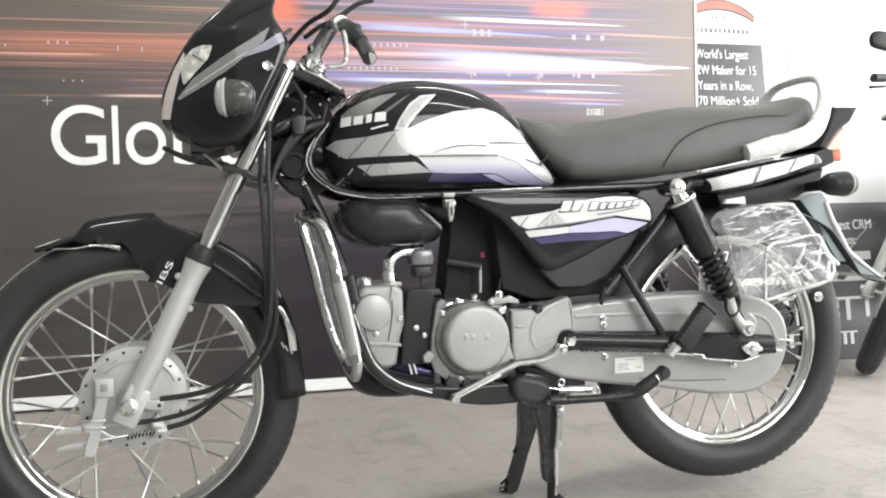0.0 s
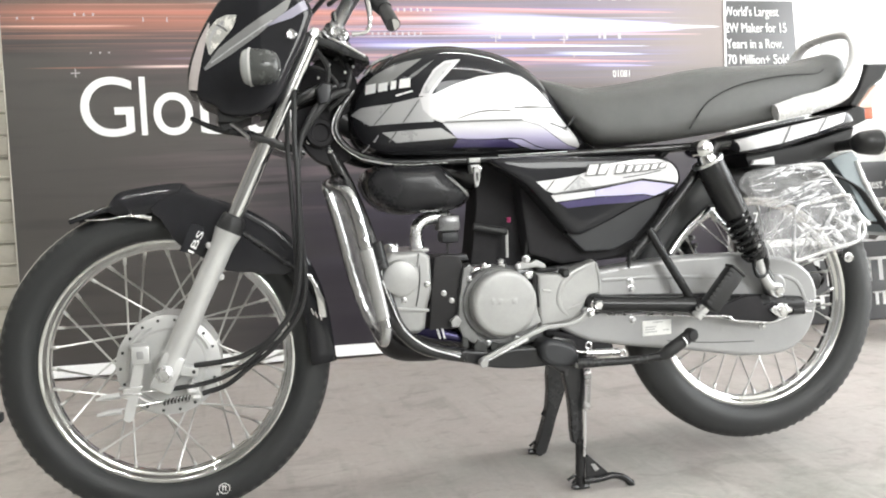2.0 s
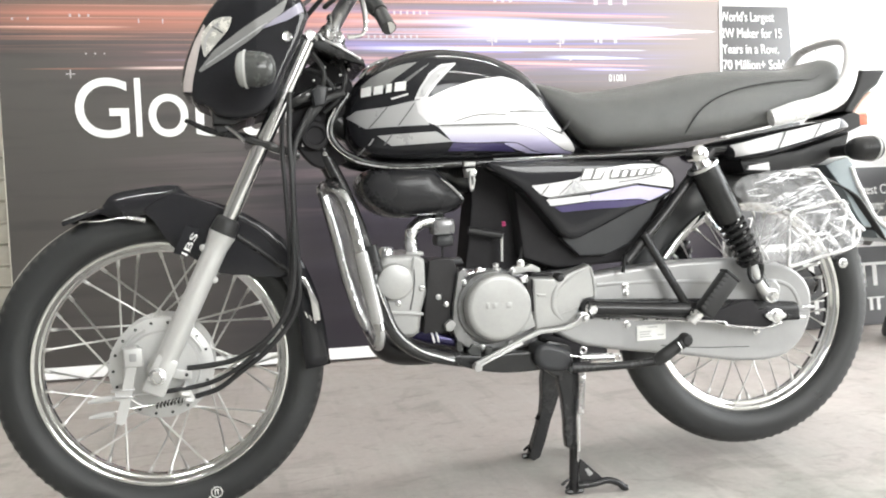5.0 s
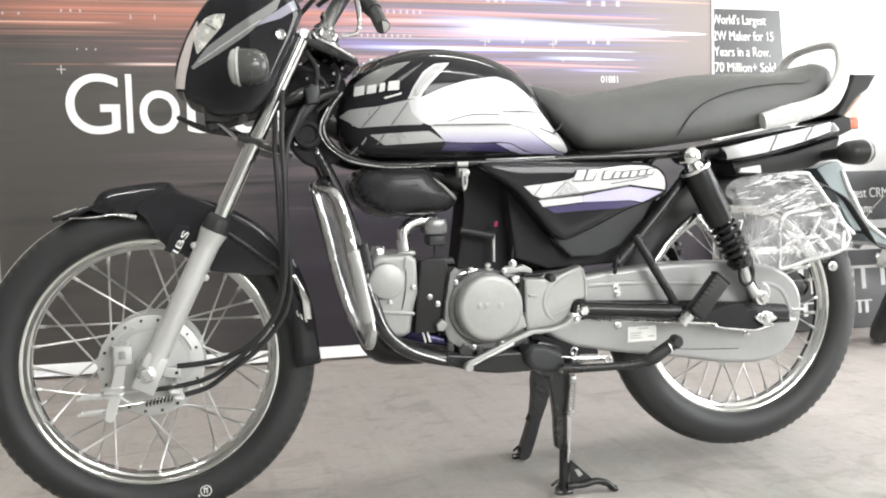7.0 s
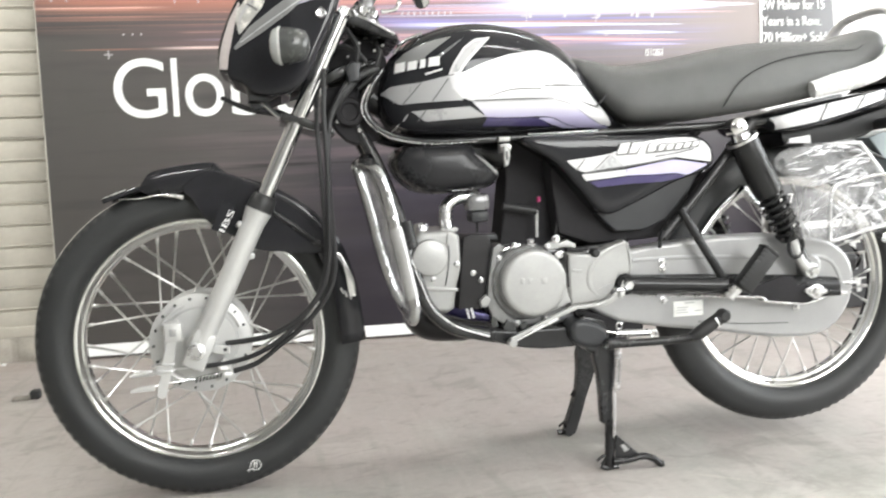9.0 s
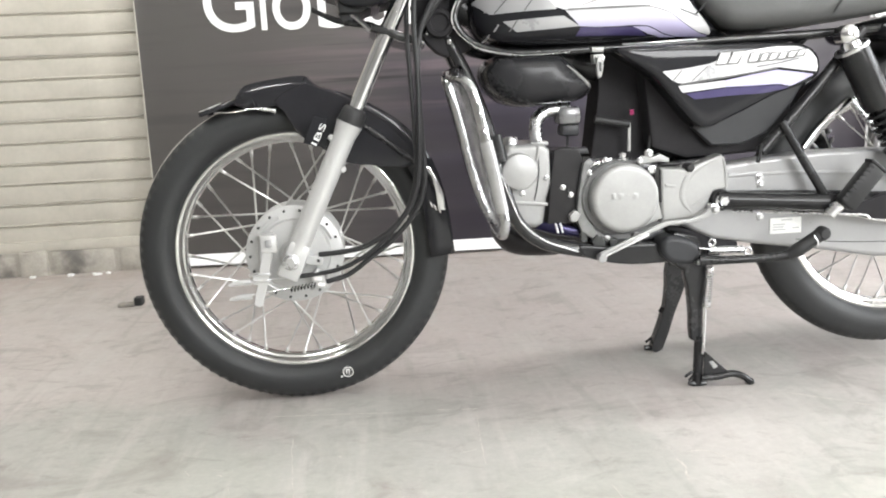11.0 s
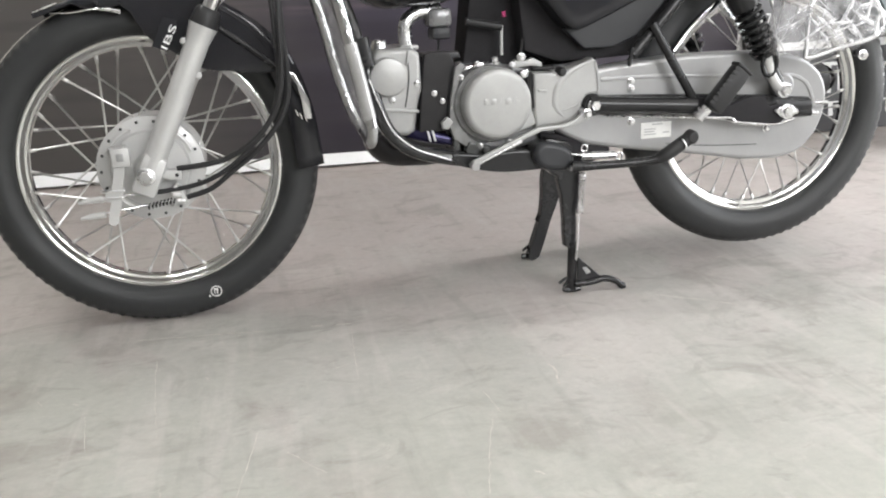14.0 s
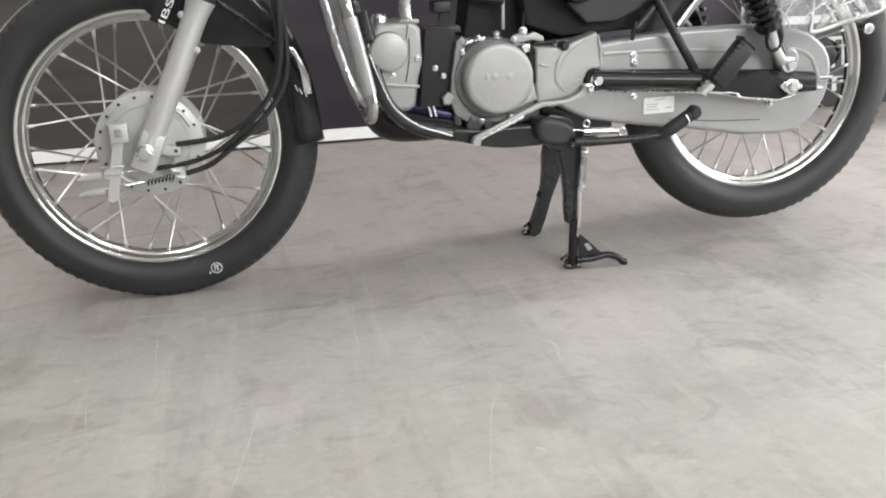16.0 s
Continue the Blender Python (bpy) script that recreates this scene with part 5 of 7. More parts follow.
for s in (-1, 1):
    tube("grip", [(-0.219, -0.265 * -s, 0.908), (-0.212, -0.3 * -s, 0.876)], [0.0118, 0.0125], CABLE, bike, "black rubber grip", seg=16, n=3)
    tube("switch_box", [(-0.238, -0.214 * -s, 0.948), (-0.230, -0.238 * -s, 0.931), (-0.219, -0.265 * -s, 0.908)], [0.0125, 0.0175, 0.0135], PLASTIC, bike, "black switch housing", seg=14, n=3)
    tube("lever", [(-0.245, -0.25 * -s, 0.928), (-0.247, -0.28 * -s, 0.899), (-0.25, -0.3 * -s, 0.878), (-0.255, -0.3 * -s, 0.866), (-0.266, -0.3 * -s, 0.862), (-0.28, -0.3 * -s, 0.861)], [0.006, 0.0045, 0.0036, 0.0032, 0.0032, 0.0042], CHROME, bike, "polished hand lever", seg=8)
    lathe("switch_button", [(0.007, 0.0), (0.006, -0.004), (0.0, -0.005)], (-0.231 + 0.008, -0.252 * -s, 0.933 + 0.004), GREYPLASTIC, bike, seg=12)
    tube("bar_sleeve", [(-0.283, -0.072 * -s, 0.906), (-0.279, -0.09 * -s, 0.919), (-0.259, -0.13 * -s, 0.952), (-0.25, -0.17 * -s, 0.96), (-0.242, -0.20 * -s, 0.955)], [0.0125, 0.0135, 0.0140, 0.0130, 0.0145], STEEL, bike, "pale protective sleeve on the handlebar", seg=14, n=3)
    tube("bar_clamp", [(-0.268, 0.032 * s, 0.862), (-0.268, 0.032 * s, 0.902)], 0.014, CAST, bike, "cast handlebar clamp", n=2, seg=16)
for a in ([(-0.328, -0.06, 0.939), (-0.289, -0.1, 0.976), (-0.258, -0.14, 0.99), (-0.238, -0.15, 1.013)], [(-0.297, -0.12, 0.947), (-0.275, -0.15, 0.959), (-0.242, -0.17, 0.973), (-0.211, -0.18, 0.994), (-0.182, -0.18, 1.003)],
          [(-0.30, 0.14, 1.02), (-0.325, 0.06, 0.98), (-0.345, 0.02, 0.88)]):
    tube("control_cable", a, 0.0045, CABLE, bike, "black control cable", seg=8)
lathe("speedometer", [(0.0, -0.03), (0.03, -0.028), (0.045, 0.0), (0.048, 0.03), (0.044, 0.036), (0.0, 0.037)], (-0.375, 0.0, 0.945), PLASTIC, bike, "black round instrument housing", axis="z", seg=28)
tube("wiring_loom", [(-0.385, -0.06, 0.768), (-0.346, -0.075, 0.788), (-0.312, -0.070, 0.802), (-0.264, -0.050, 0.813)], [0.008, 0.012, 0.013, 0.009], FILMBLACK, bike, "black wiring sleeve")
tube("wiring_loom", [(-0.365, -0.07, 0.70), (-0.335, -0.085, 0.745), (-0.30, -0.08, 0.785), (-0.262, -0.07, 0.80)], 0.008, CABLE, bike)
# plate added to fill the dark area behind the steering head
prism("head_gusset", [(-0.330, 0.850), (-0.300, 0.872), (-0.262, 0.852), (-0.240, 0.826), (-0.232, 0.775), (-0.300, 0.740), (-0.352, 0.770), (-0.350, 0.815)], -0.030, 0.030, DARK, bike, "dark fill plate behind the steering head", bevel=0.006)
for c in ([(-0.345, -0.06, 0.845), (-0.312, -0.075, 0.838), (-0.285, -0.07, 0.815), (-0.262, -0.05, 0.772)], [(-0.318, -0.085, 0.872), (-0.300, -0.09, 0.835), (-0.310, -0.085, 0.79), (-0.335, -0.08, 0.745)], [(-0.262, -0.06, 0.850), (-0.258, -0.075, 0.826), (-0.272, -0.07, 0.790), (-0.30, -0.06, 0.765)]):
    tube("control_cable", c, 0.0045, CABLE, bike, "black control cable", seg=8)
for x, z in ((-0.296, 0.846), (-0.268, 0.832), (-0.318, 0.822), (-0.252, 0.842)):
    bolt("loom_clip", (x, -0.078, z), 0.0020, 0.004, CAST, bike)
prism("ignition_box", [(-0.325, 0.80), (-0.312, 0.812), (-0.295, 0.808), (-0.30, 0.775), (-0.32, 0.772)], -0.10, -0.06, GREYPLASTIC, bike, bevel=0.006)

# film-wrapped nuts and clamps round the handlebar's foot
for k, (x, y, z, rx, rz) in enumerate(((-0.290, -0.088, 0.906, 0.017, 0.016), (-0.272, -0.086, 0.896, 0.013, 0.018), (-0.306, -0.092, 0.897, 0.010, 0.009), (-0.262, -0.080, 0.874, 0.010, 0.009), (-0.279, -0.094, 0.928, 0.012, 0.014))):
    lump = Pillow([(x + rx * math.cos(t), z + rz * math.sin(t)) for t in [2 * math.pi * j / 10 for j in range(10)]], 0.016, 2.4, 2, y0=y)
    ob = lump.build("wrapped_clamp", WRAPPED, bike, "bright clamp under crinkled film", rings=6)
    for v in ob.data.vertices:
        v.co += Vector((noise.noise(v.co * 90 + Vector((k, 0, 0))), noise.noise(v.co * 110), noise.noise(v.co * 100 + Vector((0, k, 3))))) * 0.006
    for p in ob.data.polygons:
        p.use_smooth = False
STEERED = {o.data for o in set(bike.children) - before} | {front_wheel.data}

# horn bracket and horn behind the fork, nearly black
prism("horn_bracket", [(-0.362, 0.768), (-0.296, 0.778), (-0.298, 0.734), (-0.280, 0.702), (-0.258, 0.672), (-0.306, 0.660), (-0.340, 0.684), (-0.366, 0.735)], -0.045, -0.012, DARK, bike, "black panel below the steering head", bevel=0.006, round_n=2)
lathe("horn", [(0.026, 0.0), (0.028, -0.012), (0.025, -0.018), (0.018, -0.019), (0.015, -0.014), (0.0, -0.013)], (-0.318, -0.045, 0.722), DARK, bike, "round black horn", seg=28)
for x, z in ((-0.341, 0.706), (-0.300, 0.688)):
    bolt("panel_bolt", (x, -0.047, z), 0.0032, 0.006, CHROME, bike)

# fuel tank
tank = Pillow([(-0.262, 0.745), (-0.248, 0.800), (-0.222, 0.836), (-0.185, 0.862), (-0.130, 0.880), (-0.070, 0.886), (-0.010, 0.880), (0.045, 0.866), (0.106, 0.834), (0.163, 0.774), (0.206, 0.716), (0.252, 0.682),
               (0.225, 0.668), (0.100, 0.666), (0.000, 0.664), (-0.110, 0.666), (-0.200, 0.672), (-0.246, 0.696)], 0.135, 3.4, 4,
              narrow=lambda x, z: 1.0 - 0.35 * max(0, (x - 0.05) / 0.17) ** 2 - 0.30 * max(0, (-0.12 - x) / 0.14) ** 2, middle=(-0.04, 0.755))
tank_ob = tank.build("fuel_tank", BLACK, bike, "black fuel tank with silver and lilac stickers", rings=16)
decal("tank_sticker", [(-0.256, 0.755), (-0.241, 0.765), (-0.189, 0.768), (-0.137, 0.778)], [(-0.255, 0.752), (-0.227, 0.730), (-0.170, 0.731), (-0.113, 0.732)], tank.y, D_SILVER, tank_ob, "silver sticker")
decal("tank_sticker", [(-0.207, 0.716), (-0.150, 0.718), (-0.101, 0.720)], [(-0.182, 0.696), (-0.125, 0.698), (-0.070, 0.701)], tank.y, D_SILVER, tank_ob, "silver sticker")
decal("tank_sticker", [(-0.138, 0.777), (-0.111, 0.783), (-0.077, 0.798), (-0.026, 0.814), (0.032, 0.822), (0.064, 0.814), (0.098, 0.791), (0.128, 0.757), (0.167, 0.716), (0.194, 0.682)],
      [(-0.134, 0.755), (-0.116, 0.736), (-0.098, 0.7295), (-0.026, 0.7305), (0.030, 0.7310), (0.058, 0.7310), (0.095, 0.721), (0.134, 0.697), (0.165, 0.683), (0.192, 0.678)], tank.y, D_WHITE, tank_ob, "white sticker", 0.0022, nu=40, nv=12)
decal("tank_sticker", [(-0.098, 0.7290), (-0.060, 0.7295), (-0.015, 0.7300), (0.030, 0.7305), (0.058, 0.7300), (0.095, 0.7200), (0.134, 0.6960), (0.165, 0.6820), (0.190, 0.6775)],
      [(-0.070, 0.7005), (-0.040, 0.6985), (0.003, 0.698), (0.032, 0.699), (0.059, 0.697), (0.092, 0.683), (0.120, 0.677), (0.160, 0.6755), (0.187, 0.675)], tank.y, D_FADE, tank_ob, "white sticker that fades to lilac", 0.0016, nu=34)
decal("tank_sticker", [(0.030, 0.6965), (0.058, 0.6955), (0.092, 0.6815), (0.120, 0.6762)], [(0.062, 0.683), (0.076, 0.680), (0.087, 0.677), (0.120, 0.6755)], tank.y, D_LILAC, tank_ob, "lilac sticker")
decal("tank_sticker", [(-0.068, 0.699), (-0.016, 0.6965), (0.020, 0.6965), (0.040, 0.694)], [(-0.075, 0.684), (-0.020, 0.683), (0.02, 0.682), (0.060, 0.680)], tank.y, D_PURPLE, tank_ob, "dark violet sticker")
# the upper grey sticker in two pieces, with a black wedge between them
decal("tank_sticker", [(-0.229, 0.812), (-0.212, 0.826), (-0.190, 0.837), (-0.157, 0.847), (-0.128, 0.851)], [(-0.232, 0.793), (-0.214, 0.797), (-0.194, 0.801), (-0.172, 0.820), (-0.143, 0.840)], tank.y, D_MID, tank_ob, "grey sticker")
decal("tank_sticker", [(-0.156, 0.816), (-0.138, 0.828), (-0.118, 0.841), (-0.104, 0.849)], [(-0.190, 0.797), (-0.174, 0.803), (-0.156, 0.809), (-0.138, 0.822)], tank.y, D_GREY, tank_ob, "dark grey sticker")
decal("tank_sticker", [(-0.140, 0.779), (-0.129, 0.801), (-0.109, 0.829), (-0.086, 0.845), (-0.057, 0.848)], [(-0.117, 0.780), (-0.111, 0.790), (-0.100, 0.804), (-0.077, 0.827), (-0.057, 0.846)], tank.y, D_WHITE, tank_ob, "white outlined sticker", 0.0014)
decal("tank_sticker", [(-0.133, 0.784), (-0.124, 0.802), (-0.106, 0.826), (-0.088, 0.839), (-0.074, 0.842)], [(-0.122, 0.784), (-0.115, 0.793), (-0.102, 0.809), (-0.085, 0.827), (-0.073, 0.839)], tank.y, D_SILVER, tank_ob, "silver sticker", 0.0022)
for a, b in (((-0.222, 0.731), (-0.190, 0.767)), ((-0.172, 0.732), (-0.142, 0.772)), ((-0.196, 0.698), (-0.184, 0.716))):
    decal("sticker_line", [a, b], [(a[0] + 0.0028, a[1]), (b[0] + 0.0028, b[1])], tank.y, INK, tank_ob, "", 0.0028, 8, 2)
for line in ([(-0.068, 0.737), (-0.048, 0.744), (-0.026, 0.750), (0.004, 0.752), (0.035, 0.750)], [(0.041, 0.756), (0.088, 0.757), (0.132, 0.757)], [(0.118, 0.727), (0.140, 0.720), (0.160, 0.714)], [(-0.094, 0.7315), (-0.020, 0.7325), (0.058, 0.7330)]):
    decal("sticker_line", line, [(x, z - 0.0012 - 0.0016 * min(1, abs(x + 0.068) * 30)) for x, z in line], tank.y, INK, tank_ob, "", 0.0040, 20, 2)
# maker's mark as plain pale bars
for x0, w, h in ((-0.232, 0.017, 0.018), (-0.211, 0.016, 0.016), (-0.190, 0.010, 0.016), (-0.175, 0.020, 0.017)):
    zb = 0.7895 + (x0 + 0.231) * 0.10
    decal("emblem_bar", [(x0 + 0.003, zb + h), (x0 + w + 0.002, zb + h + 0.0015)], [(x0, zb), (x0 + w, zb + 0.0015)], tank.y, TEXTWHITE, tank_ob, "", 0.004, 6, 5)
decal("emblem_bar", [(-0.182, 0.7835), (-0.150, 0.7915)], [(-0.180, 0.7805), (-0.151, 0.7880)], tank.y, TEXTWHITE, tank_ob, "", 0.003, 8, 2)
for x, z in ((-0.238, 0.735), (-0.222, 0.700), (-0.236, 0.684)):
    decal("sticker_line", [(x, z), (x + 0.008, z + 0.012)], [(x + 0.003, z - 0.001), (x + 0.010, z + 0.011)], tank.y, D_SILVER, tank_ob, "", 0.0022, 4, 2)
# glints of film on the tank's front rim, made as a bright strip; fuel cap
tube("tank_hinge", [(-0.230, -0.066, 0.828), (-0.217, -0.068, 0.844), (-0.201, -0.069, 0.854), (-0.175, -0.067, 0.864)], 0.0036, WRAPPED, tank_ob, "bright trim on the tank's shoulder", seg=8)
lathe("fuel_cap", [(0.038, 0.0), (0.040, 0.008), (0.034, 0.016), (0.0, 0.018)], (-0.10, 0.0, 0.870), CHROME, tank_ob, "chrome fuel cap", axis="z", seg=32)

# frame
tube("frame_tube", [(-0.252, -0.055, 0.800), (-0.279, -0.06, 0.762), (-0.290, -0.062, 0.725), (-0.268, -0.065, 0.690), (-0.225, -0.07, 0.668), (-0.16, -0.075, 0.660), (0.05, -0.085, 0.663), (0.25, -0.095, 0.668), (0.42, -0.10, 0.672), (0.55, -0.09, 0.680), (0.70, -0.07, 0.700)], 0.0078, FILMBLACK, bike, "glossy black frame tube", seg=12)
tube("frame_tube", [(-0.252, 0.055, 0.800), (-0.279, 0.06, 0.762), (-0.268, 0.065, 0.690), (-0.16, 0.075, 0.660), (0.25, 0.095, 0.668), (0.42, 0.11, 0.672), (0.62, 0.105, 0.690), (0.78, 0.09, 0.715)], 0.0095, BLACK, bike, "glossy black frame tube", seg=12)
# thin steel strips stand in for the highlight on the black frame tube
tube("frame_piping", [(-0.279, -0.070, 0.771), (-0.293, -0.072, 0.745), (-0.296, -0.072, 0.722), (-0.285, -0.073, 0.700), (-0.262, -0.075, 0.680), (-0.232, -0.079, 0.666), (-0.17, -0.084, 0.656), (-0.08, -0.090, 0.657)], [0.0014, 0.0019, 0.0012, 0.0006, 0.0012, 0.0016, 0.0010], STEEL, bike, "bright edge along the frame tube", seg=8)
tube("frame_piping", [(0.02, -0.0935, 0.667), (0.08, -0.096, 0.668), (0.16, -0.099, 0.670)], 0.0014, STEEL, bike, seg=8)
for s in (-1, 1):
    tube("down_tube", [(-0.318, 0.03 * s, 0.735), (-0.300, 0.035 * s, 0.690), (-0.265, 0.05 * s, 0.610), (-0.236, 0.075 * s, 0.520), (-0.210, 0.10 * s, 0.400), (-0.188, 0.105 * s, 0.342), (-0.145, 0.105 * s, 0.305), (-0.078, 0.105 * s, 0.286), (0.03, 0.105 * s, 0.268), (0.11, 0.105 * s, 0.266)],
         [0.013, 0.013, 0.0125, 0.0125, 0.0125, 0.0125, 0.0135, 0.0140, 0.0145, 0.0145], FILMBLACK, bike, "glossy black lower frame tube", seg=14)
tube("frame_spine", [(-0.30, 0, 0.77), (-0.10, 0, 0.655), (0.10, 0, 0.60), (0.25, 0, 0.50)], 0.028, IRON, bike, seg=14)
for s in (-1, 1):
    tube("frame_post", [(0.20, 0.07 * s, 0.660), (0.22, 0.07 * s, 0.50), (0.20, 0.05 * s, 0.36), (0.17, 0.05 * s, 0.29)], 0.014, IRON, bike, seg=12)
    tube("rear_stay", [(0.48, 0.11 * s, 0.675), (0.38, 0.115 * s, 0.56), (0.28, 0.12 * s, 0.455)], 0.011, IRON, bike, seg=12)

# engine
head = prism("cylinder_head", [(-0.212, 0.478), (-0.196, 0.490), (-0.135, 0.490), (-0.122, 0.478), (-0.121, 0.415), (-0.130, 0.385), (-0.138, 0.338), (-0.152, 0.330), (-0.196, 0.334), (-0.216, 0.39)], -0.092, 0.085, CAST, bike, "cast aluminium cylinder head", bevel=0.010, steps=3)
lathe("head_cap", [(0.035, 0.0), (0.035, -0.012), (0.033, -0.016), (0.027, -0.018), (0.0, -0.019)], (-0.184, -0.092, 0.441), CAST, head, "round cast cap", seg=36)
prism("head_rib", [(-0.150, 0.46), (-0.146, 0.486), (-0.142, 0.486), (-0.146, 0.46)], -0.096, -0.088, CAST, head, bevel=0.001)
tube("head_seam", [(-0.146, -0.0925, 0.478), (-0.145, -0.0925, 0.440), (-0.150, -0.0925, 0.405), (-0.155, -0.0925, 0.384)], 0.0012, GREYPLASTIC, head, "dark seam in the casting", seg=6)
prism("head_rib", [(-0.205, 0.386), (-0.13, 0.378), (-0.13, 0.372), (-0.205, 0.380)], -0.097, -0.088, CAST, head, bevel=0.0015)
for x, z in ((-0.131, 0.425), (-0.200, 0.352), (-0.178, 0.398)):
    bolt("engine_bolt", (x, -0.092, z), 0.0042, 0.008, STEEL, head)
lathe("valve_cap", [(0.014, 0.0), (0.014, 0.012), (0.011, 0.016), (0.0, 0.018)], (-0.190, -0.05, 0.488), STEEL, head, axis="z", seg=20)
barrel = box("cylinder", (-0.125, -0.058, 0.345), (-0.055, 0.058, 0.460), ENGINE, bike, "black finned cylinder", bevel=0.01)
for k in range(7):
    box("fin", (-0.118 + k * 0.0085, -0.075, 0.332), (-0.1145 + k * 0.0085, 0.075, 0.472), ENGINE, barrel, bevel=0.001)
prism("chain_cover", [(-0.114, 0.476), (-0.100, 0.480), (-0.066, 0.478), (-0.056, 0.455), (-0.056, 0.36), (-0.078, 0.334), (-0.130, 0.332), (-0.124, 0.40)], -0.086, -0.05, ENGINE, bike, "black side of the cylinder", bevel=0.004)
for x, z in ((-0.098, 0.405), (-0.083, 0.390)):
    bolt("engine_bolt", (x, -0.087, z), 0.004, 0.008, STEEL, bike)
crank = prism("crankcase", [(-0.062, 0.430), (-0.045, 0.455), (0.000, 0.456), (0.060, 0.448), (0.130, 0.440), (0.195, 0.446), (0.205, 0.400), (0.185, 0.335), (0.120, 0.300), (0.050, 0.288), (-0.020, 0.290), (-0.060, 0.312), (-0.070, 0.360)], -0.088, 0.11, D_GREY, bike, "grey cast crankcase", bevel=0.010, steps=3)
prism("sump", [(-0.075, 0.312), (-0.02, 0.300), (0.16, 0.312), (0.15, 0.262), (0.02, 0.268), (-0.05, 0.282)], -0.075, 0.09, DARK, crank, "oily black sump", bevel=0.008)
for x in (-0.118, -0.109):
    prism("heat_clip", [(x, 0.338), (x + 0.004, 0.338), (x + 0.009, 0.318), (x + 0.005, 0.318)], -0.098, -0.094, STEEL, bike, "bright clip below the cylinder", bevel=0.0008)
# another steel strip as the lower tube's highlight
tube("frame_piping", [(-0.221, -0.113, 0.440), (-0.208, -0.117, 0.400), (-0.184, -0.119, 0.345), (-0.142, -0.119, 0.309), (-0.100, -0.119, 0.292), (-0.078, -0.119, 0.284)], 0.0016, STEEL, bike, "bright piping along the lower frame tube", seg=8)
# flange on the crankcase's left edge, with its lugs
prism("case_flange", [(-0.060, 0.452), (-0.048, 0.460), (-0.040, 0.452), (-0.052, 0.428), (-0.056, 0.385), (-0.052, 0.345), (-0.036, 0.318), (-0.010, 0.302), (-0.014, 0.292), (-0.040, 0.300), (-0.066, 0.318), (-0.076, 0.345), (-0.071, 0.390)], -0.100, -0.085, FLANGE, crank, "dull cast flange of the crankcase", bevel=0.003)
prism("case_lug", [(-0.090, 0.352), (-0.078, 0.362), (-0.068, 0.352), (-0.076, 0.338), (-0.088, 0.340)], -0.104, -0.088, CAST, crank, bevel=0.003)
prism("case_lug", [(-0.038, 0.312), (-0.024, 0.308), (-0.018, 0.286), (-0.040, 0.284), (-0.048, 0.298)], -0.106, -0.085, PODGREY, crank, bevel=0.004)
prism("case_lug", [(-0.014, 0.304), (0.002, 0.302), (0.004, 0.284), (-0.012, 0.284)], -0.108, -0.085, PODGREY, crank, bevel=0.004)
prism("case_lug", [(-0.068, 0.320), (-0.056, 0.318), (-0.054, 0.296), (-0.068, 0.298)], -0.100, -0.085, PODGREY, crank, bevel=0.003)
rim_ring = [(0.0715, 0.0), (0.0715, -0.014), (0.069, -0.017), (0.064, -0.016)]
lathe("cover_joint", rim_ring, (0.006, -0.088, 0.381), FLANGE, crank, "dark recess round the generator cover", seg=72)
gen = lathe("generator_cover", [(0.0655, 0.0), (0.0655, -0.032), (0.064, -0.039), (0.060, -0.0425), (0.054, -0.0430), (0.0, -0.0445)], (0.0125, -0.090, 0.382), CAST, crank, "round cast generator cover", seg=80)
prism("cover_corner", [(0.045, 0.345), (0.070, 0.368), (0.0775, 0.376), (0.080, 0.362), (0.086, 0.340), (0.078, 0.336), (0.040, 0.322)], -0.128, -0.095, CAST, gen, bevel=0.006)
for x0, x1, z0, z1 in ((-0.016, -0.008, 0.382, 0.394), (-0.003, 0.008, 0.381, 0.393), (0.013, 0.019, 0.381, 0.392), (0.024, 0.036, 0.380, 0.392)):
    box("emblem_bar", (x0, -0.1343, z0), (x1, -0.1322, z1), CAST, gen, bevel=0.0008)
for a, rr in ((62, 0.079), (112, 0.080), (140, 0.080), (250, 0.082), (292, 0.080)):
    bolt("engine_bolt", (0.012 + rr * math.cos(radians(a)), -0.100, 0.380 + rr * math.sin(radians(a))), 0.0042, 0.009, STEEL, crank)
sprocket = prism("sprocket_cover", [(0.0815, 0.435), (0.121, 0.433), (0.133, 0.431), (0.165, 0.442), (0.200, 0.455), (0.207, 0.449), (0.2145, 0.392), (0.210, 0.386), (0.188, 0.384), (0.182, 0.370), (0.172, 0.352), (0.155, 0.340), (0.130, 0.334), (0.085, 0.331), (0.0815, 0.372)], -0.124, -0.085, CAST, crank, "cast aluminium sprocket cover", bevel=0.007, steps=3)
tube("cover_crease", [(0.200, -0.1236, 0.450), (0.172, -0.1240, 0.440), (0.150, -0.1242, 0.428), (0.131, -0.1242, 0.408), (0.124, -0.1242, 0.384), (0.128, -0.1242, 0.364), (0.142, -0.1238, 0.348)], [0.0015, 0.0045, 0.0060, 0.0055, 0.0020], CAST, sprocket, seg=10, flat=0.32)
tube("cover_crease", [(0.140, -0.1238, 0.360), (0.158, -0.1240, 0.366), (0.182, -0.1238, 0.376)], [0.001, 0.003, 0.001], CAST, sprocket, seg=8, flat=0.6)
tube("cover_ridge", [(0.204, -0.1240, 0.448), (0.2095, -0.1242, 0.420), (0.2105, -0.1240, 0.392)], 0.0024, CAST, sprocket, seg=8, flat=0.6)
prism("cover_step", [(0.090, 0.404), (0.108, 0.402), (0.107, 0.397), (0.092, 0.399)], -0.1275, -0.120, CAST, sprocket, bevel=0.0015)
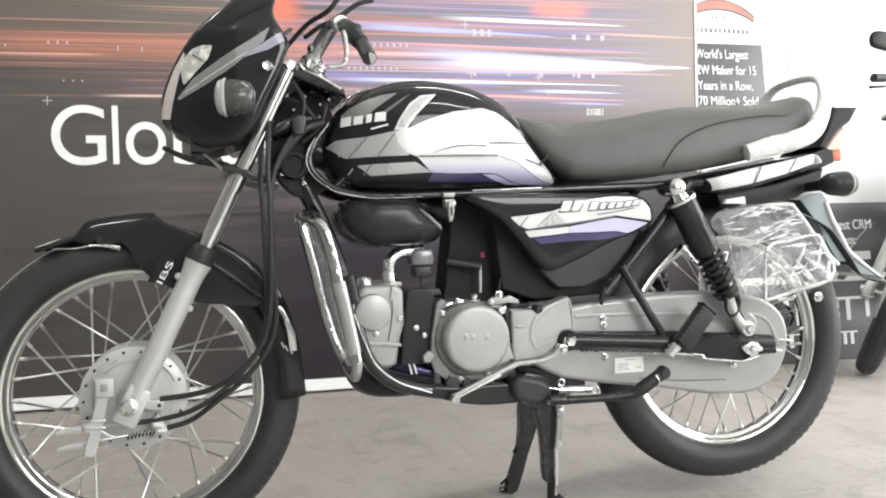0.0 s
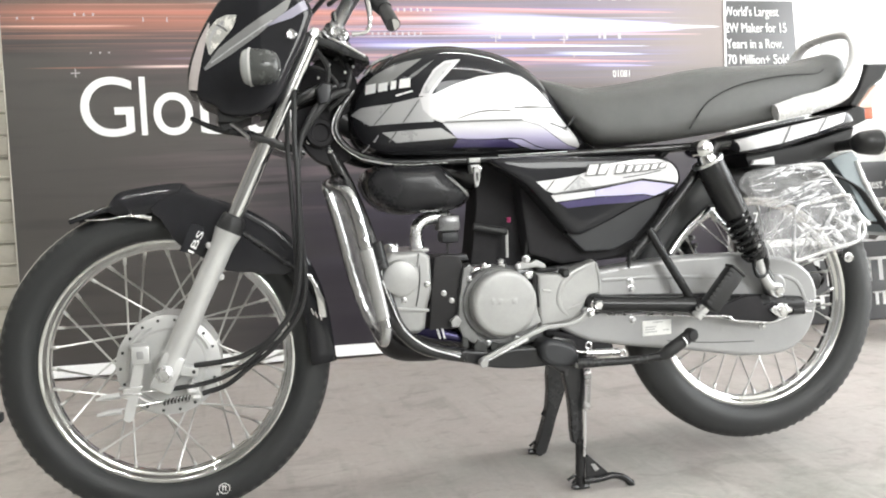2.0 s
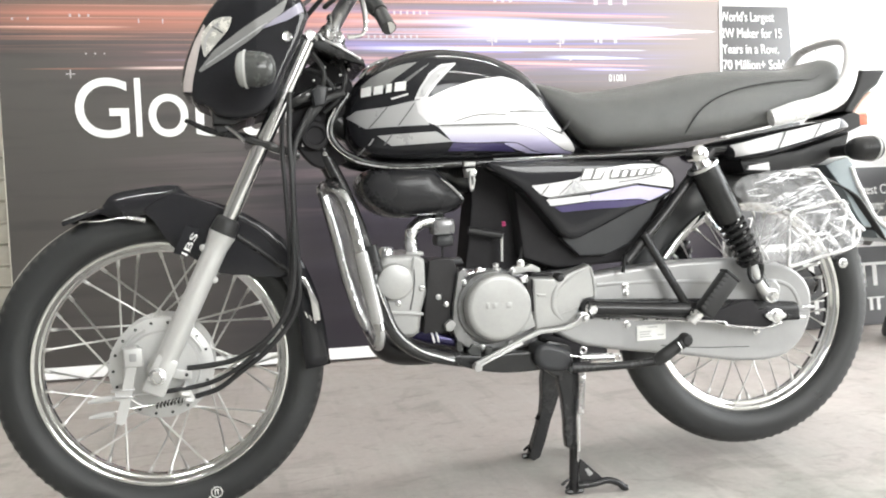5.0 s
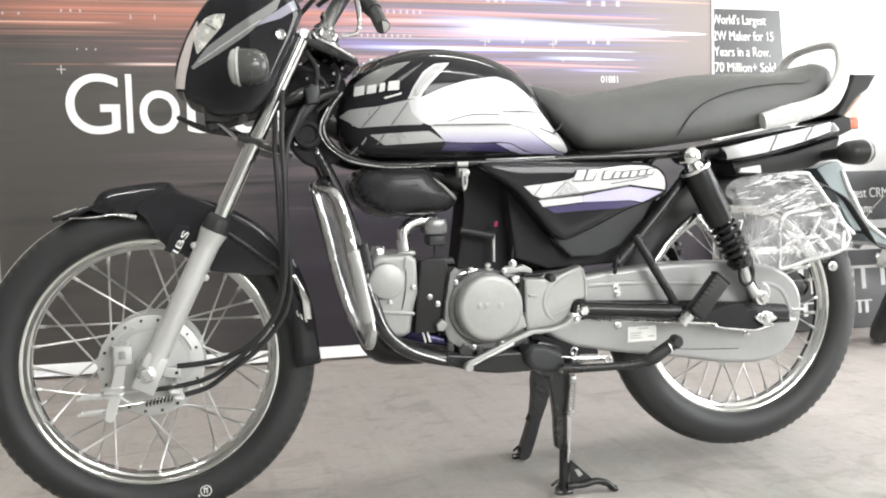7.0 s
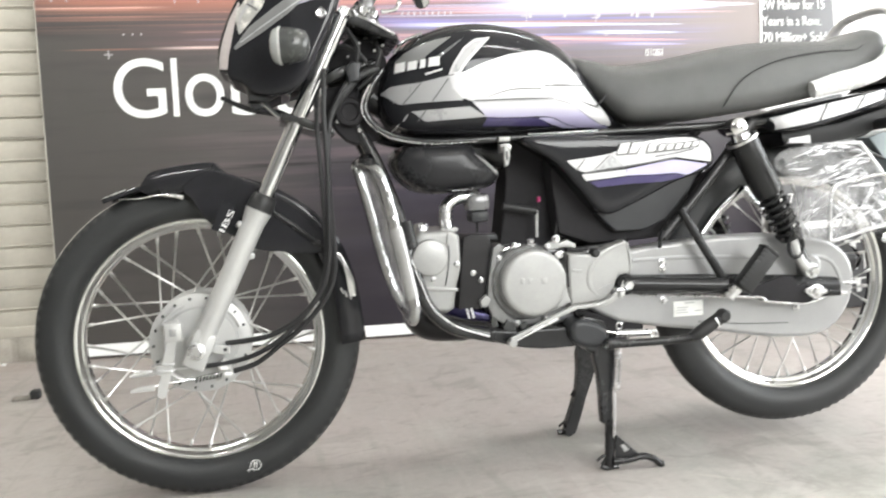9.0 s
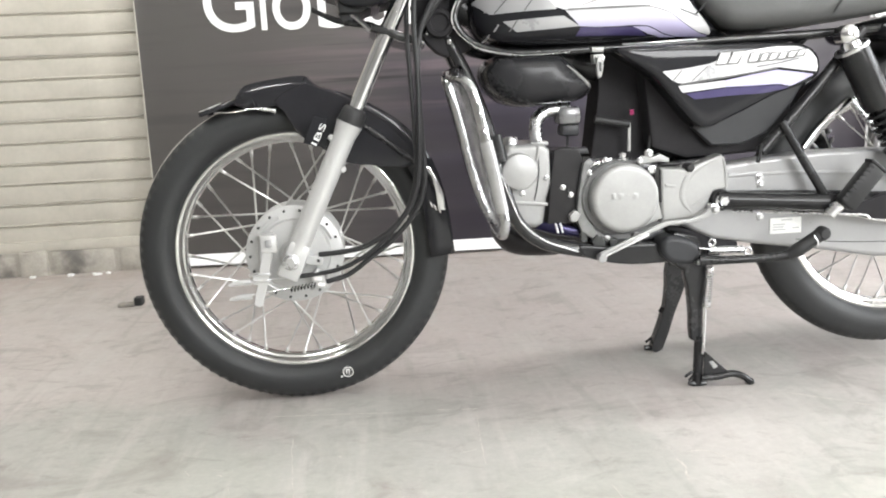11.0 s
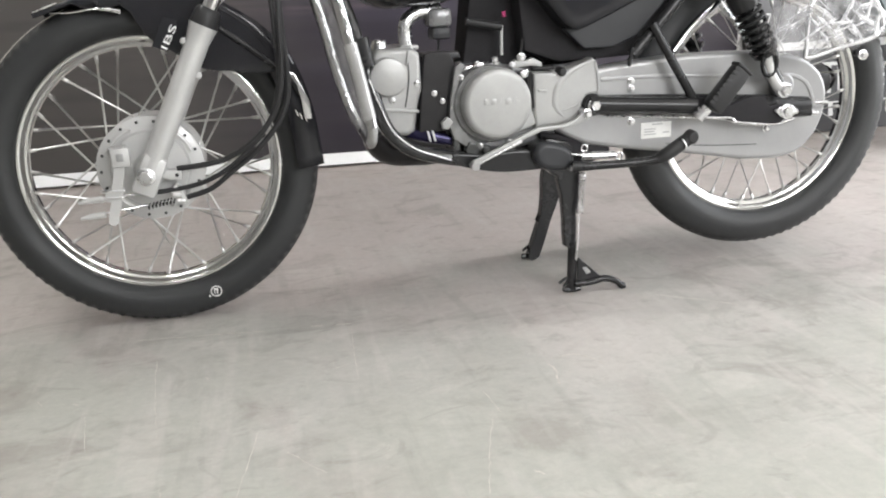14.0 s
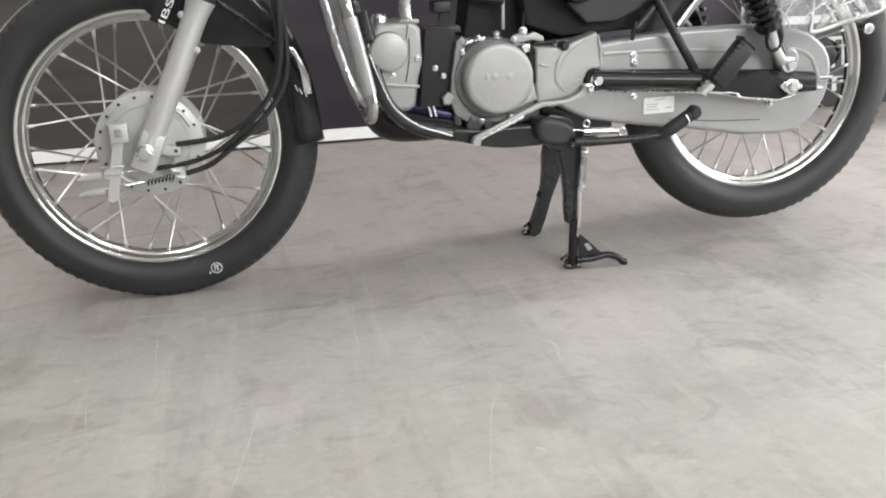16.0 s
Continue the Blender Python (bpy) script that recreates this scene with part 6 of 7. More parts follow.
tube("cover_gap", [(0.0805, -0.124, 0.432), (0.0805, -0.124, 0.40), (0.0815, -0.124, 0.370)], 0.0020, ENGINE, crank, seg=6)
lathe("rubber_plug", [(0.0085, 0.0), (0.0085, -0.020), (0.006, -0.024), (0.0, -0.025)], (0.138, -0.108, 0.433), CABLE, crank, "black rubber plug", seg=18)
lathe("oil_plug", [(0.011, 0.0), (0.011, 0.008), (0.007, 0.010), (0.007, 0.018), (0.0, 0.020)], (0.020, -0.085, 0.446), STEEL, crank, "bright threaded plug", axis="z", seg=20)
prism("breather", [(0.045, 0.446), (0.056, 0.458), (0.075, 0.455), (0.090, 0.460), (0.108, 0.450), (0.108, 0.441), (0.085, 0.445), (0.05, 0.441)], -0.10, -0.085, CAST, crank, "small cast bracket", bevel=0.003)
bolt("engine_bolt", (0.067, -0.098, 0.462), 0.006, 0.012, STEEL, crank)
prism("gasket_tab", [(0.060, 0.436), (0.076, 0.440), (0.078, 0.426), (0.066, 0.424)], -0.112, -0.095, STEEL, crank, bevel=0.002)
box("cable_guide", (0.088, -0.104, 0.436), (0.132, -0.090, 0.442), ENGINE, crank, bevel=0.002)
for x0, x1, z0, z1 in ((-0.048, -0.028, 0.442, 0.450), (-0.030, -0.006, 0.446, 0.454)):
    prism("case_cap", [(x0, z0), (x0 + 0.006, z1), (x1, z1 + 0.004), (x1, z0 + 0.004)], -0.104, -0.080, STEEL, crank, bevel=0.003)
tube("intake_pipe", [(-0.136, -0.045, 0.484), (-0.140, -0.045, 0.510), (-0.136, -0.045, 0.535), (-0.112, -0.04, 0.550), (-0.07, -0.035, 0.552)], 0.0125, STEEL, bike, "bright curved intake pipe", seg=16)
box("pipe_flange", (-0.154, -0.062, 0.484), (-0.118, -0.028, 0.493), CAST, bike, bevel=0.003)
box("carburettor", (-0.096, -0.055, 0.522), (-0.050, 0.0, 0.556), D_GREY, bike, "grey carburettor body", bevel=0.008)
box("carburettor_bowl", (-0.090, -0.058, 0.500), (-0.055, -0.01, 0.522), GREYPLASTIC, bike, bevel=0.006)
cleaner = Pillow([(-0.240, 0.626), (-0.226, 0.650), (-0.190, 0.660), (-0.100, 0.660), (-0.078, 0.646), (-0.052, 0.620), (-0.030, 0.598), (-0.032, 0.582), (-0.056, 0.566), (-0.110, 0.561), (-0.170, 0.559), (-0.206, 0.572), (-0.232, 0.598)], 0.104, 3.6, 3, middle=(-0.135, 0.612))
cleaner_ob = cleaner.build("air_cleaner", SATIN, bike, "satin black rounded air cleaner box", rings=18)
# highlight on the box's right edge, modelled as a pale tube
tube("air_cleaner_edge", [(-0.086, -0.090, 0.634), (-0.066, -0.090, 0.617), (-0.048, -0.088, 0.600), (-0.042, -0.084, 0.592)], [0.001, 0.0028, 0.0036, 0.002], SLEEVE, cleaner_ob, "pale worn edge of the air cleaner box", seg=8)
tap = prism("fuel_tap", [(-0.041, 0.664), (-0.017, 0.664), (-0.018, 0.654), (-0.040, 0.654)], -0.100, -0.070, CAST, bike, "small cast fuel tap", bevel=0.003)
prism("tap_body", [(-0.038, 0.651), (-0.018, 0.652), (-0.014, 0.640), (-0.020, 0.632), (-0.036, 0.634)], -0.098, -0.074, CAST, tap, bevel=0.004)
prism("tap_lever", [(-0.033, 0.646), (-0.022, 0.646), (-0.020, 0.628), (-0.024, 0.610), (-0.031, 0.606), (-0.034, 0.622)], -0.107, -0.098, CAST, tap, "cast tap lever", bevel=0.003)
prism("tap_recess", [(-0.030, 0.636), (-0.025, 0.636), (-0.025, 0.620), (-0.029, 0.618)], -0.1082, -0.106, PODGREY, tap, bevel=0.0005)
bolt("tap_screw", (-0.020, -0.099, 0.644), 0.0032, 0.006, STEEL, tap)
prism("bracket_plate", [(-0.01, 0.655), (0.06, 0.655), (0.09, 0.60), (0.12, 0.55), (0.14, 0.50), (0.14, 0.445), (-0.030, 0.445), (-0.022, 0.50), (-0.012, 0.58)], -0.035, 0.05, DARK, bike, bevel=0.006)
tube("clutch_arm", [(0.041, -0.06, 0.465), (0.042, -0.06, 0.520)], 0.003, SILVER, bike, "silver clutch arm", n=1, seg=8)
tube("clutch_sleeve", [(0.042, -0.06, 0.517), (-0.026, -0.058, 0.530)], 0.0078, CABLE, bike, "black cable sleeve", n=1, seg=10)
tube("sleeve_end", [(0.047, -0.06, 0.535), (0.047, -0.06, 0.545)], 0.004, MAGENTA, bike, n=1, seg=8)
tube("throttle_cable", [(0.075, -0.07, 0.462), (0.082, -0.07, 0.50), (0.100, -0.06, 0.56), (0.10, -0.04, 0.63)], 0.0035, CABLE, bike, seg=8)
tube("drain_hose", [(-0.075, -0.04, 0.50), (-0.085, -0.07, 0.44), (-0.088, -0.088, 0.39)], 0.0025, CABLE, bike, seg=6)
prism("starter_block", [(-0.072, 0.466), (-0.070, 0.478), (-0.048, 0.478), (-0.044, 0.466)], -0.085, -0.05, GREYPLASTIC, bike, bevel=0.004)

# exhaust on the far side
tube("exhaust_pipe", [(-0.185, 0.03, 0.352), (-0.200, 0.06, 0.315), (-0.165, 0.10, 0.275), (-0.08, 0.135, 0.262), (0.15, 0.15, 0.262), (0.38, 0.16, 0.285)], [0.019, 0.02, 0.028, 0.032, 0.02, 0.02], ENGINE, bike, "black exhaust pipe", seg=18)
tube("silencer", [(0.38, 0.16, 0.285), (0.45, 0.165, 0.292), (0.86, 0.175, 0.345), (0.90, 0.175, 0.350)], [0.022, 0.042, 0.045, 0.03], ENGINE, bike, "black silencer", seg=24, n=3)
tube("engine_shield", [(-0.150, -0.075, 0.332), (-0.115, -0.082, 0.326), (-0.06, -0.082, 0.312)], [0.007, 0.012, 0.009], PURPLE_METAL, bike, "violet-tinted metal below the cylinder", seg=12, flat=0.6)

# chrome leg guard
tube("leg_guard", [(-0.285, -0.06, 0.635), (-0.312, -0.085, 0.622), (-0.310, -0.10, 0.602), (-0.292, -0.10, 0.529), (-0.274, -0.10, 0.448), (-0.255, -0.105, 0.386), (-0.238, -0.13, 0.350), (-0.240, -0.20, 0.346), (-0.242, -0.242, 0.348), (-0.239, -0.250, 0.368),
                   (-0.245, -0.25, 0.400), (-0.260, -0.25, 0.475), (-0.274, -0.25, 0.544), (-0.288, -0.248, 0.597), (-0.301, -0.225, 0.614), (-0.312, -0.15, 0.622), (-0.290, -0.07, 0.630)], 0.0098, WRAPPED, bike, "chrome leg guard loop under clear film", seg=16)
tube("guard_sleeve", [(-0.267, -0.25, 0.510), (-0.258, -0.25, 0.467), (-0.243, -0.25, 0.388)], 0.0118, SLEEVE, bike, "pale sleeve round the leg guard", seg=16)
# loose clear film stretched between the two legs of the guard
inner = [(-0.308, -0.104, 0.606), (-0.292, -0.104, 0.529), (-0.274, -0.104, 0.448), (-0.255, -0.108, 0.386), (-0.243, -0.135, 0.353)]
outer = [(-0.296, -0.240, 0.606), (-0.277, -0.247, 0.555), (-0.262, -0.247, 0.485), (-0.248, -0.247, 0.412), (-0.242, -0.246, 0.362)]
a, b = curve_points(inner, 9), curve_points(outer, 9)
verts = []
for k in range(len(a)):
    for j in range(13):
        p = a[k].lerp(b[k], j / 12)
        sag = math.sin(math.pi * j / 12)
        verts.append(p + Vector((0.012 * sag * noise.noise(Vector((p.x * 20, p.y * 45, p.z * 16))) + 0.004 * sag * noise.noise(p * 120), 0, 0.004 * sag * noise.noise(p * 70))))
faces = [(13 * k + j, 13 * k + j + 1, 13 * k + j + 14, 13 * k + j + 13) for k in range(len(a) - 1) for j in range(12)]
web = solid("guard_film", verts, faces, FILM, bike, "crinkled clear film between the guard's legs", sharp=25)
th = web.modifiers.new("thickness", "SOLIDIFY")
th.thickness = 0.0006
tube("guard_clamp", [(-0.232, -0.108, 0.512), (-0.222, -0.108, 0.462)], 0.016, IRON, bike, n=1, seg=12)

# seat
seat_rows = [(0.094, 0.834, 0.818, 0.045), (0.112, 0.825, 0.800, 0.062), (0.138, 0.817, 0.768, 0.086), (0.168, 0.810, 0.732, 0.105), (0.198, 0.801, 0.700, 0.118), (0.226, 0.800, 0.684, 0.126), (0.290, 0.806, 0.682, 0.132), (0.375, 0.820, 0.685, 0.135), (0.440, 0.832, 0.692, 0.136), (0.520, 0.840, 0.702, 0.136),
             (0.600, 0.842, 0.716, 0.134), (0.670, 0.842, 0.731, 0.130), (0.725, 0.850, 0.744, 0.124), (0.768, 0.864, 0.760, 0.115), (0.794, 0.862, 0.790, 0.100), (0.808, 0.842, 0.812, 0.075)]
verts, faces, n = [], [], 28
rows = curve_points([(a, b, c) for a, b, c, d in seat_rows], 4)
wide = curve_points([(a, d, 0) for a, b, c, d in seat_rows], 4)
for q, w in zip(rows, wide):
    x, zt, zb, hw = q.x, q.y, q.z, w.y
    for k in range(n):
        a = 2 * math.pi * k / n
        cy, cz = math.cos(a), math.sin(a)
        e = 0.42 if cz > 0 else 0.22
        y = hw * math.copysign(abs(cy) ** e, cy) * (0.80 + 0.20 * max(0, min(1, 1 - (cz + 0.2))))
        z = (zt + zb) / 2 + (zt - zb) / 2 * math.copysign(abs(cz) ** 0.55, cz)
        verts.append((x, y, z))
for i in range(len(rows) - 1):
    for k in range(n):
        faces.append((i * n + k, i * n + (k + 1) % n, (i + 1) * n + (k + 1) % n, (i + 1) * n + k))
faces += [tuple(range(n)), tuple(range((len(rows) - 1) * n, len(rows) * n))]
seat = solid("seat", verts, faces, VINYL, bike, "dark grey vinyl dual seat", sharp=60)
tube("seam", [(0.405, -0.137, 0.705), (0.445, -0.136, 0.755), (0.50, -0.133, 0.785), (0.57, -0.128, 0.802), (0.65, -0.12, 0.812), (0.71, -0.114, 0.814), (0.732, -0.110, 0.824)], 0.0015, PLASTIC, seat, "dark seat seam", seg=6)
tube("seam", [(0.145, -0.100, 0.705), (0.165, -0.108, 0.725), (0.175, -0.106, 0.738)], 0.002, GREYPLASTIC, seat, seg=6)

# grab rail and tail
half = [(0.595, -0.142, 0.733), (0.640, -0.143, 0.744), (0.705, -0.141, 0.758), (0.758, -0.136, 0.778), (0.797, -0.120, 0.820), (0.812, -0.105, 0.868), (0.820, -0.07, 0.900), (0.824, 0.0, 0.908)]
rail = tube("grab_rail", half + [(x, -y, z) for x, y, z in half[-2::-1]], [0.017, 0.021, 0.021, 0.018, 0.0105, 0.0085, 0.0105, 0.018, 0.021, 0.021, 0.017], RAIL, bike, "silver painted grab rail", seg=16, flat=0.75)
tail = Pillow([(0.519, 0.682), (0.566, 0.698), (0.647, 0.714), (0.744, 0.731), (0.807, 0.741), (0.829, 0.73), (0.832, 0.715), (0.771, 0.694), (0.701, 0.678), (0.619, 0.659), (0.558, 0.651), (0.525, 0.659)], 0.128, 7, 3, narrow=lambda x, z: 1 - 0.30 * max(0, (x - 0.6) / 0.28))
tail_ob = tail.build("tail_cowl", BLACK, bike, "glossy black tail cowl with a silver sticker")
decal("tail_sticker", [(0.524, 0.682), (0.609, 0.701), (0.705, 0.718), (0.792, 0.735)], [(0.535, 0.658), (0.615, 0.671), (0.707, 0.691), (0.785, 0.714)], tail.y, D_WHITE, tail_ob, "white sticker", 0.0020, 30, 6)
for a, b in (((0.609, 0.701), (0.615, 0.671)), ((0.705, 0.718), (0.707, 0.691))):
    decal("sticker_line", [(a[0] + 0.030, a[1] + 0.006), (a[0] + 0.036, a[1] + 0.007)], [(b[0] + 0.004, b[1] + 0.001), (b[0] + 0.010, b[1] + 0.002)], tail.y, D_GREY, tail_ob, "", 0.0034, 6, 4)
prism("side_reflector", [(0.547, 0.63), (0.551, 0.639), (0.596, 0.645), (0.599, 0.628)], -0.134, -0.124, D_WHITE, bike, "white side reflector under the tail", bevel=0.002)
prism("tail_spoiler", [(0.823, 0.752), (0.848, 0.790), (0.868, 0.840), (0.930, 0.841), (0.908, 0.807), (0.876, 0.786), (0.842, 0.746)], -0.075, 0.075, PLASTIC, bike, "dark tail end cover", bevel=0.008, steps=3)
prism("tail_lamp", [(0.850, 0.745), (0.868, 0.769), (0.888, 0.791), (0.907, 0.797), (0.906, 0.770), (0.893, 0.745), (0.864, 0.743)], -0.062, 0.062, AMBER, bike, "red and amber tail lamp", bevel=0.008, steps=3)
prism("tail_lamp_base", [(0.864, 0.744), (0.893, 0.746), (0.893, 0.722), (0.870, 0.721)], -0.064, 0.064, RED, bike, bevel=0.006)
prism("lamp_mount", [(0.790, 0.728), (0.845, 0.752), (0.866, 0.746), (0.868, 0.718), (0.82, 0.700), (0.79, 0.698)], -0.070, 0.070, PLASTIC, bike, "black tail lamp mount", bevel=0.005)
prism("under_tail", [(0.56, 0.655), (0.70, 0.672), (0.83, 0.705), (0.82, 0.670), (0.76, 0.640), (0.66, 0.622), (0.57, 0.625)], -0.085, 0.085, PLASTIC, bike, "matt black under-tail", bevel=0.01)
indicator(Matrix.Translation((0.799, -0.165, 0.666)) @ Matrix.Rotation(radians(180), 4, "Z") @ Matrix.Diagonal((0.95, -1, 0.90, 1)), PLASTIC, GREYPLASTIC)
indicator(Matrix.Translation((0.799, 0.165, 0.666)) @ Matrix.Rotation(radians(180), 4, "Z") @ Matrix.Diagonal((0.95, 1, 0.90, 1)), PLASTIC, GREYPLASTIC)
flap_rows = [(0.66, 0.628), (0.76, 0.628), (0.830, 0.595), (0.875, 0.540), (0.915, 0.492), (0.955, 0.476), (1.000, 0.468)]
path = curve_points([(x, 0, z) for x, z in flap_rows], 5)
verts, faces, n = [], [], 9
for i, q in enumerate(path):
    t = (path[min(i + 1, len(path) - 1)] - path[max(i - 1, 0)]).normalized()
    for k in range(n):
        a = -1 + 2 * k / (n - 1)
        drop = 0.022 * abs(a) ** 3
        verts.append((q.x - t.z * -1 * -drop, 0.070 * a, q.z - t.x * drop))
for i in range(len(path) - 1):
    for k in range(n - 1):
        faces.append((i * n + k, i * n + k + 1, (i + 1) * n + k + 1, (i + 1) * n + k))
rear_guard = solid("rear_mudguard", verts, faces, PLASTIC, bike, "black rear mudguard")
th = rear_guard.modifiers.new("thickness", "SOLIDIFY")
th.thickness = 0.004
holder = prism("mudguard_flap", [(0.789, 0.637), (0.816, 0.647), (0.846, 0.653), (0.862, 0.634), (0.871, 0.598), (0.892, 0.559), (0.917, 0.520), (0.952, 0.492), (1.003, 0.455), (0.973, 0.457), (0.922, 0.470), (0.910, 0.494), (0.885, 0.498), (0.862, 0.532), (0.839, 0.574), (0.814, 0.606)], -0.055, 0.055, HOLDER, bike, "pale blue-grey plate holder behind the mudguard", bevel=0.004)
tube("holder_rim", [(0.853, -0.056, 0.632), (0.868, -0.056, 0.596), (0.888, -0.056, 0.560), (0.912, -0.056, 0.520), (0.947, -0.056, 0.492), (0.999, -0.056, 0.457)], [0.005, 0.006, 0.006, 0.005, 0.003], RAIL, holder, "bright rim of the plate holder", seg=10)

# side cover
cover = Pillow([(-0.005, 0.656), (0.06, 0.661), (0.18, 0.659), (0.30, 0.656), (0.360, 0.648), (0.384, 0.622), (0.376, 0.588), (0.30, 0.562), (0.21, 0.522), (0.155, 0.508), (0.105, 0.560), (0.06, 0.610)], 0.030, 7.0, 4, y0=-0.112, middle=(0.19, 0.60))
cover_ob = cover.build("side_cover", BLACK, bike, "glossy black side cover with silver stickers", both=False, back=0.03)
decal("cover_sticker", [(0.079, 0.613), (0.124, 0.617), (0.167, 0.623), (0.188, 0.631), (0.238, 0.643), (0.290, 0.649), (0.335, 0.648), (0.362, 0.640), (0.376, 0.624), (0.378, 0.608)],
      [(0.096, 0.597), (0.112, 0.5895), (0.150, 0.594), (0.189, 0.598), (0.241, 0.604), (0.297, 0.612), (0.320, 0.608), (0.340, 0.605), (0.362, 0.602), (0.376, 0.600)], cover.y, D_WHITE, cover_ob, "white sticker", nu=40, nv=10)
decal("cover_sticker", [(0.108, 0.5855), (0.150, 0.5885), (0.198, 0.592)], [(0.117, 0.573), (0.154, 0.576), (0.198, 0.580)], cover.y, D_WHITE, cover_ob, "white sticker", 0.0014)
# grey patch laid over the white sticker as its shadow
decal("cover_sticker", [(0.168, 0.620), (0.182, 0.612), (0.192, 0.600)], [(0.142, 0.5945), (0.166, 0.5965), (0.192, 0.598)], cover.y, D_SILVER, cover_ob, "silver sticker", 0.0022, 12, 5)
decal("cover_sticker", [(0.199, 0.592), (0.248, 0.600), (0.296, 0.607), (0.337, 0.601), (0.370, 0.5955)], [(0.198, 0.580), (0.248, 0.580), (0.300, 0.581), (0.324, 0.576), (0.340, 0.582)], cover.y, D_LILAC, cover_ob, "lilac sticker", 0.0016)
decal("cover_sticker", [(0.123, 0.571), (0.198, 0.578), (0.300, 0.579), (0.322, 0.574)], [(0.140, 0.560), (0.208, 0.564), (0.271, 0.565), (0.312, 0.571)], cover.y, D_PURPLE, cover_ob, "dark violet sticker", 0.0014)
for a, b in (((0.096, 0.594), (0.113, 0.614)), ((0.133, 0.594), (0.163, 0.620))):
    decal("sticker_line", [a, b], [(a[0] + 0.0026, a[1]), (b[0] + 0.0026, b[1])], cover.y, INK, cover_ob, "", 0.0030, 8, 2)
decal("sticker_line", [(0.112, 0.5893), (0.190, 0.5975), (0.297, 0.6115)], [(0.112, 0.5868), (0.190, 0.5950), (0.297, 0.6090)], cover.y, INK, cover_ob, "", 0.0034, 24, 2)
# the model's mark as plain slanted bars with dark outlines
for top, low in (([(0.188, 0.641), (0.206, 0.6415)], [(0.179, 0.622), (0.198, 0.6225)]), ([(0.212, 0.6415), (0.231, 0.642)], [(0.203, 0.6225), (0.218, 0.623)]),
                 *(([(x + 0.006, z + h), (x + w + 0.006, z + h + 0.0008)], [(x, z), (x + w, z + 0.0008)]) for x, z, w, h in ((0.240, 0.6235, 0.016, 0.015), (0.262, 0.6245, 0.011, 0.012), (0.279, 0.6255, 0.012, 0.011), (0.297, 0.6265, 0.012, 0.011), (0.315, 0.6285, 0.012, 0.010), (0.333, 0.6310, 0.012, 0.009)))):
    decal("emblem_shadow", [(x - 0.0018 + 0.0045 * k / (len(top) - 1), z + 0.0022) for k, (x, z) in enumerate(top)], [(x - 0.0022 + 0.0050 * k / (len(low) - 1), z - 0.0026) for k, (x, z) in enumerate(low)], cover.y, INK, cover_ob, "", 0.0032, 20, 4)
    decal("emblem_bar", top, low, cover.y, TEXTWHITE, cover_ob, "", 0.0042, 20, 4)
decal("sticker_line", [(0.257, 0.615), (0.300, 0.620), (0.337, 0.627)], [(0.257, 0.613), (0.300, 0.6180), (0.337, 0.625)], cover.y, D_GREY, cover_ob, "", 0.003, 12, 2)
prism("cover_lower", [(0.150, 0.508), (0.205, 0.532), (0.300, 0.566), (0.376, 0.590), (0.350, 0.545), (0.30, 0.490), (0.25, 0.470), (0.19, 0.470)], -0.105, -0.085, GREYPLASTIC, bike, "dark grey lower side panel", bevel=0.006)
prism("battery_box", [(0.06, 0.65), (0.36, 0.65), (0.36, 0.52), (0.31, 0.452), (0.15, 0.446), (0.08, 0.47)], -0.08, 0.09, DARK, bike, bevel=0.01)

# swing arm, chain case, pegs
case = prism("chain_case", [(0.190, 0.430), (0.280, 0.441), (0.405, 0.449), (0.500, 0.449), (0.560, 0.446), (0.604, 0.441), (0.634, 0.435), (0.660, 0.426), (0.681, 0.413), (0.697, 0.398), (0.708, 0.380), (0.714, 0.360), (0.715, 0.338), (0.712, 0.316), (0.705, 0.294), (0.693, 0.272), (0.676, 0.253), (0.655, 0.239), (0.630, 0.231), (0.600, 0.228), (0.530, 0.232), (0.400, 0.256), (0.320, 0.267), (0.265, 0.276), (0.195, 0.289), (0.160, 0.304), (0.135, 0.318), (0.120, 0.332), (0.150, 0.345)], -0.108, -0.055, CASE, bike, "grey enclosed chain case", bevel=0.010, steps=3)
tube("case_crease", [(0.222, -0.1083, 0.412), (0.32, -0.1085, 0.412), (0.45, -0.1085, 0.405), (0.52, -0.1083, 0.399)], 0.004, CASE, case, flat=0.5, seg=8)
tube("case_crease", [(0.585, -0.1085, 0.399), (0.634, -0.1085, 0.394), (0.664, -0.1085, 0.378), (0.680, -0.1085, 0.348), (0.686, -0.1085, 0.331), (0.706, -0.1085, 0.329)], 0.004, CASE, case, flat=0.5, seg=8)
tube("case_seam", [(0.36, -0.1085, 0.279), (0.45, -0.1088, 0.268), (0.56, -0.1085, 0.262)], 0.0008, GREYPLASTIC, case, seg=6)
# steel line in place of the highlight below the swing arm
tube("case_edge", [(0.23, -0.109, 0.343), (0.36, -0.110, 0.332), (0.48, -0.110, 0.319), (0.515, -0.110, 0.308), (0.58, -0.110, 0.299)], 0.0025, STEEL, case, "bright edge below the swing arm", seg=8)
for x, z in ((0.284, 0.392), (0.285, 0.388 - 0.06), (0.578, 0.293), (0.283, 0.405)):
    bolt("case_bolt", (x, -0.108, z), 0.0055, 0.009, STEEL, case)
sticker = box("case_label", (0.306, -0.1098, 0.292), (0.370, -0.1075, 0.323), LABEL, case, "white paper label", bevel=0.0005)
